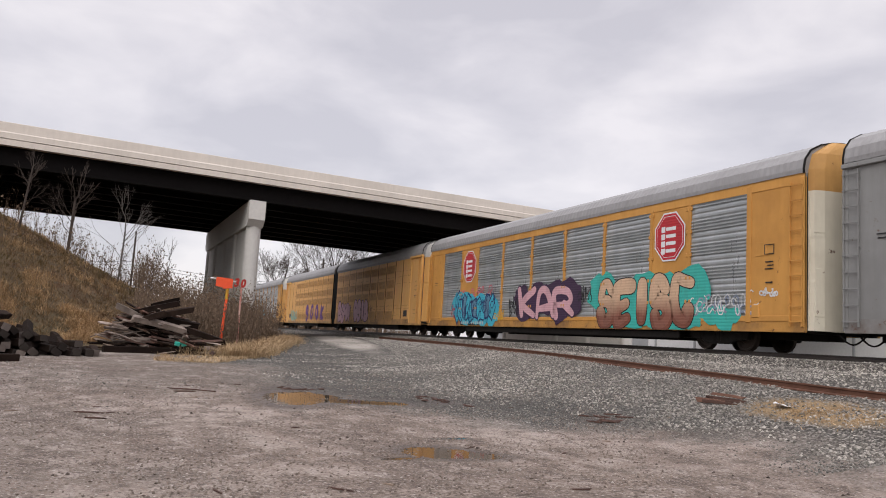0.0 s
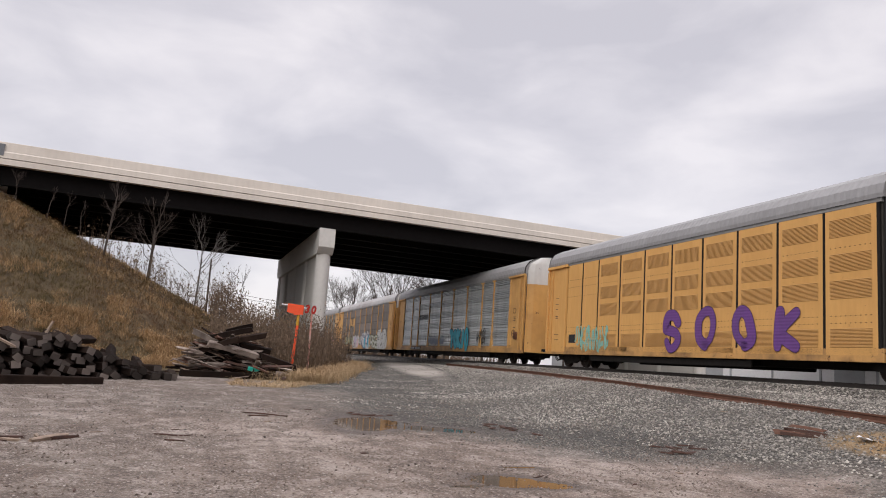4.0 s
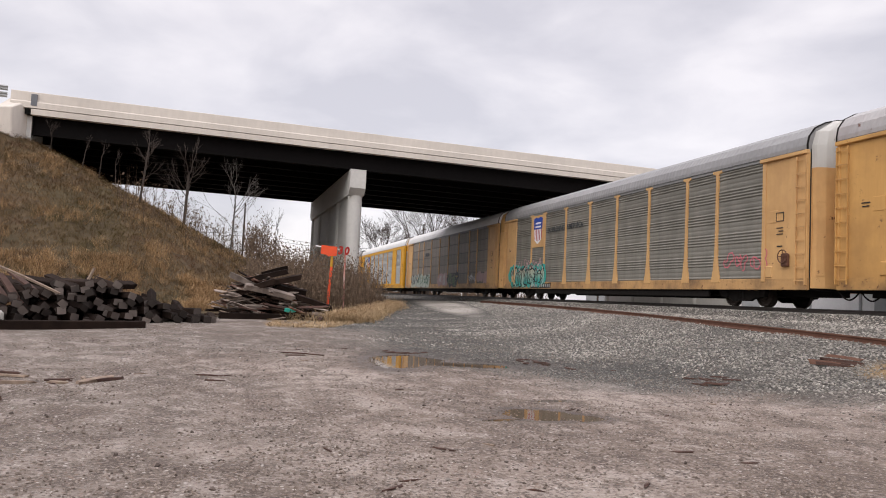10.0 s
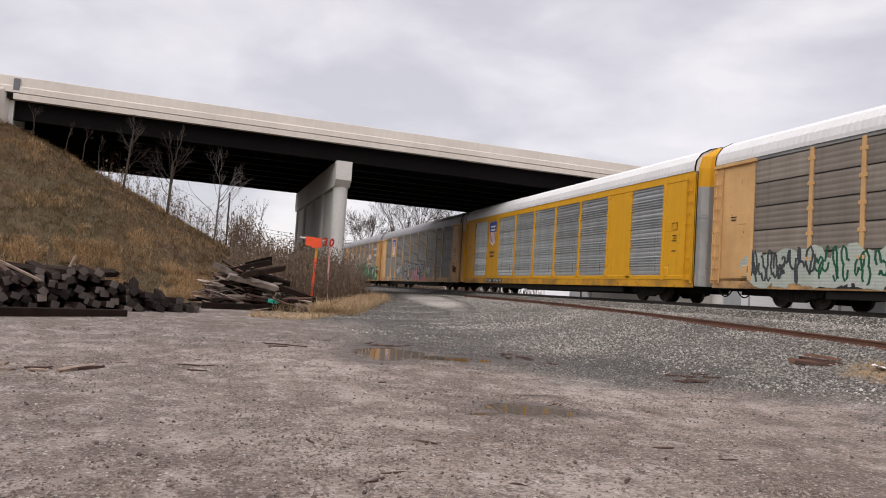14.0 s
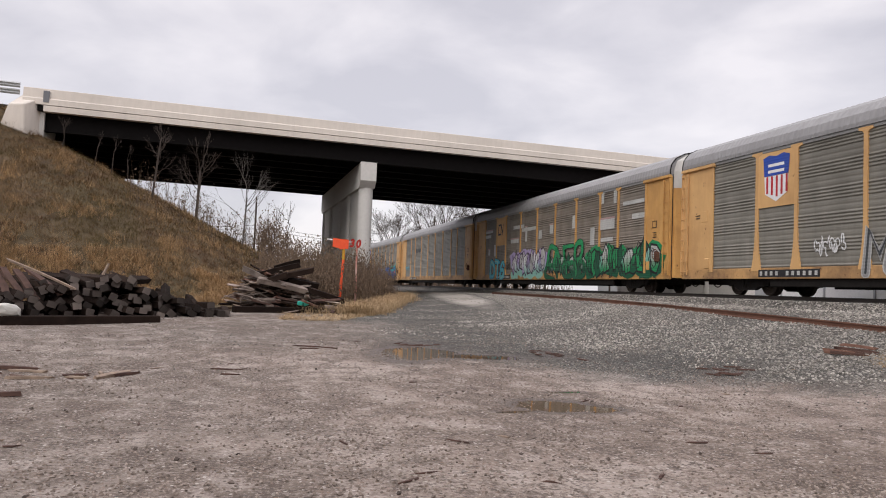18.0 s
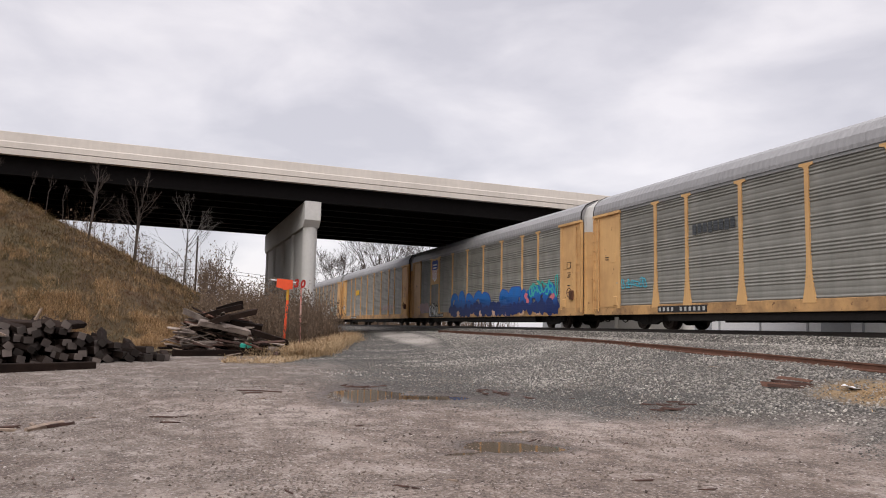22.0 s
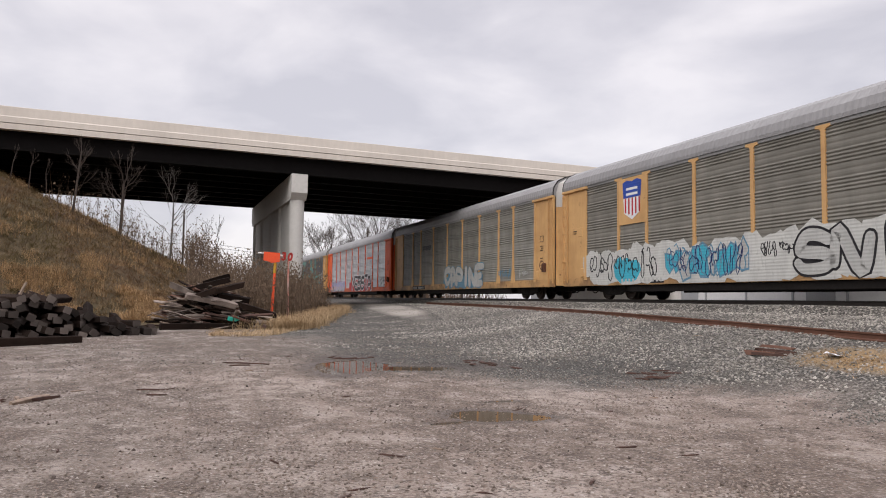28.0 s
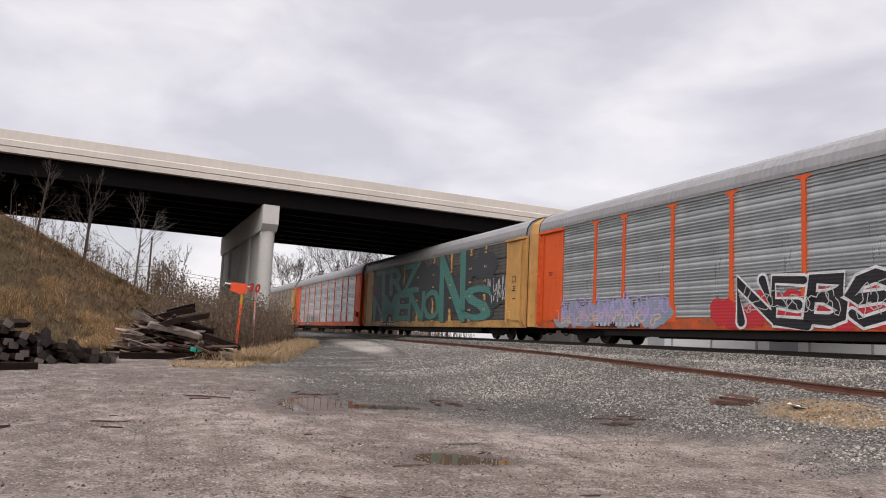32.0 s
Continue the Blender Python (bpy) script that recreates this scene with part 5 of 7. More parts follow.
def make_train():
    rack(0, "old dull grey auto carrier with dark ladders", OLD_GREY, DULL_B, cap=OLD_GREY)
    c = rack(1, "ochre auto carrier with silver screens and red octagon emblems", OCHRE, SILVER, kind="framed", solid=(1, 7), cap=YELLOW, door=CREAM_DOOR, split=4.45)
    octagon(c, 8.05)
    octagon(c, -8.1)
    tag(c, 9.2, 5.2, 1.9, 2.6, "rose", 10, 6, 0.07, 1.4801)
    wild(c, 9.6, 5.0, 0.65, 2.3, ("cyan", "cyan", "steelblue"), "navy", 11, "cyan")
    tag(c, 10.1, 9.4, 0.9, 1.7, "red", 12, 4)
    tag(c, 4.9, 3.9, 0.8, 1.4, "yellow", 13, 4)
    piece(c, "KAR", 2.35, -2.2, 0.95, 2.35, "pink", "plum", "plum", 14, 0.03, 6, line_fat=0.04)
    tag(c, 3.4, 2.5, 1.0, 2.0, "black", 15, 5)
    tag(c, -2.6, -3.6, 1.4, 2.2, "black", 16, 4)
    piece(c, "SEISC", -4.0, -9.3, 0.66, 2.4, "peach>rust", "black", "teal", 17, 0.08, 6, line_fat=0.024, low="peach>brown")
    put_cloud(c, -9.2, -11.2, 0.6, 1.3, ink("teal"), 1.4795, random.Random(5), 10)
    tag(c, -9.3, -12.0, 1.0, 1.75, "white", 18, 8, 0.04)
    tag(c, -9.3, -11.8, 1.0, 1.7, "fadedblue", 19, 6, 0.06)
    tag(c, -12.1, -12.8, 1.55, 1.8, "white", 20, 4, 0.05)
    a = automax(GAPS[2], True)
    CARS.append(a)
    piece(a, "BSHM", 9.4, 5.85, 0.75, 2.2, "pink", "plum", None, 21, 0.06, 8)
    piece(a, "GSIB", 4.75, 1.15, 0.8, 2.35, "pink", "plum", None, 22, 0.08, 8)
    tag(a, 0.7, 0.2, 1.3, 2.0, "black", 23, 3, 0.03)
    b = automax(GAPS[3], False)
    CARS.append(b)
    piece(b, "S O O K", -0.7, -7.6, 0.85, 2.25, "purple", "plum", None, 24, 0.05, 2, line_fat=0.012)
    tag(b, 6.5, 3.4, 0.7, 1.9, "mint", 25, 10, 0.09)
    c = rack(4, "silver-screened auto carrier with yellow posts and blue bubble letters", YELLOW, SILVER)
    name_bars(c, 5.7, 3.15, 2.3, 0.34, 8, ink("shade"))
    piece(c, "TOKIO", -1.2, -5.0, 0.72, 2.1, "cyan", "black", None, 31, 0.06, 8, line_fat=0.03)
    tag(c, -6.6, -8.1, 0.95, 2.1, "black", 32, 9, 0.05)
    put_cloud(c, 3.9, 0.3, 1.0, 1.7, ink("fadedblue"), 1.4575, random.Random(33), 14)
    tag(c, 11.6, 10.3, 0.95, 1.5, "white", 34, 6, 0.05)
    c = rack(5, "soot-brown boarded auto carrier with yellow bolted posts", YELLOW, BROWN, kind="bolted", roof=ROOF_RUST, cap=CAP_WHITE)
    worm(c, 5.68, 3.5, 1.5, BLACK, (1.3, 3.05, 3.92, YELLOW))
    tag(c, 8.9, 4.4, 0.95, 1.9, "olive", 41, 14, 0.12)
    tag(c, 8.6, 4.6, 1.0, 1.9, "pale", 42, 12, 0.05)
    wild(c, 4.3, 1.7, 0.65, 1.95, ("dirtywhite", "pink", "lilac"), "grey", 43, "dirtywhite")
    tag(c, 1.6, -0.4, 0.9, 1.9, "dirtywhite", 44, 10, 0.06)
    wild(c, -0.6, -3.6, 0.65, 2.2, ("dirtywhite", "white", "cyan"), "navy", 45, "dirtywhite")
    piece(c, "ORSE", -3.7, -7.7, 0.68, 1.95, "olive", "black", None, 46, 0.05, 8, low="dirtywhite", line_fat=0.035)
    piece(c, "REM", -7.8, -10.9, 0.62, 2.2, "dirtywhite", "black", "dirtywhite", 47, 0.04, 9, line_fat=0.035)
    tag(c, -11.2, -11.85, 1.1, 2.0, "black", 48, 5, 0.04)
    c = rack(6, "dull grey auto carrier with peach posts and a striped shield emblem", PEACH, DULL)
    shield(c)
    put_letters(c, "BUILDING AMERICA", 6.6, 2.1, 3.72, 4.0, ink("shade"), 0.012, 1.482, random.Random(2), 0, 0.0, "slogan_letter")
    wild(c, 12.2, 6.9, 0.6, 2.0, ("cream>teal", "cream>mint", "pale>teal"), "black", 51, "teal")
    tag(c, 12.0, 7.2, 1.5, 2.3, "pink", 52, 8, 0.05)
    tag(c, -9.6, -11.9, 1.2, 1.9, "rose", 53, 5, 0.05)
    c = rack(7, "dusty tan boarded auto carrier with a white roof", PEACH, TAN, kind="bolted", roof=ROOF_WHITE, cap=YELLOW)
    put_cloud(c, 11.8, 4.6, 0.65, 1.8, ink("pale"), 1.4795, random.Random(60), 40)
    tag(c, 11.8, 8.9, 0.7, 1.85, "shade", 61, 10, 0.09)
    tag(c, 8.9, 4.4, 0.7, 1.85, "deepgreen", 62, 12, 0.08)
    wild(c, 1.4, -1.3, 0.8, 1.8, ("fadedpink", "dirtywhite"), "fadedpink", 63, "fadedpink")
    wild(c, -1.6, -4.2, 0.7, 1.8, ("shade", "deepgreen"), "olive", 64, "shade")
    tag(c, -7.3, -8.9, 1.1, 1.6, "white", 65, 6, 0.04)
    put_cloud(c, -9.2, -11.8, 0.95, 1.8, ink("fadedpink"), 1.4585, random.Random(66), 10)
    name_bars(c, 5.6, 3.6, 1.5, 0.3, 5, ink("shade"))
    c = rack(8, "bright yellow auto carrier with silver screens and a white roof", BRIGHT, SILVER, kind="framed", solid=(1, 7), roof=ROOF_WHITE, cap=BRIGHT, door=SILVER)
    shield(c, 8.05, 4.6, False)
    name_bars(c, 8.05, 2.55, 0.9, 0.12, 5, BLACK)
    name_bars(c, 8.05, 2.3, 0.7, 0.12, 4, BLACK)
    c = rack(9, "grey auto carrier with a shield emblem and grey block letters", PEACH, DULL)
    shield(c)
    piece(c, "MHC TAP", 4.3, -4.0, 0.7, 2.2, "grey", "dirtywhite", None, 71, 0.03, 1, low="shade", line_fat=0.03, bent=False)
    put_cloud(c, -0.2, -2.2, 0.65, 1.6, ink("rose"), 1.4800, random.Random(72), 8)
    tag(c, 6.2, 5.0, 1.2, 1.9, "white", 73, 6, 0.05)
    tag(c, -4.5, -5.8, 1.25, 1.85, "white", 74, 7, 0.05)
    put_cloud(c, -3.6, -4.6, 0.6, 1.0, ink("rose"), 1.4800, random.Random(75), 4)
    c = rack(10, "brown-grey auto carrier covered in green and white graffiti", YELLOW, TAN)
    worm(c, 8.05, 4.0, 1.05, BLACK, (0.96, 2.92, 4.83, YELLOW))
    for k, (y, z, w, h) in enumerate(((11.0, 3.9, 2.2, 0.16), (11.1, 3.55, 1.6, 0.22), (4.6, 3.85, 2.0, 0.22), (5.3, 2.95, 1.5, 0.25), (5.0, 2.0, 2.4, 0.2), (2.8, 3.6, 2.4, 0.22), (3.2, 2.95, 0.35, 0.9), (2.7, 2.15, 2.5, 0.2),
                                     (0.8, 3.0, 0.5, 0.5), (-0.9, 3.2, 0.5, 0.5), (-4.0, 3.3, 0.4, 0.7), (-6.3, 2.3, 0.5, 0.9), (-7.9, 3.0, 1.6, 0.5), (-7.9, 2.4, 1.3, 0.2), (-7.4, 4.3, 0.3, 0.8), (-8.7, 4.2, 0.3, 0.9), (-10.5, 4.0, 2.0, 0.18), (-11.2, 3.3, 1.6, 0.25), (10.6, 2.3, 0.4, 0.4), (9.3, 2.2, 0.4, 0.8))):
        put_patch(c, [(y + w / 2, z), (y - w / 2, z), (y - w / 2, z + h), (y + w / 2, z + h)], ink("dirtywhite"), 1.4580, "painted_out_bar")
        if k % 3 == 0:
            put_patch(c, [(y + w / 2 + 0.1, z + h), (y - w / 2, z + h), (y - w / 2, z + h + 0.09), (y + w / 2 + 0.1, z + h + 0.09)], ink("fadedpink"), 1.4585, "painted_out_bar")
    piece(c, "DTS", 10.2, 7.05, 0.6, 1.9, "cyan", "black", None, 81, 0.06, 4, line_fat=0.03, shine="mint")
    tag(c, 7.2, 6.1, 1.25, 1.75, "black", 82, 6, 0.04)
    put_cloud(c, 5.6, 0.2, 0.62, 1.2, ink("mint"), 1.4815, random.Random(86), 20)
    wild(c, 5.5, 0.0, 0.75, 2.4, ("white>lilac", "white>mint", "lilac>mint", "dirtywhite"), "plum", 83, "lilac>mint")
    wild(c, -0.5, -5.6, 0.7, 2.0, ("deepgreen", "dirtywhite>deepgreen", "green"), "black", 87)
    piece(c, "ENEB", -0.5, -5.5, 0.62, 2.45, "green>deepgreen", "black", None, 84, -0.03, 10, line_fat=0.025)
    wild(c, -5.9, -12.8, 0.62, 2.2, ("green>deepgreen", "green", "deepgreen", "mint>green", "dirtywhite>green"), "black", 85, "green>deepgreen")
    c = rack(11, "plain grey-green auto carrier with peach posts", PEACH, DULL_B)
    name_bars(c, 5.6, 3.55, 2.3, 0.34, 8, ink("shade"))
    tag(c, 11.8, 9.6, 1.6, 2.0, "cyan", 91, 7, 0.05)
    tag(c, -4.6, -6.6, 1.3, 1.6, "dirtywhite", 92, 6, 0.03)
    c = rack(12, "grey auto carrier with a shield emblem and huge blue letters", PEACH, DULL_B)
    shield(c)
    put_cloud(c, 11.8, 9.4, 0.95, 1.75, ink("fadedpink"), 1.4795, random.Random(101), 12)
    wild(c, 9.2, 7.2, 0.65, 1.7, ("white", "dirtywhite"), "black", 102)
    put_cloud(c, 4.4, -11.2, 0.7, 1.5, ink("navy"), 1.4800, random.Random(103), 44)
    piece(c, "GAPOR SEMTO", 4.3, -11.2, 0.68, 2.05, "bright>navy", "blue>navy", None, 104, 0.13, 4, line_fat=0.03)
    tag(c, -8.0, -11.4, 1.4, 2.5, "teal", 105, 6, 0.10, 1.4885)
    put_cloud(c, 4.4, -11.0, 0.56, 1.4, ink("navy"), 1.4883, random.Random(108), 60, "low_tone", 0.3)
    put_cloud(c, -7.6, -8.0, 1.2, 1.8, ink("rose"), 1.4885, random.Random(106), 2, size=0.3)
    put_cloud(c, -10.6, -10.9, 1.1, 1.7, ink("rose"), 1.4885, random.Random(107), 2, size=0.3)
    for k in range(7):
        put_cloud(c, 3.0 - k * 2.0, 2.7 - k * 2.0, 0.6, 1.0, ink("peach"), 1.4885, random.Random(110 + k), 2, "peach_fleck")
    c = rack(13, "grey auto carrier with yellow ends and small tags", YELLOW, DULL)
    name_bars(c, 5.7, 3.3, 1.7, 0.5, 3, ink("yellow"))
    tag(c, -5.0, -9.0, 1.2, 1.75, "fadedpink", 111, 12, 0.06)
    tag(c, 6.9, 3.0, 0.9, 1.7, "dirtywhite", 112, 12, 0.04)
    tag(c, 12.9, 12.2, 1.6, 2.2, "white", 113, 4, 0.06)
    c = rack(14, "grey auto carrier with a band of white and blue graffiti", PEACH, DULL)
    shield(c)
    put_cloud(c, 11.5, -11.6, 0.5, 2.1, ink("pale_white"), 1.4795, random.Random(121), 90)
    put_cloud(c, 9.2, 8.0, 0.7, 1.75, ink("cyan"), 1.4805, random.Random(127), 4)
    tag(c, 11.2, 6.3, 0.7, 1.95, "black", 122, 11, 0.06)
    wild(c, 5.9, 1.6, 0.7, 1.95, ("cyan", "cyan", "dirtywhite"), "steelblue", 123)
    tag(c, 1.1, -0.25, 1.3, 1.8, "black", 124, 7, 0.04)
    piece(c, "SNIAL", -0.4, -6.6, 0.7, 2.0, "dirtywhite", "black", None, 125, 0.05, 12, line_fat=0.05)
    wild(c, -7.2, -11.7, 0.8, 2.2, ("white", "mint", "dirtywhite"), "grey", 126)
    tag(c, -6.8, -11.4, 0.8, 2.1, "black", 128, 14, 0.05, 1.4905)
    tag(c, 5.6, 1.8, 0.8, 1.9, "navy", 129, 10, 0.04, 1.4905)
    c = rack(15, "grey auto carrier with white letters edged in blue", PEACH, DULL_B)
    name_bars(c, 5.6, 3.55, 2.0, 0.3, 8, ink("shade"))
    put_cloud(c, 1.8, -4.7, 0.6, 1.5, ink("steelblue"), 1.4800, random.Random(131), 22)
    piece(c, "CAPINE", 1.7, -4.9, 0.72, 1.92, "dirtywhite", "steelblue", None, 132, 0.09, 4, line_fat=0.03)
    tag(c, -7.2, -8.9, 1.1, 1.6, "steelblue", 133, 7, 0.05)
    tag(c, -9.8, -10.8, 1.1, 1.5, "dirtywhite", 134, 5, 0.04)
    c = rack(16, "orange auto carrier with bright silver screens and black-white letters", CAR_ORANGE, SILVER, cap=CAP_WHITE)
    put_cloud(c, 11.8, 4.6, 0.6, 1.6, ink("fadedblue"), 1.4795, random.Random(141), 26)
    tag(c, 11.8, 4.4, 0.7, 1.9, "lilac", 142, 16, 0.09)
    tag(c, 11.6, 5.0, 0.7, 1.3, "peach", 143, 12, 0.06)
    put_cloud(c, 2.0, -6.6, 0.6, 1.8, ink("red"), 1.4800, random.Random(144), 30)
    piece(c, "NEBSTA", 1.1, -6.8, 0.66, 2.1, "black", "white", None, 145, 0.02, 5, line_fat=0.055, bent=False)
    tag(c, 1.0, -6.7, 0.9, 1.9, "dirtywhite", 146, 12, 0.03, 1.4925)
    put_patch(c, [(-5.1, 3.52), (-7.1, 3.52), (-7.1, 3.72), (-5.1, 3.72)], CAR_ORANGE, 1.470, "orange_bar")
    tag(c, -10.0, -12.0, 0.8, 1.9, "black", 147, 7, 0.04)
    c = rack(17, "soot-black auto carrier with huge faded teal letters", YELLOW, DARK, kind="bolted", cap=YELLOW)
    put_cloud(c, 11.0, -10.6, 1.0, 4.6, ink("shade"), 1.4792, random.Random(150), 26, "shadow", 0.3)
    for text, a, b, lo, hi in (("TRZ", 10.6, 1.2, 2.8, 4.65), ("NMENO", 11.2, -2.6, 0.95, 2.75), ("N", -2.7, -6.3, 0.95, 4.65), ("S", -6.5, -9.8, 0.95, 2.7)):
        back = put_letters(None, text, a - 0.3, b - 0.3, lo, hi - 0.05, ink("shade"), 0.03, 1.484, random.Random(151), 0, 0.03, "letter_shadow")
        front = put_letters(None, text, a, b, lo, hi, ink("seagreen"), 0.02, 1.487, random.Random(151), 0, 0.03, "letter_fill")
        headed(c, "graffiti", back + front)
    tag(c, -9.4, -11.6, 1.8, 3.2, "dirtywhite", 152, 8, 0.06)
    c = rack(18, "orange auto carrier with bright silver screens", CAR_ORANGE, SILVER)
    tag(c, 8.0, 2.0, 0.8, 1.6, "seagreen", 161, 12, 0.08)
    rack(19, "grey auto carrier with yellow ends", YELLOW, DULL_B)
    rack(20, "grey auto carrier with peach ends and posts", PEACH, DULL)


make_train()


def motions():
    """The cars roll along the track together; each keeps its place in the train, and its wheels turn as it passes."""
    for root, axle, a in WHEELSETS:
        s = root.matrix_basis.inverted() @ on_track(0)
        ahead = -s.translation.y          # how far up the track the car stands at the start
        times = [k * 0.04 for k in range(801) if -15 < ahead - run(k * 0.04) < 85]
        if not times:
            continue
        rows = [(t, pose(0, a, 0.425, math.degrees((run(t) - run(times[0])) / 0.425))) for t in times]
        if times[0] > 0:
            rows.insert(0, (0.0, rows[0][1]))
        if times[-1] < 32:
            rows.append((32.0, rows[-1][1]))
        walk(axle, rows)
    for ob in CARS:
        m = ob.matrix_basis.copy()
        walk(ob, [(t, m @ pose(0, -run(t), 0)) for t in [k * 0.5 for k in range(65)]])

# ---- the yard: ties, broken boards, speed sign, scraps ----
DIGIT_RED = surface("dark_red_paint", (0.42, 0.022, 0.012), (0.08, 0.01, 0.008), grain=8, stain=5, amount=0.8)
SIGN_YELLOW = surface("scuffed_yellow_paint", (0.55, 0.34, 0.03), (0.4, 0.1, 0.03), grain=8, stain=6, amount=0.6)
SIGN_PALE = surface("pale_red_post_paint", (0.5, 0.2, 0.16), (0.55, 0.5, 0.45), grain=5, stain=3, amount=0.9)
TEAL_PLASTIC = plain("teal_plastic", (0.03, 0.42, 0.33), 0.4)
PALE_SACK = surface("dirty_white_sacking", (0.5, 0.49, 0.45), (0.32, 0.3, 0.27), rough=0.9, grain=10, stain=3, bump=0.4)
ROT_RED = surface("dry_red_brown_wood", (0.20, 0.105, 0.075), (0.07, 0.038, 0.03), rough=0.95, grain=20, stain=6, amount=0.7, bump=0.7, streak=(10, 1, 8))
BARK_SCRAP = surface("rotten_red_brown_wood", (0.095, 0.052, 0.04), (0.03, 0.019, 0.016), rough=0.95, grain=18, stain=5, amount=0.7, bump=0.7, streak=(8, 1, 8))


def tie_mesh(k, rnd):
    """A railway tie with chipped edges; pale sawn ends."""
    def make():
        bm = bmesh.new()
        w, h, l = rnd.uniform(0.105, 0.125), rnd.uniform(0.085, 0.10), rnd.uniform(1.2, 1.32)
        n = 6
        rings = []
        for j in range(n + 1):
            y = -l + 2 * l * j / n
            ch = 0.018
            prof = [(-w + ch, -h), (w - ch, -h), (w, -h + ch), (w, h - ch), (w - ch, h), (-w + ch, h), (-w, h - ch), (-w, -h + ch)]
            rings.append([bm.verts.new((x + rnd.uniform(-0.008, 0.008), y + rnd.uniform(-0.01, 0.01), z + rnd.uniform(-0.008, 0.008))) for x, z in prof])
        for a, b in zip(rings, rings[1:]):
            for j in range(8):
                bm.faces.new((a[j], a[(j + 1) % 8], b[(j + 1) % 8], b[j]))
        for f in (bm.faces.new(rings[0][::-1]), bm.faces.new(rings[-1])):
            f.material_index = 1
        bmesh.ops.recalc_face_normals(bm, faces=bm.faces)
        return mesh_of("tie", bm, [TIE_WOOD, TIE_END])
    return cached(("loose_tie", k), make)


def make_tie_pile():
    rnd = random.Random(4)
    y_front = lambda x: 21.4 + 0.58 * (x + 6.0)

    def lay(x, z, roll, yaw, pitch, back=0.0):
        a = radians(yaw)
        l = 1.25 + back
        ob = new("railway_tie", tie_mesh(rnd.randrange(9), rnd))
        ob.matrix_basis = pose(x - l * math.sin(a), y_front(x) + l * math.cos(a), z, pitch, roll, yaw)
        tagged(ob, "old creosoted railway tie with a weathered end in a heap", "railway tie", "ties in the heap")
    tall_at = [(-9.6, 0.75), (-6.2, 0.7), (-5.5, 0.75), (-4.6, 1.1), (-3.6, 1.15), (-2.9, 0.9), (-1.9, 0.6), (-0.8, 0.2), (0, 0.2)]
    for k in range(35):
        x0 = -9.5 + 0.252 * k
        tall = float(np.interp(x0, [a for a, _ in tall_at], [b for _, b in tall_at])) + rnd.uniform(-0.08, 0.08)
        layers = max(1, round(tall / 0.185))
        for j in range(layers):
            x = x0 + rnd.uniform(-0.06, 0.06) + 0.12 * (j % 2)
            if j and rnd.random() < 0.07:
                continue
            roll = rnd.gauss(30, 22) if rnd.random() < 0.8 else rnd.gauss(0, 12)
            if j == 0:
                roll *= 0.5
            away = math.degrees(math.atan2(-x, y_front(x)))
            lay(x, ground_z(x, y_front(x) + 0.6) + 0.10 + j * 0.188, roll, rnd.gauss(away + 11, 15), rnd.gauss(0, 5) + 0.6 * j, j * 0.10 + rnd.uniform(-0.28, 0.3))
    # a few rolled clear at the low end
    for x, roll, yaw in ((-1.75, 40, 14), (-1.25, 8, 9), (-0.95, 3, 12), (-2.3, 42, 16), (-0.75, 5, 4)):
        lay(x, ground_z(x, y_front(x)) + 0.12, roll, yaw, 1, -0.35)
    for k, (x, y, z, l, w, rx, rz) in enumerate(((-5.35, 22.0, 1.36, 1.75, 0.10, -24, -88), (-6.35, 22.2, 1.1, 1.2, 0.2, 40, 40), (-6.1, 22.3, 1.1, 1.2, 0.2, 42, 52), (-5.85, 22.5, 1.08, 1.3, 0.2, 36, 46), (-6.6, 22.1, 1.05, 1.2, 0.2, 44, 36), (-6.95, 22.0, 1.0, 1.2, 0.2, 40, 48), (-5.5, 22.7, 1.2, 1.4, 0.22, 30, 60),
                                                 (-4.2, 23.8, 1.35, 0.8, 0.07, 66, -50))):
        board("leaning_board", l, w, 0.05, pose(x, y, z, rx, 10 if k == 0 else 0, rz), SPLINTER if k in (0, 7) else BARK_SCRAP, "weathered board leaning on the tie heap", "boards on the tie heap", 0.4, 700 + k)


def board(name, l, w, t, m, mat, label, group="broken boards", ragged=0.5, seed=0):
    """A split board: ragged ends, worn edges, a slight bow."""
    rnd = random.Random(seed)
    bm = bmesh.new()
    n = 5
    rings = []
    for j in range(n + 1):
        y = -l / 2 + l * j / n
        taper = 1 - ragged * (0.55 if j in (0, n) else 0) * rnd.random()
        off = rnd.uniform(-0.1, 0.1) * w
        bow = 0.01 * l * math.sin(math.pi * j / n)
        rings.append([bm.verts.new((x * w / 2 * taper + off, y + rnd.uniform(-1, 1) * 0.04 * (j in (0, n)) * 2, z * t / 2 + bow)) for x, z in ((-1, -1), (0, -1), (1, -1), (1, 1), (0.1, 1.1), (-1, 1))])
    for a, b in zip(rings, rings[1:]):
        for j in range(6):
            bm.faces.new((a[j], a[(j + 1) % 6], b[(j + 1) % 6], b[j]))
    bm.faces.new(rings[0][::-1])
    bm.faces.new(rings[-1])
    bmesh.ops.recalc_face_normals(bm, faces=bm.faces)
    ob = new(name, mesh_of(name, bm, mat))
    ob.matrix_basis = m
    return tagged(ob, label, "board", group)


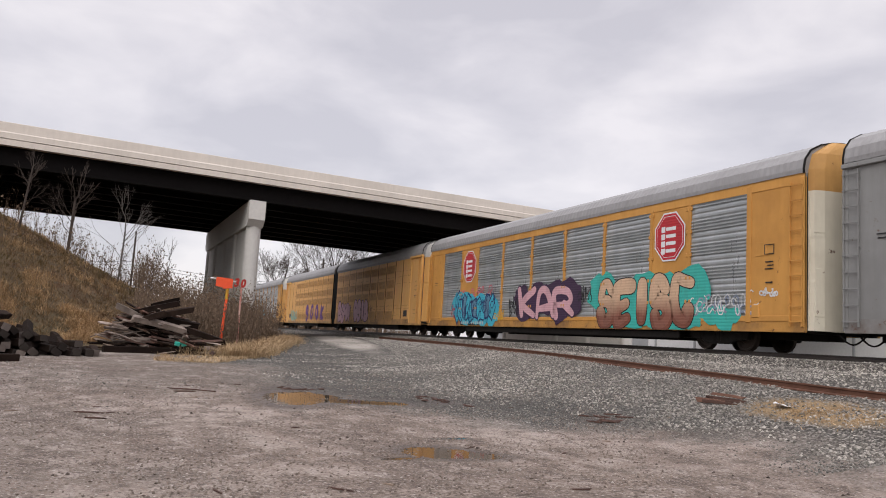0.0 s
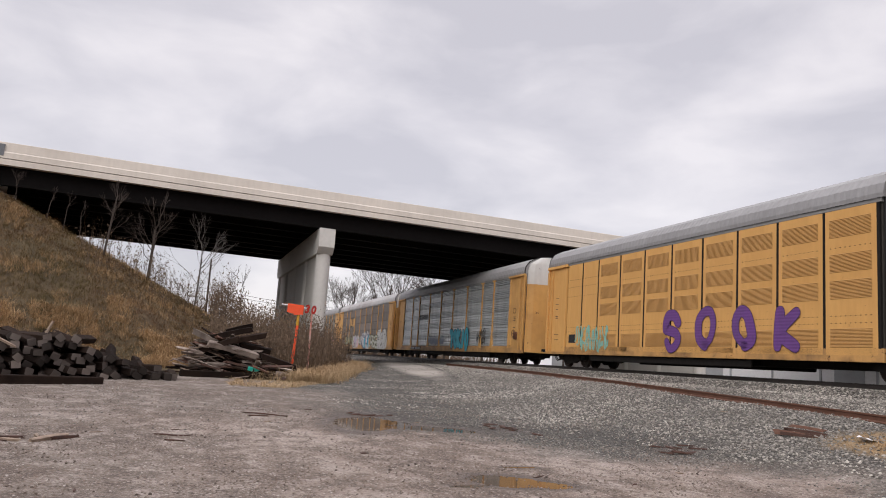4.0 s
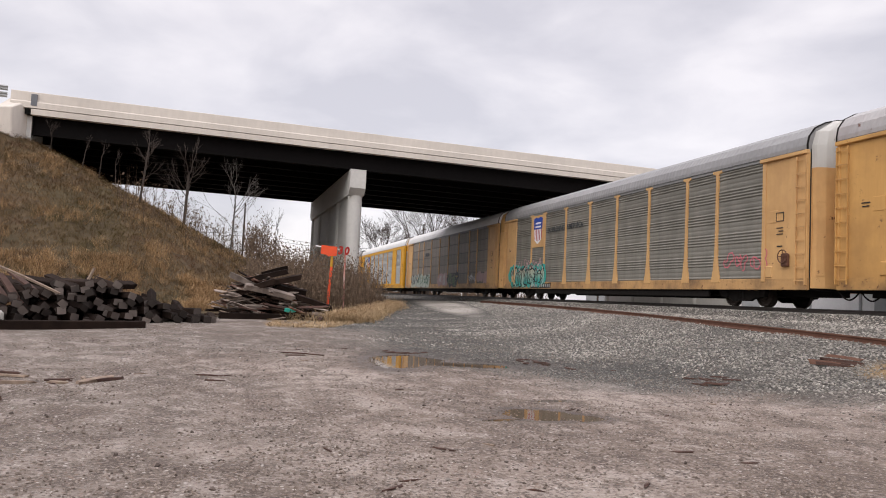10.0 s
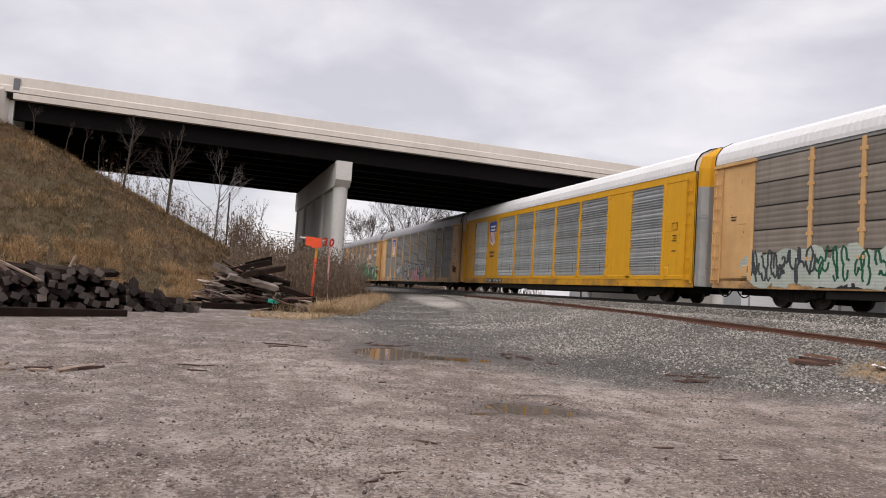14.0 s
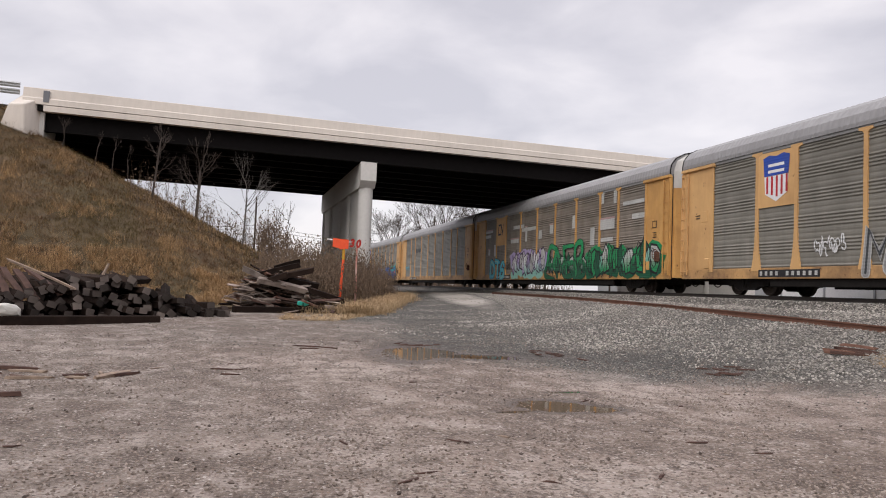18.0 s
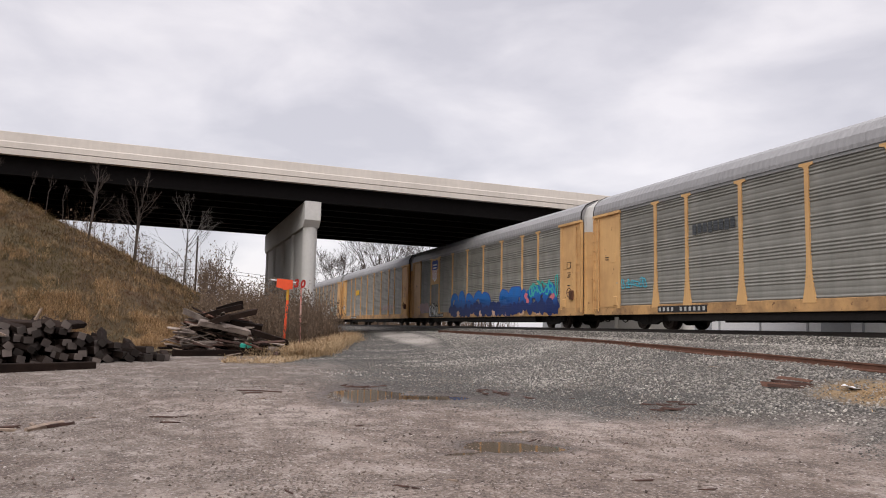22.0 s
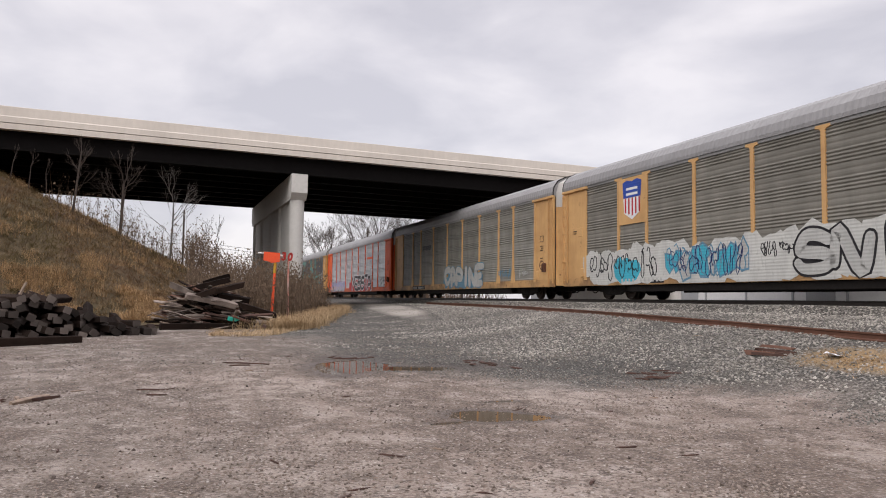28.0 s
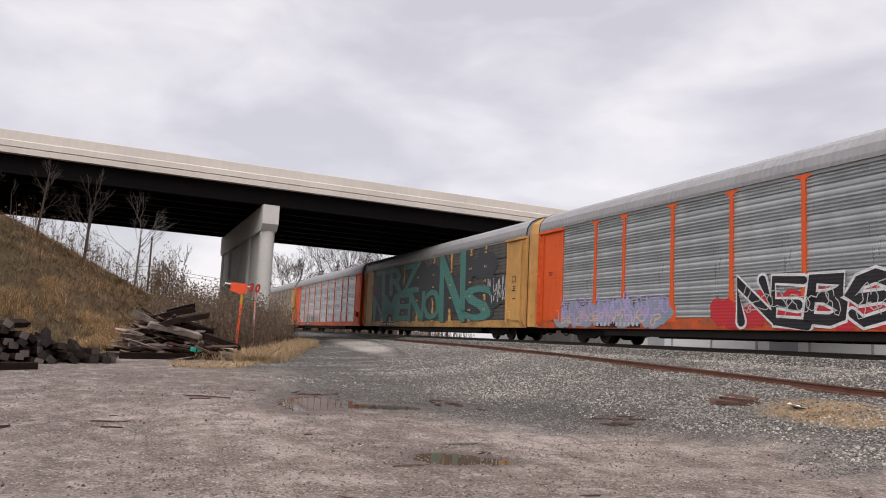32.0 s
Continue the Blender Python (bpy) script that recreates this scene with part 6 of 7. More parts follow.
def make_board_pile():
    rnd = random.Random(8)
    for k in range(230):
        f = k / 229
        l = rnd.uniform(0.6, 2.3) * (1 - 0.25 * f)
        xl, xr = -0.85 + 0.75 * f, 3.6 - 1.9 * f
        x = min(max(rnd.uniform(xl, xr), xl + l / 2), xr - l / 2 + 0.2)
        y = 27.55 + 0.75 * f + rnd.uniform(-0.45, 0.7) * (1 - 0.45 * f)
        z = ground_z(x, y) + 0.07 + 1.22 * f * (1 - 0.35 * smoothstep((x - 1.0) / 2.2))
        mat = GREY_WOOD if rnd.random() < 0.3 + 0.25 * f else (TIE_WOOD if rnd.random() < 0.45 else BARK_SCRAP if rnd.random() < 0.7 else ROT_RED)
        # the boards slide down towards the low end, some turned across
        yaw = rnd.gauss(-88, 15) if rnd.random() < 0.75 else rnd.gauss(-40, 25)
        board("broken_board", l, rnd.uniform(0.05, 0.17), rnd.uniform(0.02, 0.07), pose(x, y, z, rnd.gauss(-9, 10), rnd.gauss(0, 26), yaw), mat, "weathered split board lying in a loose heap", seed=k, ragged=0.75)
    for k in range(26):
        # splintered ends that stick out of the high side
        x, y = rnd.uniform(-0.7, 0.5), rnd.uniform(27.2, 27.9)
        z = ground_z(x, y) + rnd.uniform(0.15, 1.15) * min(1, 0.55 + (x + 0.7) * 0.5)
        board("broken_board", rnd.uniform(0.5, 1.1), rnd.uniform(0.05, 0.13), 0.03, pose(x, y, z, rnd.gauss(-14, 14), rnd.gauss(0, 30), rnd.gauss(-85, 20)), SPLINTER if k % 3 == 0 else GREY_WOOD, "pale splintered board in the heap", seed=260 + k, ragged=0.9)
    for k, (x, y, z, l, rx, ry, rz) in enumerate(((0.55, 27.4, 1.42, 1.25, 22, 8, -98), (0.85, 27.8, 1.80, 1.5, 16, 0, -82), (1.35, 27.7, 1.66, 1.5, 15, 10, -78), (1.15, 28.1, 2.00, 0.9, 18, 0, -85), (1.75, 27.9, 1.38, 1.1, -8, 20, -76), (0.1, 27.6, 1.62, 1.0, -24, 5, -92), (2.6, 27.8, 0.95, 1.4, -16, 12, -80), (1.0, 27.45, 1.28, 1.7, -12, 24, -86))):
        board("broken_beam", l, 0.22, 0.18, pose(x, y, z, rx, ry, rz), GREY_WOOD if k in (5, 7) else TIE_WOOD, "dark split beam on top of the board heap", seed=200 + k, ragged=0.25)
    for k in range(16):
        x, y = rnd.uniform(-0.8, 0.8), rnd.uniform(27.2, 28.3)
        board("broken_board", rnd.uniform(0.5, 1.2), 0.14, 0.05, pose(x, y, ground_z(x, y) + 0.05 + 0.2 * rnd.random(), 0, rnd.gauss(0, 8), rnd.uniform(0, 180)), TIE_WOOD, "dark rotten board at the foot of the heap", seed=300 + k)


def make_beams():
    for a, b, label in (((-6.6, 18.75), (-2.35, 21.4), "long dark timber lying before the tie heap"), ((-10.6, 16.3), (-6.8, 18.6), "long dark timber lying before the tie heap"), ((-0.6, 26.5), (3.5, 27.7), "dark timber lying before the board heap")):
        mx, my = (a[0] + b[0]) / 2, (a[1] + b[1]) / 2
        l = math.hypot(b[0] - a[0], b[1] - a[1])
        z = (ground_z(*a) + ground_z(*b)) / 2
        bm = box(-0.12, 0.12, -l / 2, l / 2, -0.03, 0.2, 0.02)
        ob = part("timber_beam", bm, TIE_WOOD)
        ob.matrix_basis = pose(mx, my, z, 0, 0, math.degrees(math.atan2(-(b[0] - a[0]), b[1] - a[1])))
        tagged(ob, label, "timber beam", "timber beams")


def make_sign():
    x, y = 3.4, 30.0
    z = ground_z(x, y)
    root = thing("speed_sign", pose(x, y, 0), "orange railway speed board with cut-out digits on a post", "speed sign")
    bm = bmesh.new()
    add_tube(bm, (-0.12, 0, z - 0.2), (0.0, 0, 2.55), 0.055, 0.05, 10)
    part("post", bm, ORANGE, root)
    bm = bmesh.new()
    add_tube(bm, (-0.015, 0, 2.35), (0.0, 0, 2.95), 0.057, 0.054, 10)
    part("post_head", bm, SIGN_YELLOW, root, "yellow upper post")
    bm = bmesh.new()
    add_tube(bm, (-0.66, 0.05, 3.12), (0.38, 0.05, 3.02), 0.03, 0.03, 10)
    part("rod", bm, WHITE, root, "white rod")
    part("board", prism([(-0.46, 2.83), (-0.2, 2.79), (-0.18, 2.74), (0.16, 2.78), (0.17, 3.13), (-0.44, 3.17)], -0.07, -0.02), ORANGE, root)
    for ch, ox in (("3", 0.27), ("0", 0.50)):
        co, faces = glyph(ch, 0.05)
        c0, c1 = co.min(0), co.max(0)
        s = 0.34 / (c1[1] - c0[1])
        bm = bmesh.new()
        vs = [bm.verts.new(((px - c0[0]) * s * 0.85 + ox - 0.06 + (pz - c0[1]) * s * 0.12, -0.06, (pz - c0[1]) * s + 2.85 - 0.05 * ox)) for px, pz, _ in co]
        for f in faces:
            bm.faces.new([vs[i] for i in f])
        r = bmesh.ops.extrude_face_region(bm, geom=list(bm.faces))
        bmesh.ops.translate(bm, vec=(0, 0.03, 0), verts=[v for v in r["geom"] if isinstance(v, bmesh.types.BMVert)])
        bmesh.ops.recalc_face_normals(bm, faces=bm.faces)
        part("digit", bm, DIGIT_RED, root, "dark red digit")
    bm = bmesh.new()
    add_tube(bm, (0.52, 0.0, ground_z(x + 0.5, y) - 0.2), (0.5, 0.0, 2.86), 0.035, 0.035, 8)
    part("back_post", bm, SIGN_PALE, root, "pale second post")


def lump(name, size, m, mat, label, category, seed, group="", squash=0.6):
    rnd = random.Random(seed)
    bm = bmesh.new()
    bmesh.ops.create_icosphere(bm, subdivisions=2, radius=1)
    for v in bm.verts:
        q = 1 + 0.28 * noise.noise(v.co * 1.7 + Vector((seed, 0, 0)))
        v.co = Vector((v.co.x * size[0] * q, v.co.y * size[1] * q, v.co.z * size[2] * q))
    ob = new(name, mesh_of(name, bm, mat))
    ob.matrix_basis = m
    return tagged(ob, label, category, group)


def make_scraps():
    rnd = random.Random(21)
    for k, (x, y, a) in enumerate(((1.62, 27.0, 10), (1.83, 27.05, -15))):
        ob = part("plastic_scrap", box(-0.09, 0.09, -0.05, 0.05, -0.07, 0.07, 0.02), TEAL_PLASTIC)
        ob.matrix_basis = pose(x, y, ground_z(x, y) + 0.34, 5, a, a)
        tagged(ob, "bright teal plastic scrap caught in the board heap", "scrap", "teal scraps")
    z = ground_z(-5.5, 19.5)
    lump("sack", (0.38, 0.2, 0.16), pose(-5.48, 19.5, z + 0.34, 0, 8, 30), PALE_SACK, "dirty white sack lying on the dark timber", "sack", 3)
    # splintered wood on the dirt
    for k, (x, y, l, w, t, rz, mat) in enumerate(((-1.82, 11.35, 0.72, 0.09, 0.05, -28, SPLINTER), (-1.66, 11.5, 0.5, 0.07, 0.04, -34, BARK_SCRAP), (-2.28, 11.4, 0.3, 0.05, 0.03, -80, BARK_SCRAP), (-2.2, 11.15, 0.25, 0.06, 0.03, 70, SPLINTER),
                                                 (-2.75, 11.1, 0.48, 0.07, 0.04, -80, SPLINTER), (-3.15, 11.9, 0.55, 0.09, 0.05, 82, BARK_SCRAP), (-3.0, 11.75, 0.5, 0.06, 0.03, 70, SPLINTER), (-3.5, 11.6, 0.5, 0.06, 0.04, 85, BARK_SCRAP), (-2.9, 11.25, 0.35, 0.04, 0.03, 60, BARK_SCRAP),
                                                 (-2.65, 9.5, 0.3, 0.07, 0.05, -86, BARK_SCRAP), (-2.0, 11.6, 0.2, 0.04, 0.03, 20, SPLINTER), (1.25, 15.5, 0.8, 0.06, 0.02, 78, BARK_SCRAP), (1.1, 15.15, 0.3, 0.05, 0.02, 85, BARK_SCRAP), (-0.36, 12.3, 0.32, 0.04, 0.02, 85, BARK_SCRAP), (-0.26, 11.68, 0.2, 0.04, 0.02, 88, BARK_SCRAP))):
        board("wood_scrap", l, w, t, pose(x, y, ground_z(x, y) + t * 0.45, rnd.gauss(0, 2), rnd.gauss(0, 5), rz), mat, "splintered wood scrap lying on the dirt", "wood scraps", 0.8, 400 + k)
    # rotten boards on the gravel, split along the grain
    for k, (x, y, l, w, rz, lift) in enumerate(((10.43, 11.68, 0.78, 0.11, 27, 0.03), (10.55, 11.62, 0.72, 0.10, 24, 0.05), (10.64, 11.7, 0.62, 0.12, 22, 0.09), (10.38, 11.5, 0.72, 0.05, 30, 0.02), (10.32, 11.8, 0.42, 0.05, 38, 0.02), (10.5, 11.45, 0.45, 0.05, 20, 0.02))):
        board("rotten_board", l, w, 0.05, pose(x, y, ground_z(x, y) + lift, 3, 4, rz), (ROT_RED, BARK_SCRAP)[k % 2], "rotten red-brown board lying on the gravel", "rotten boards", 0.9, 500 + k)
    # bark and splinters trodden into the wet mud
    for k in range(30):
        cx, cy, sx, sy, turn = ((8.15, 12.1, 0.28, 0.2, 40), (6.05, 14.85, 0.2, 0.42, 25), (8.15, 12.1, 0.28, 0.2, 40), (6.05, 14.85, 0.2, 0.42, 25), (3.85, 17.1, 0.3, 0.12, 70))[k % 5]
        x, y = cx + rnd.gauss(0, sx), cy + rnd.gauss(0, sy)
        board("bark_scrap", rnd.uniform(0.10, 0.42), rnd.uniform(0.03, 0.09), 0.025, pose(x, y, ground_z(x, y) + 0.008, rnd.gauss(0, 5), rnd.gauss(0, 9), turn + rnd.gauss(0, 30)), BARK_SCRAP, "wet dark bark scrap trodden into the mud", "bark scraps", 0.9, 520 + k)
    # twigs and chips over the dirt
    for k in range(30):
        y = 5.2 + 12 * rnd.random() ** 1.2
        x = rnd.uniform(-0.22 * y - 0.8, 0.8 * y)
        board("wood_chip", rnd.uniform(0.05, 0.18), rnd.uniform(0.012, 0.035), 0.012, pose(x, y, ground_z(x, y) + 0.008, rnd.gauss(0, 4), rnd.gauss(0, 8), rnd.gauss(90, 40)), BARK_SCRAP if k % 4 else SPLINTER, "small dark wood chip lying on the dirt", "wood chips", 0.9, 600 + k)
    x, y = 10.68, 10.4
    bm = bmesh.new()
    bmesh.ops.create_grid(bm, x_segments=5, y_segments=4, size=0.14)
    for v in bm.verts:
        v.co.z = 0.05 * noise.noise(v.co * 9) + 0.03
    ob = part("paper_scrap", bm, WHITE)
    ob.matrix_basis = pose(x, y, ground_z(x, y) + 0.02, 10, 5, 30)
    tagged(ob, "crumpled white paper scrap lying on the gravel", "paper scrap")


make_tie_pile()
make_board_pile()
make_beams()
make_sign()
make_scraps()

# ---- plants ----
def island_material(name, a, b, c, rough=0.9, patches=None):
    """Colour that differs from blade to blade or stone to stone."""
    m, nt, bs = nodes_of(name)
    g = nt.nodes.new("ShaderNodeNewGeometry")
    r = nt.nodes.new("ShaderNodeValToRGB")
    e = r.color_ramp.elements
    e[0].color, e[1].color = (*a, 1), (*c, 1)
    e.new(0.55).color = (*b, 1)
    link(nt, g.outputs["Random Per Island"], r.inputs[0])
    n = noise_node(nt, 0.5, 3)
    col = mix_node(nt, ramp_node(nt, n.outputs["Fac"], 0.35, 0.7, 0, 0.65), r.outputs[0], tuple(v * 0.55 for v in b))
    if patches:
        for scale, tone, lo in ((0.24, patches[0], 0.47), (0.6, patches[1], 0.53)):
            q = noise_node(nt, scale, 4, 0.6)
            col = mix_node(nt, ramp_node(nt, q.outputs["Fac"], lo, lo + 0.12, 0, 0.8), col, tone)
    link(nt, col, bs.inputs["Base Color"])
    bs.inputs["Roughness"].default_value = rough
    bs.inputs["Specular IOR Level"].default_value = 0.15
    return m


STRAW = island_material("dry_straw", (0.60, 0.42, 0.23), (0.42, 0.27, 0.14), (0.22, 0.145, 0.08))
MATTED = island_material("matted_winter_grass", (0.40, 0.275, 0.145), (0.22, 0.145, 0.077), (0.09, 0.067, 0.038), patches=((0.125, 0.10, 0.046), (0.15, 0.087, 0.054)))
PALE_STRAW = island_material("pale_straw", (0.66, 0.50, 0.31), (0.46, 0.325, 0.185), (0.26, 0.175, 0.10))
STEMS = island_material("dead_weed_stems", (0.21, 0.15, 0.10), (0.125, 0.087, 0.06), (0.06, 0.043, 0.031))


def stuff_mesh(name, verts, faces, mat, label, category):
    me = bpy.data.meshes.new(name)
    me.from_pydata(verts, [], faces)
    me.materials.append(mat)
    return tagged(new(name, me), label, category, kind="stuff")


def grass(name, spots, height, width, blades, mat, label, seed, lean=0.6):
    rnd = random.Random(seed)
    verts, faces = [], []
    for x, y in spots:
        z = ground_z(x, y) - 0.02
        for _ in range(blades):
            a, h = rnd.uniform(0, math.tau), height * rnd.uniform(0.45, 1.15)
            bx, by = x + rnd.gauss(0, 0.07), y + rnd.gauss(0, 0.07)
            l = lean * h * rnd.random()
            dx, dy = math.cos(a) * l, math.sin(a) * l
            w = width * rnd.uniform(0.6, 1.2)
            px, py = math.cos(a + 1.57) * w, math.sin(a + 1.57) * w
            i = len(verts)
            verts += [(bx - px, by - py, z), (bx + px, by + py, z), (bx + dx * 0.4 + px * 0.7, by + dy * 0.4 + py * 0.7, z + h * 0.62), (bx + dx * 0.4 - px * 0.7, by + dy * 0.4 - py * 0.7, z + h * 0.62), (bx + dx, by + dy, z + h * (1 - 0.35 * lean * rnd.random()))]
            faces += [(i, i + 1, i + 2, i + 3), (i + 3, i + 2, i + 4)]
    return stuff_mesh(name, verts, faces, mat, label, "grass")


def make_grass():
    rnd = random.Random(31)
    bank, foot, edge = [], [], []
    while len(bank) < 30000:
        x, y = rnd.uniform(-26, 3.5), rnd.uniform(23.5, 47)
        if hill(x, y) > lot(x, y) + 0.05 and not (x > -10 and y > 44.5 and rnd.random() < 0.7):
            bank.append((x, y))
    while len(foot) < 4200:
        x, y = rnd.uniform(-12, 3.0), rnd.uniform(24.5, 33)
        d = hill(x, y) - lot(x, y)
        if -0.35 < d < 1.9 and rnd.random() < 1.1 - 0.3 * max(d, 0) and noise.noise(Vector((x * 0.5, y * 0.5, 2))) + 0.5 * noise.noise(Vector((x * 1.7, y * 1.7, 8))) > -0.05:
            foot.append((x, y))
    while len(edge) < 1900:
        y = rnd.uniform(26.5, 43)
        x = 3.75 + 0.29 * (y - 27.5) + rnd.gauss(0, 0.38) if rnd.random() < 0.8 else rnd.uniform(1.5, 4.2)
        if y < 28.6 and x < 0.5:
            continue
        edge.append((x, min(y, 28.2 + rnd.random()) if x < 3.9 and rnd.random() < 0.6 else y))
    grass("bank_grass", bank, 0.25, 0.007, 6, MATTED, "short matted brown winter grass on the bank", 32, 2.9)
    tuft = []
    while len(tuft) < 1700:
        x, y = rnd.uniform(-14, 2), rnd.uniform(25, 43)
        if hill(x, y) > lot(x, y) + 0.1 and noise.noise(Vector((x * 0.7, y * 0.7, 44))) > 0.18:
            tuft.append((x, y))
    grass("grass_tufts", tuft, 0.42, 0.006, 9, STRAW, "loose tufts of taller dry grass on the bank", 36, 1.8)
    grass("tall_grass", foot, 0.42, 0.006, 10, STRAW, "tall dry straw-coloured grass at the bank's foot", 33, 1.6)
    grass("verge_grass", edge, 0.52, 0.006, 15, PALE_STRAW, "pale dead grass along the track's edge", 34, 2.0)
    front = [(x, float(np.interp(x, (0.8, 2.5, 4.5, 5.2), (23.6, 23.6, 27.6, 29.5))) + 2.6 * rnd.random() ** 1.5) for x in [rnd.uniform(0.9, 5.2) for _ in range(380)]]
    grass("low_straw", front, 0.16, 0.007, 8, PALE_STRAW, "short pale straw before the board heap", 37, 2.6)
    patch = [(10.7 + rnd.gauss(0, 0.33), 9.7 + rnd.gauss(0, 0.75)) for _ in range(520)]
    grass("gravel_straw", patch, 0.05, 0.006, 6, STRAW, "flattened straw scattered on the gravel", 35, 2.5)


def make_weeds():
    rnd = random.Random(41)
    verts, faces = [], []

    def tri_tube(a, b, r0, r1):
        i = len(verts)
        for p, r in ((a, r0), (b, r1)):
            for k in range(3):
                verts.append((p[0] + r * math.cos(k * 2.094), p[1] + r * math.sin(k * 2.094), p[2]))
        faces.extend([(i, i + 1, i + 4, i + 3), (i + 1, i + 2, i + 5, i + 4), (i + 2, i, i + 3, i + 5)])
    spots = []
    while len(spots) < 2100:
        x, y = rnd.uniform(0.2, 7.8), rnd.uniform(28.8, 43.5)
        if x > 3.7 + 0.29 * (y - 28) + 0.6 * noise.noise(Vector((x, y * 0.7, 3))):
            continue
        if (y < 30 and x < 2.6 and rnd.random() < 0.8) or hill(x, y) > lot(x, y) + 2.4:
            continue
        spots.append((x, y, 1.0))
    for _ in range(330):
        spots.append((rnd.uniform(-7.5, 6), rnd.uniform(46, 72), 1.25))
    for _ in range(150):
        spots.append((rnd.uniform(-6, 1.5), rnd.uniform(36, 43.5), 0.8))
    while len(spots) < 4000:
        x, y = rnd.uniform(-13, -3.6), rnd.uniform(24.4, 27.6)
        if noise.noise(Vector((x * 0.5, y * 0.5, 15))) > -0.1:
            spots.append((x, y, 0.42))
    for x, y, s in spots:
        z = ground_z(x, y) - 0.05
        h = s * rnd.uniform(1.2, 2.9) * (0.75 + 0.5 * noise.noise(Vector((x * 0.6, y * 0.4, 5))))
        lx, ly = rnd.gauss(0, 0.10) * h, rnd.gauss(0, 0.08) * h
        pts = [(x, y, z), (x + lx * 0.4, y + ly * 0.4, z + h * 0.55), (x + lx, y + ly, z + h)]
        r = rnd.uniform(0.007, 0.012)
        tri_tube(pts[0], pts[1], r, r * 0.75)
        tri_tube(pts[1], pts[2], r * 0.75, r * 0.3)
        for _ in range(rnd.randint(2, 5)):
            f = rnd.uniform(0.4, 0.98)
            p = (x + lx * f, y + ly * f, z + h * f)
            a, l = rnd.uniform(0, 6.28), h * rnd.uniform(0.08, 0.2)
            q = (p[0] + math.cos(a) * l * 0.7, p[1] + math.sin(a) * l * 0.7, p[2] + l)
            tri_tube(p, q, r * 0.5, r * 0.2)
            for _ in range(rnd.randint(1, 3)):
                e = rnd.uniform(0.015, 0.036)
                c = (q[0] + rnd.gauss(0, 0.03), q[1] + rnd.gauss(0, 0.03), q[2] + rnd.gauss(0, 0.05))
                i = len(verts)
                verts.extend([(c[0] - e, c[1], c[2]), (c[0], c[1] - e, c[2] - e), (c[0] + e, c[1], c[2]), (c[0], c[1] + e * 0.5, c[2] + e * 1.6)])
                faces.extend([(i, i + 1, i + 3), (i + 1, i + 2, i + 3), (i, i + 2, i + 1)])
    stuff_mesh("weeds", verts, faces, STEMS, "tall dead weeds with seed heads", "weeds")


def branches(bm, p, d, length, r, depth, rnd, spread, sides=4, up=0.15, min_r=0.004):
    q = p + d * length
    mid = p + d * length * 0.5 + Vector((rnd.gauss(0, 1), rnd.gauss(0, 1), rnd.gauss(0, 0.5))) * length * 0.05
    add_tube(bm, p, mid, r, r * 0.86, sides, False)
    add_tube(bm, mid, q, r * 0.86, r * 0.7, sides, False)
    if depth == 0:
        return
    n = rnd.choice((2, 2, 3)) if depth > 1 else rnd.choice((2, 3))
    for k in range(n):
        a = rnd.uniform(0, math.tau)
        u = d.orthogonal().normalized()
        v = d.cross(u)
        s = radians(rnd.uniform(0.5, 1.2) * spread) * (0.45 if k == 0 else 1)
        nd = (d * math.cos(s) + (u * math.cos(a) + v * math.sin(a)) * math.sin(s) + Vector((0, 0, up))).normalized()
        start = q if k == 0 else p + d * length * rnd.uniform(0.55, 0.98)
        branches(bm, start, nd, length * rnd.uniform(0.62, 0.86), max(r * (0.7 if k == 0 else 0.5), min_r), depth - 1, rnd, spread, 3 if depth < 4 else sides, up, min_r)


def bare_tree(x, y, z, trunk, r, length, depth, seed, spread, label, lean=(0, 0), group="", mat=None, min_r=0.004, up=0.15, limbs=0):
    rnd = random.Random(seed)
    root = thing("bare_tree", pose(x, y, z), label, "tree", group)
    bm = bmesh.new()
    top = Vector((lean[0], lean[1], trunk))
    add_tube(bm, (0, 0, -0.3), top * 0.5 + Vector((0.02, 0, 0)), r, r * 0.85, 8, False)
    add_tube(bm, top * 0.5 + Vector((0.02, 0, 0)), top, r * 0.85, r * 0.72, 8, False)
    part("trunk", bm, mat or BARK, root, smooth=True)
    bm = bmesh.new()
    d = (top.normalized() + Vector((0, 0, 0.3))).normalized()
    for k in range(3 if depth > 4 else 2):
        a = rnd.uniform(0, 6.28)
        nd = (d + Vector((math.cos(a), math.sin(a), 0)) * math.tan(radians(spread)) * (0.3 if k == 0 else 0.8)).normalized()
        branches(bm, top * (1.0 if k == 0 else rnd.uniform(0.75, 0.98)), nd, length, r * (0.66 if k == 0 else 0.5), depth, rnd, spread, 4, up, min_r)
    for k in range(limbs):
        # side limbs up the stem, shorter towards the top
        f = 0.38 + 0.62 * k / limbs
        a = rnd.uniform(0, 6.28)
        nd = Vector((math.cos(a) * 0.8, math.sin(a) * 0.55, rnd.uniform(0.5, 1.3))).normalized()
        branches(bm, top * f, nd, length * (1.7 - 0.9 * f), r * 0.34, 3, rnd, spread, 3, up, min_r)
    part("crown", bm, mat or TWIG, root)
    return root


PALE_BARK = surface("pale_sapling_bark", (0.12, 0.108, 0.098), (0.06, 0.052, 0.047), rough=0.95, grain=10, stain=3, bump=0.3)


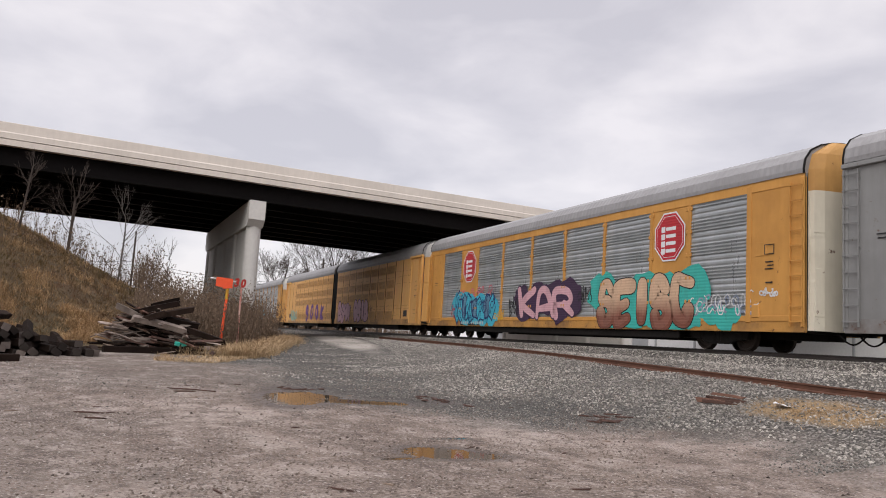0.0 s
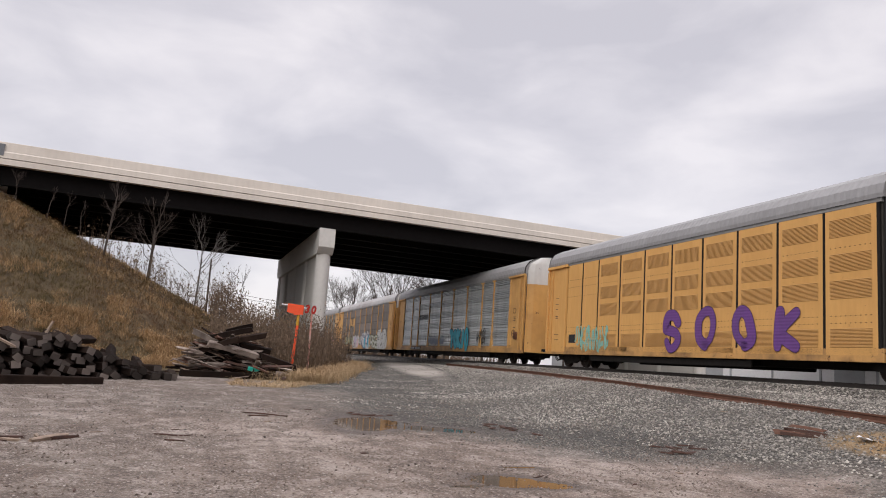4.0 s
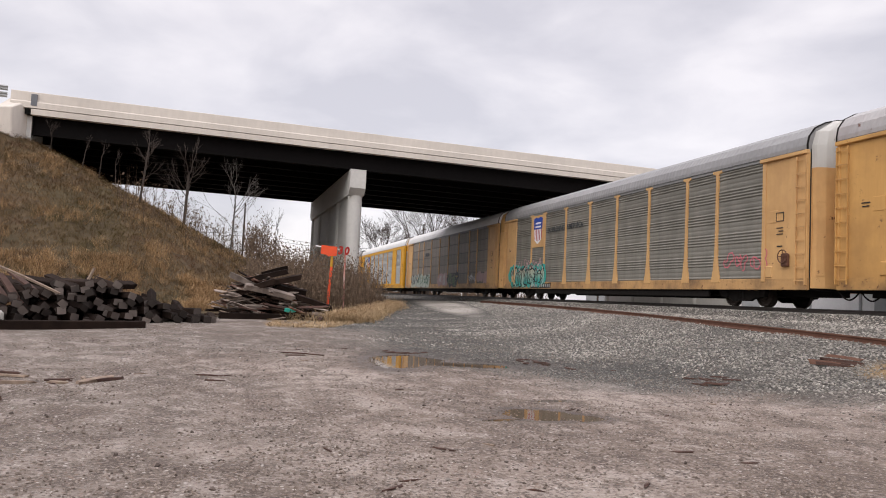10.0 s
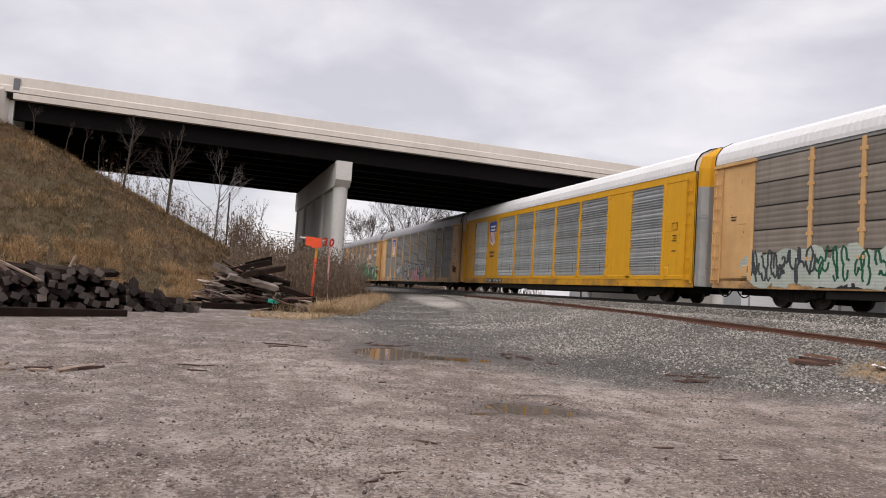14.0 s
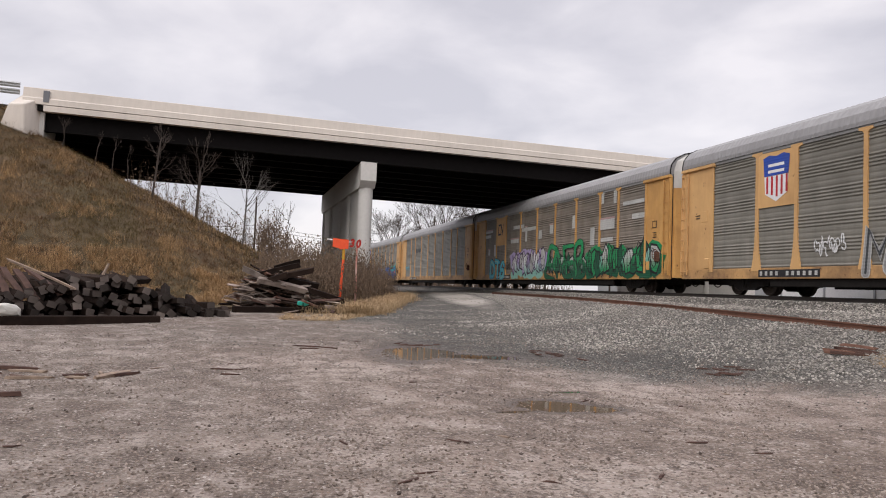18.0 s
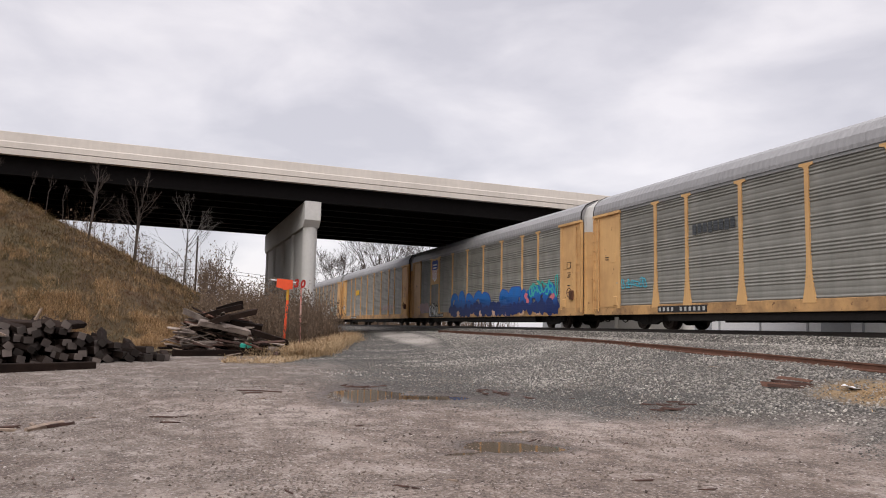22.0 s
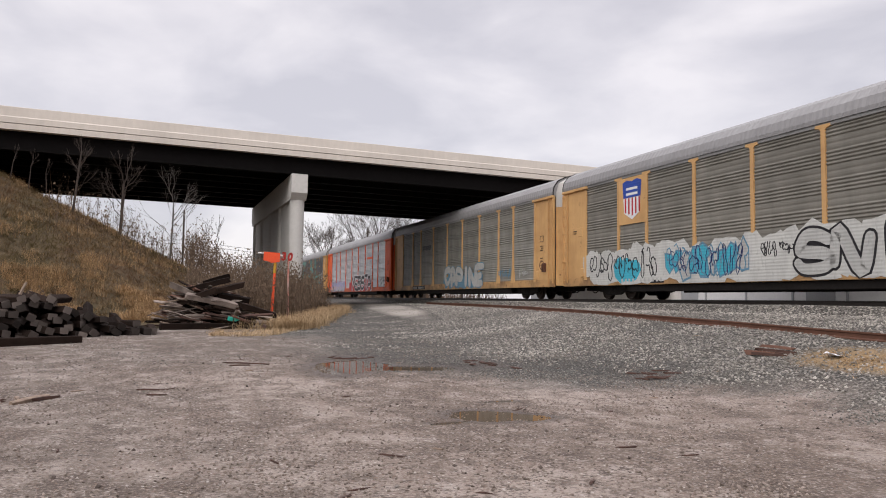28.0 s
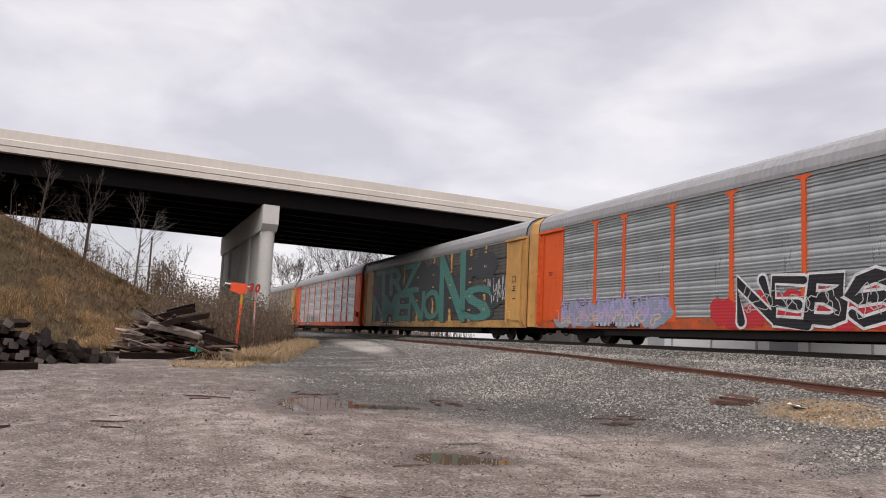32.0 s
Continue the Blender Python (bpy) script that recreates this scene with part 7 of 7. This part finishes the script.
def make_trees():
    y = 41.3
    for x, yy, trunk, r, length, depth, seed, lean, mat in ((-5.2, y, 2.75, 0.06, 0.42, 4, 51, (0.28, 0), BARK), (-3.0, y, 2.7, 0.08, 0.65, 4, 52, (0.1, 0), BARK), (-0.62, y, 2.6, 0.05, 0.8, 4, 53, (0.12, 0), PALE_BARK),
                                                            (-7.4, 42.6, 1.2, 0.025, 0.3, 3, 54, (0.1, 0), BARK), (-8.2, 42.4, 1.0, 0.025, 0.3, 3, 55, (0.15, 0), BARK), (-6.6, 42.8, 1.3, 0.025, 0.32, 3, 56, (-0.05, 0), BARK),
                                                            (0.9, 41.0, 1.6, 0.035, 0.6, 3, 57, (0.1, 0), BARK), (-9.9, 43.0, 0.5, 0.03, 0.4, 4, 58, (0.1, 0), BARK), (1.9, 47.0, 2.4, 0.04, 0.7, 3, 59, (0.0, 0), BARK)):
        bare_tree(x, yy, ground_z(x, yy), trunk, r, length, depth, seed, 36, "slim bare tree on the bank before the bridge", lean, "saplings on the bank", mat, 0.0045, 0.18, 6 if trunk > 2.5 else 0)
    for k, (x, yy, h) in enumerate(((21.5, 126, 1.15), (26.5, 121, 1.42), (31, 128, 1.5), (36.5, 124, 1.35), (41, 131, 1.05), (47, 128, 1.0), (16.5, 135, 0.8), (53, 135, 1.0), (24, 138, 1.15), (34, 140, 1.2), (29, 134, 1.0))):
        bare_tree(x, yy, 0.9, 3.6 * h, 0.26, 2.6 * h, 7, 70 + k, 36, "large bare tree far behind the railway", (0.1, 0), "trees behind the railway", BARK, 0.014, 0.10)


make_grass()
make_weeds()
make_trees()

# ---- beyond the track and along the road ----
def make_far():
    wall = surface("white_steel_cladding", (0.72, 0.72, 0.72), (0.6, 0.6, 0.6), rough=0.6, grain=4, stain=0.2, amount=0.3, bump=0.05)
    grey = surface("grey_steel_cladding", (0.36, 0.37, 0.38), rough=0.6, grain=4, stain=0.2, amount=0.3, bump=0.05)
    root = thing("warehouse", pose(61, 78, 0.2, 0, 0, 0.6), "long low white steel warehouse behind the railway", "warehouse")
    for k in range(16):
        part("wall_panel", box(0, 0.3, -62 + k * 7, -55.05 + k * 7, 0, 5.6), wall if k < 11 else grey, root)
        part("pilaster", box(-0.12, 0, -62.12 + k * 7, -61.88 + k * 7, 0, 5.6), grey, root)
    part("roof", prism([(-0.3, 5.6), (12, 7.2), (24, 5.6)], -62, 50), grey, root)
    part("back_wall", box(23.6, 23.9, -62, 50, 0, 5.6), wall, root)
    for k in (2, 6, 9):
        part("dock_door", box(-0.06, 0, -60.5 + k * 7, -56.8 + k * 7, 0.9, 4.2), grey, root)
    # guard rail on the approach road
    galv = surface("galvanised_guard_rail", (0.42, 0.43, 0.43), (0.3, 0.3, 0.3), rough=0.5, metal=0.4, grain=4, stain=1)
    root = thing("guard_rail", pose(0, 0, 0), "galvanised steel guard rail on timber posts beside the road", "guard rail")
    for k in range(9):
        x = -13.35 - k * 1.9
        p = br(x, 0.3, 9.4)
        part("post", box(p.x - 0.08, p.x + 0.08, p.y, p.y + 0.18, p.z - 0.9, p.z + 1.62, 0.01), GREY_WOOD, root)
    for lo, hi in ((10.30, 10.58), (10.66, 10.94)):
        h = hi - lo
        prof = [(0.26, lo), (0.20, lo + 0.25 * h), (0.26, lo + 0.48 * h), (0.26, lo + 0.52 * h), (0.20, lo + 0.75 * h), (0.26, hi), (0.29, hi), (0.23, lo + 0.75 * h), (0.29, lo + 0.52 * h), (0.29, lo + 0.48 * h), (0.23, lo + 0.25 * h), (0.29, lo)]
        part("beam", br_prism(prof, -32, -12.1), galv, root)
    road = part("road", br_prism([(1.6, 9.75), (1.6, 9.97), (BR_W - 1.6, 9.97), (BR_W - 1.6, 9.75)], -80, -11.4), ASPHALT)
    tagged(road, "asphalt approach road on the embankment", "road", kind="structure")
    # utility poles with wires
    poles = []
    for x, y, h in ((-30, 99, 11.0), (0.0, 100, 11.8), (24, 103, 11.0), (52, 106, 11.0)):
        root = thing("utility_pole", pose(x, y, 0.3), "grey wooden utility pole with crossarm and wires", "utility pole", "utility poles")
        bm = bmesh.new()
        add_tube(bm, (0, 0, -0.5), (0, 0, h), 0.16, 0.10, 8)
        part("pole", bm, BARK, root)
        part("crossarm", box(-0.06, 0.06, -1.1, 1.1, h - 0.9, h - 0.75), BARK, root)
        poles.append((x, y, h))
        for k in range(3):
            bm = bmesh.new()
            add_tube(bm, (0, -0.9 + k * 0.9, h - 0.75), (0, -0.9 + k * 0.9, h - 0.58), 0.05, 0.04, 6)
            part("insulator", bm, PIER, root)
    for (xa, ya, ha), (xb, yb, hb) in zip(poles, poles[1:]):
        for k, (dy, dz) in enumerate(((0, -3.4), (0, -3.8))):
            bm = bmesh.new()
            pts = []
            for j in range(9):
                f = j / 8
                pts.append((xa + (xb - xa) * f, ya + (yb - ya) * f + dy, ha + (hb - ha) * f + dz - 0.6 * math.sin(math.pi * f)))
            rings = [[bm.verts.new((x, y + 0.022 * sy, z + 0.022 * sz)) for sy, sz in ((1, 0), (0, 1), (-1, 0), (0, -1))] for x, y, z in pts]
            for a, b in zip(rings, rings[1:]):
                for q in range(4):
                    bm.faces.new((a[q], a[(q + 1) % 4], b[(q + 1) % 4], b[q]))
            tagged(part("wire", bm, BLACK), "sagging black overhead wire between utility poles", "wire", "overhead wires")
    # low brush along the horizon
    rnd = random.Random(61)
    verts, faces = [], []
    for _ in range(5200):
        x, y = rnd.uniform(-90, 60), rnd.uniform(135, 190)
        z, h = 0.7, rnd.uniform(1.2, 4.2)
        for _ in range(2):
            a = rnd.uniform(-0.4, 0.4)
            i = len(verts)
            w = rnd.uniform(0.03, 0.08)
            verts += [(x - w, y, z), (x + w, y, z), (x + a * h, y + rnd.gauss(0, 0.3), z + h)]
            faces.append((i, i + 1, i + 2))
    stuff_mesh("far_brush", verts, faces, STEMS, "bare brush along the far field edge", "brush")


make_far()


# ---- loose stones ----
def stones(name, spots, lo, hi, mat, label, seed):
    rs = np.random.RandomState(seed)
    n = len(spots)
    base = np.array([(1, 0, 0), (-1, 0, 0), (0, 1, 0), (0, -1, 0), (0, 0, 1), (0, 0, -1)], float)
    tri = np.array([(0, 2, 4), (2, 1, 4), (1, 3, 4), (3, 0, 4), (2, 0, 5), (1, 2, 5), (3, 1, 5), (0, 3, 5)])
    size = rs.uniform(lo, hi, (n, 1, 1)) * rs.uniform(0.6, 1.25, (n, 6, 1))
    v = base[None] * size * np.array([1, 1, 0.75])
    a = rs.uniform(0, 6.28, n)
    t = rs.uniform(-0.7, 0.7, n)
    ca, sa, ct, st = np.cos(a)[:, None], np.sin(a)[:, None], np.cos(t)[:, None], np.sin(t)[:, None]
    x, z = v[:, :, 0] * ct - v[:, :, 2] * st, v[:, :, 0] * st + v[:, :, 2] * ct
    y = v[:, :, 1]
    x, y = x * ca - y * sa, x * sa + y * ca
    p = np.array([(sx, sy, ground_z(sx, sy)) for sx, sy in spots])
    out = np.stack([x + p[:, None, 0], y + p[:, None, 1], z + p[:, None, 2] + size[:, :1, 0] * 0.25], -1).reshape(-1, 3)
    f = (tri[None] + 6 * np.arange(n)[:, None, None]).reshape(-1, 3)
    return stuff_mesh(name, out.tolist(), f.tolist(), mat, label, "stones")


def make_stones():
    rnd = random.Random(77)
    ballast = island_material("crushed_stone", (0.58, 0.54, 0.48), (0.285, 0.264, 0.236), (0.07, 0.066, 0.06))
    pebbles = island_material("pale_pebbles", (0.56, 0.51, 0.46), (0.36, 0.315, 0.28), (0.18, 0.16, 0.145))
    lumps = island_material("dark_mud", (0.20, 0.16, 0.135), (0.11, 0.087, 0.075), (0.06, 0.048, 0.042))
    clod = island_material("mud_clods", (0.38, 0.32, 0.275), (0.24, 0.193, 0.162), (0.12, 0.096, 0.08))
    grit = island_material("grey_lot_gravel", (0.36, 0.338, 0.305), (0.17, 0.16, 0.145), (0.07, 0.067, 0.062))
    spots, fine, shoulder = [], [], []
    while len(spots) < 30000 or len(fine) < 24000 or len(shoulder) < 16000:
        y = 7.0 + 42 * rnd.random() ** 1.7
        x = rnd.uniform(-2.5 if y < 21 else 1.5, min(17.6, 1.3 * y + 1.5))
        xs = x + y * 0.0105
        near = noise.noise(Vector((x * 0.35, y * 0.35, 9)))
        if xs > 14.6:
            if len(shoulder) < 16000:
                shoulder.append((x, y))
            continue
        keep = max(smoothstep((x - gravel_start(y) - 0.3 + 1.6 * near) / 3.4), 0.10 * smoothstep((y - 11) / 6))
        if math.hypot((x - path_x(y)) / 1.2, (y - 42) / 14) < 1.0:
            keep *= 0.12
        if rnd.random() < keep * (0.25 + 0.75 * smoothstep((noise.noise(Vector((x * 0.22, y * 0.5, 1))) + 0.35) / 0.5)):
            pale = smoothstep((x - pale_start(y) + 0.8 + 1.2 * noise.noise(Vector((x * 0.5, y * 0.7, 12)))) / 1.8)
            if y > 16 and noise.noise(Vector((x * 0.35, y * 0.9, 17))) > 0.22:
                pale = max(pale, 0.8)
            if rnd.random() < pale:
                if len(spots) < 30000:
                    spots.append((x, y))
            elif len(fine) < 24000:
                fine.append((x, y))
    stones("track_ballast", shoulder, 0.02, 0.042, ballast, "pale crushed stone heaped along the track", 6)
    stones("ballast_stones", spots, 0.016, 0.036, ballast, "pale crushed stone ballast beside the track", 1)
    stones("lot_gravel", fine, 0.009, 0.022, grit, "grey gravel spread over the lot", 5)
    spots = []
    while len(spots) < 17000:
        y = 4.6 + 19 * rnd.random() ** 1.5
        x = rnd.uniform(-1 - 0.3 * y, 2 + 0.55 * y)
        if noise.noise(Vector((x * 0.6, y * 0.6, 4))) + 0.5 * noise.noise(Vector((x * 2, y * 2, 6))) > rnd.uniform(-0.5, 0.5):
            spots.append((x, y))
    stones("mud_clods", spots, 0.006, 0.02, clod, "small mud clods and pebbles on the dirt", 2)
    spots = [(rnd.uniform(-3, 8), 5 + 13 * rnd.random()) for _ in range(450)]
    big = []
    while len(big) < 240:
        x, y = rnd.uniform(-3.5, 8.5), 5.0 + 13 * rnd.random() ** 1.3
        if noise.noise(Vector((x * 0.9, y * 0.9, 14))) > 0.12 or rnd.random() < 0.06:
            big.append((x, y))
    stones("mud_lumps", big, 0.012, 0.03, lumps, "larger dark mud lumps on the dirt", 4)
    stones("pale_pebbles", spots, 0.008, 0.022, pebbles, "scattered pale pebbles on the dirt", 3)


make_stones()

# ---- rails ----
def rail_profile(x, z, head=0.07, foot=0.14, h=0.17):
    return [(x - foot / 2, z), (x + foot / 2, z), (x + foot / 2, z + 0.02), (x + 0.012, z + 0.04), (x + 0.012, z + h - 0.045), (x + head / 2, z + h - 0.03), (x + head / 2, z + h),
            (x - head / 2, z + h), (x - head / 2, z + h - 0.03), (x - 0.012, z + h - 0.045), (x - 0.012, z + 0.04), (x - foot / 2, z + 0.02)]


def make_track():
    root = thing("railway_track", pose(0, 0, 0, 0, 0, TRACK_TURN) @ pose(TRACK_X, 0, 0), "main railway track with dark rails on wooden ties", "railway track")
    for x in (-0.75, 0.75):
        part("rail", prism(rail_profile(x, RAIL_Z - 0.17), -120, 420), RAIL_TOP, root)
    tie = mesh_of("tie", box(-1.3, 1.3, -0.115, 0.115, RAIL_Z - 0.36, RAIL_Z - 0.165, 0.01), TIE_WOOD)
    for k in range(150):
        share("tie", tie, root, pose(0, 8 + k * 0.52, 0))
    bm = bmesh.new()
    for k in range(200):
        add_box(bm, -1.3, 1.3, 86.1 + k * 0.52, 86.33 + k * 0.52, RAIL_Z - 0.36, RAIL_Z - 0.165)
    for k in range(100):
        add_box(bm, -1.3, 1.3, 7.4 - k * 0.52, 7.63 - k * 0.52, RAIL_Z - 0.36, RAIL_Z - 0.165)
    part("far_ties", bm, TIE_WOOD, root)["kind"] = "stuff"


make_track()


def swept_rail(name, pts, lift, label):
    prof = rail_profile(0, 0, h=0.15)
    bm = bmesh.new()
    rings = []
    n = 40
    for k in range(n + 1):
        f = k / n * (len(pts) - 1)
        i = min(int(f), len(pts) - 2)
        p = [pts[i][c] + (pts[i + 1][c] - pts[i][c]) * (f - i) for c in (0, 1)]
        z = lot(*p) + lift
        rings.append([bm.verts.new((p[0] + q[0], p[1], z + q[1])) for q in prof])
    m = len(prof)
    for a, b in zip(rings, rings[1:]):
        for k in range(m):
            bm.faces.new((a[k], a[(k + 1) % m], b[(k + 1) % m], b[k]))
    bm.faces.new(rings[0])
    bm.faces.new(rings[-1][::-1])
    bmesh.ops.recalc_face_normals(bm, faces=bm.faces)
    return tagged(part(name, bm, RAIL_RUST), label, "rail", "spare rails")


swept_rail("rusty_rail", SIDING, -0.02, "long rusty spare rail lying on the gravel beside the track")
swept_rail("rusty_rail", [(13.2, 27.0), (13.5, 35.0), (13.95, 44.0)], -0.02, "shorter rusty rail lying beside the long one")


motions()
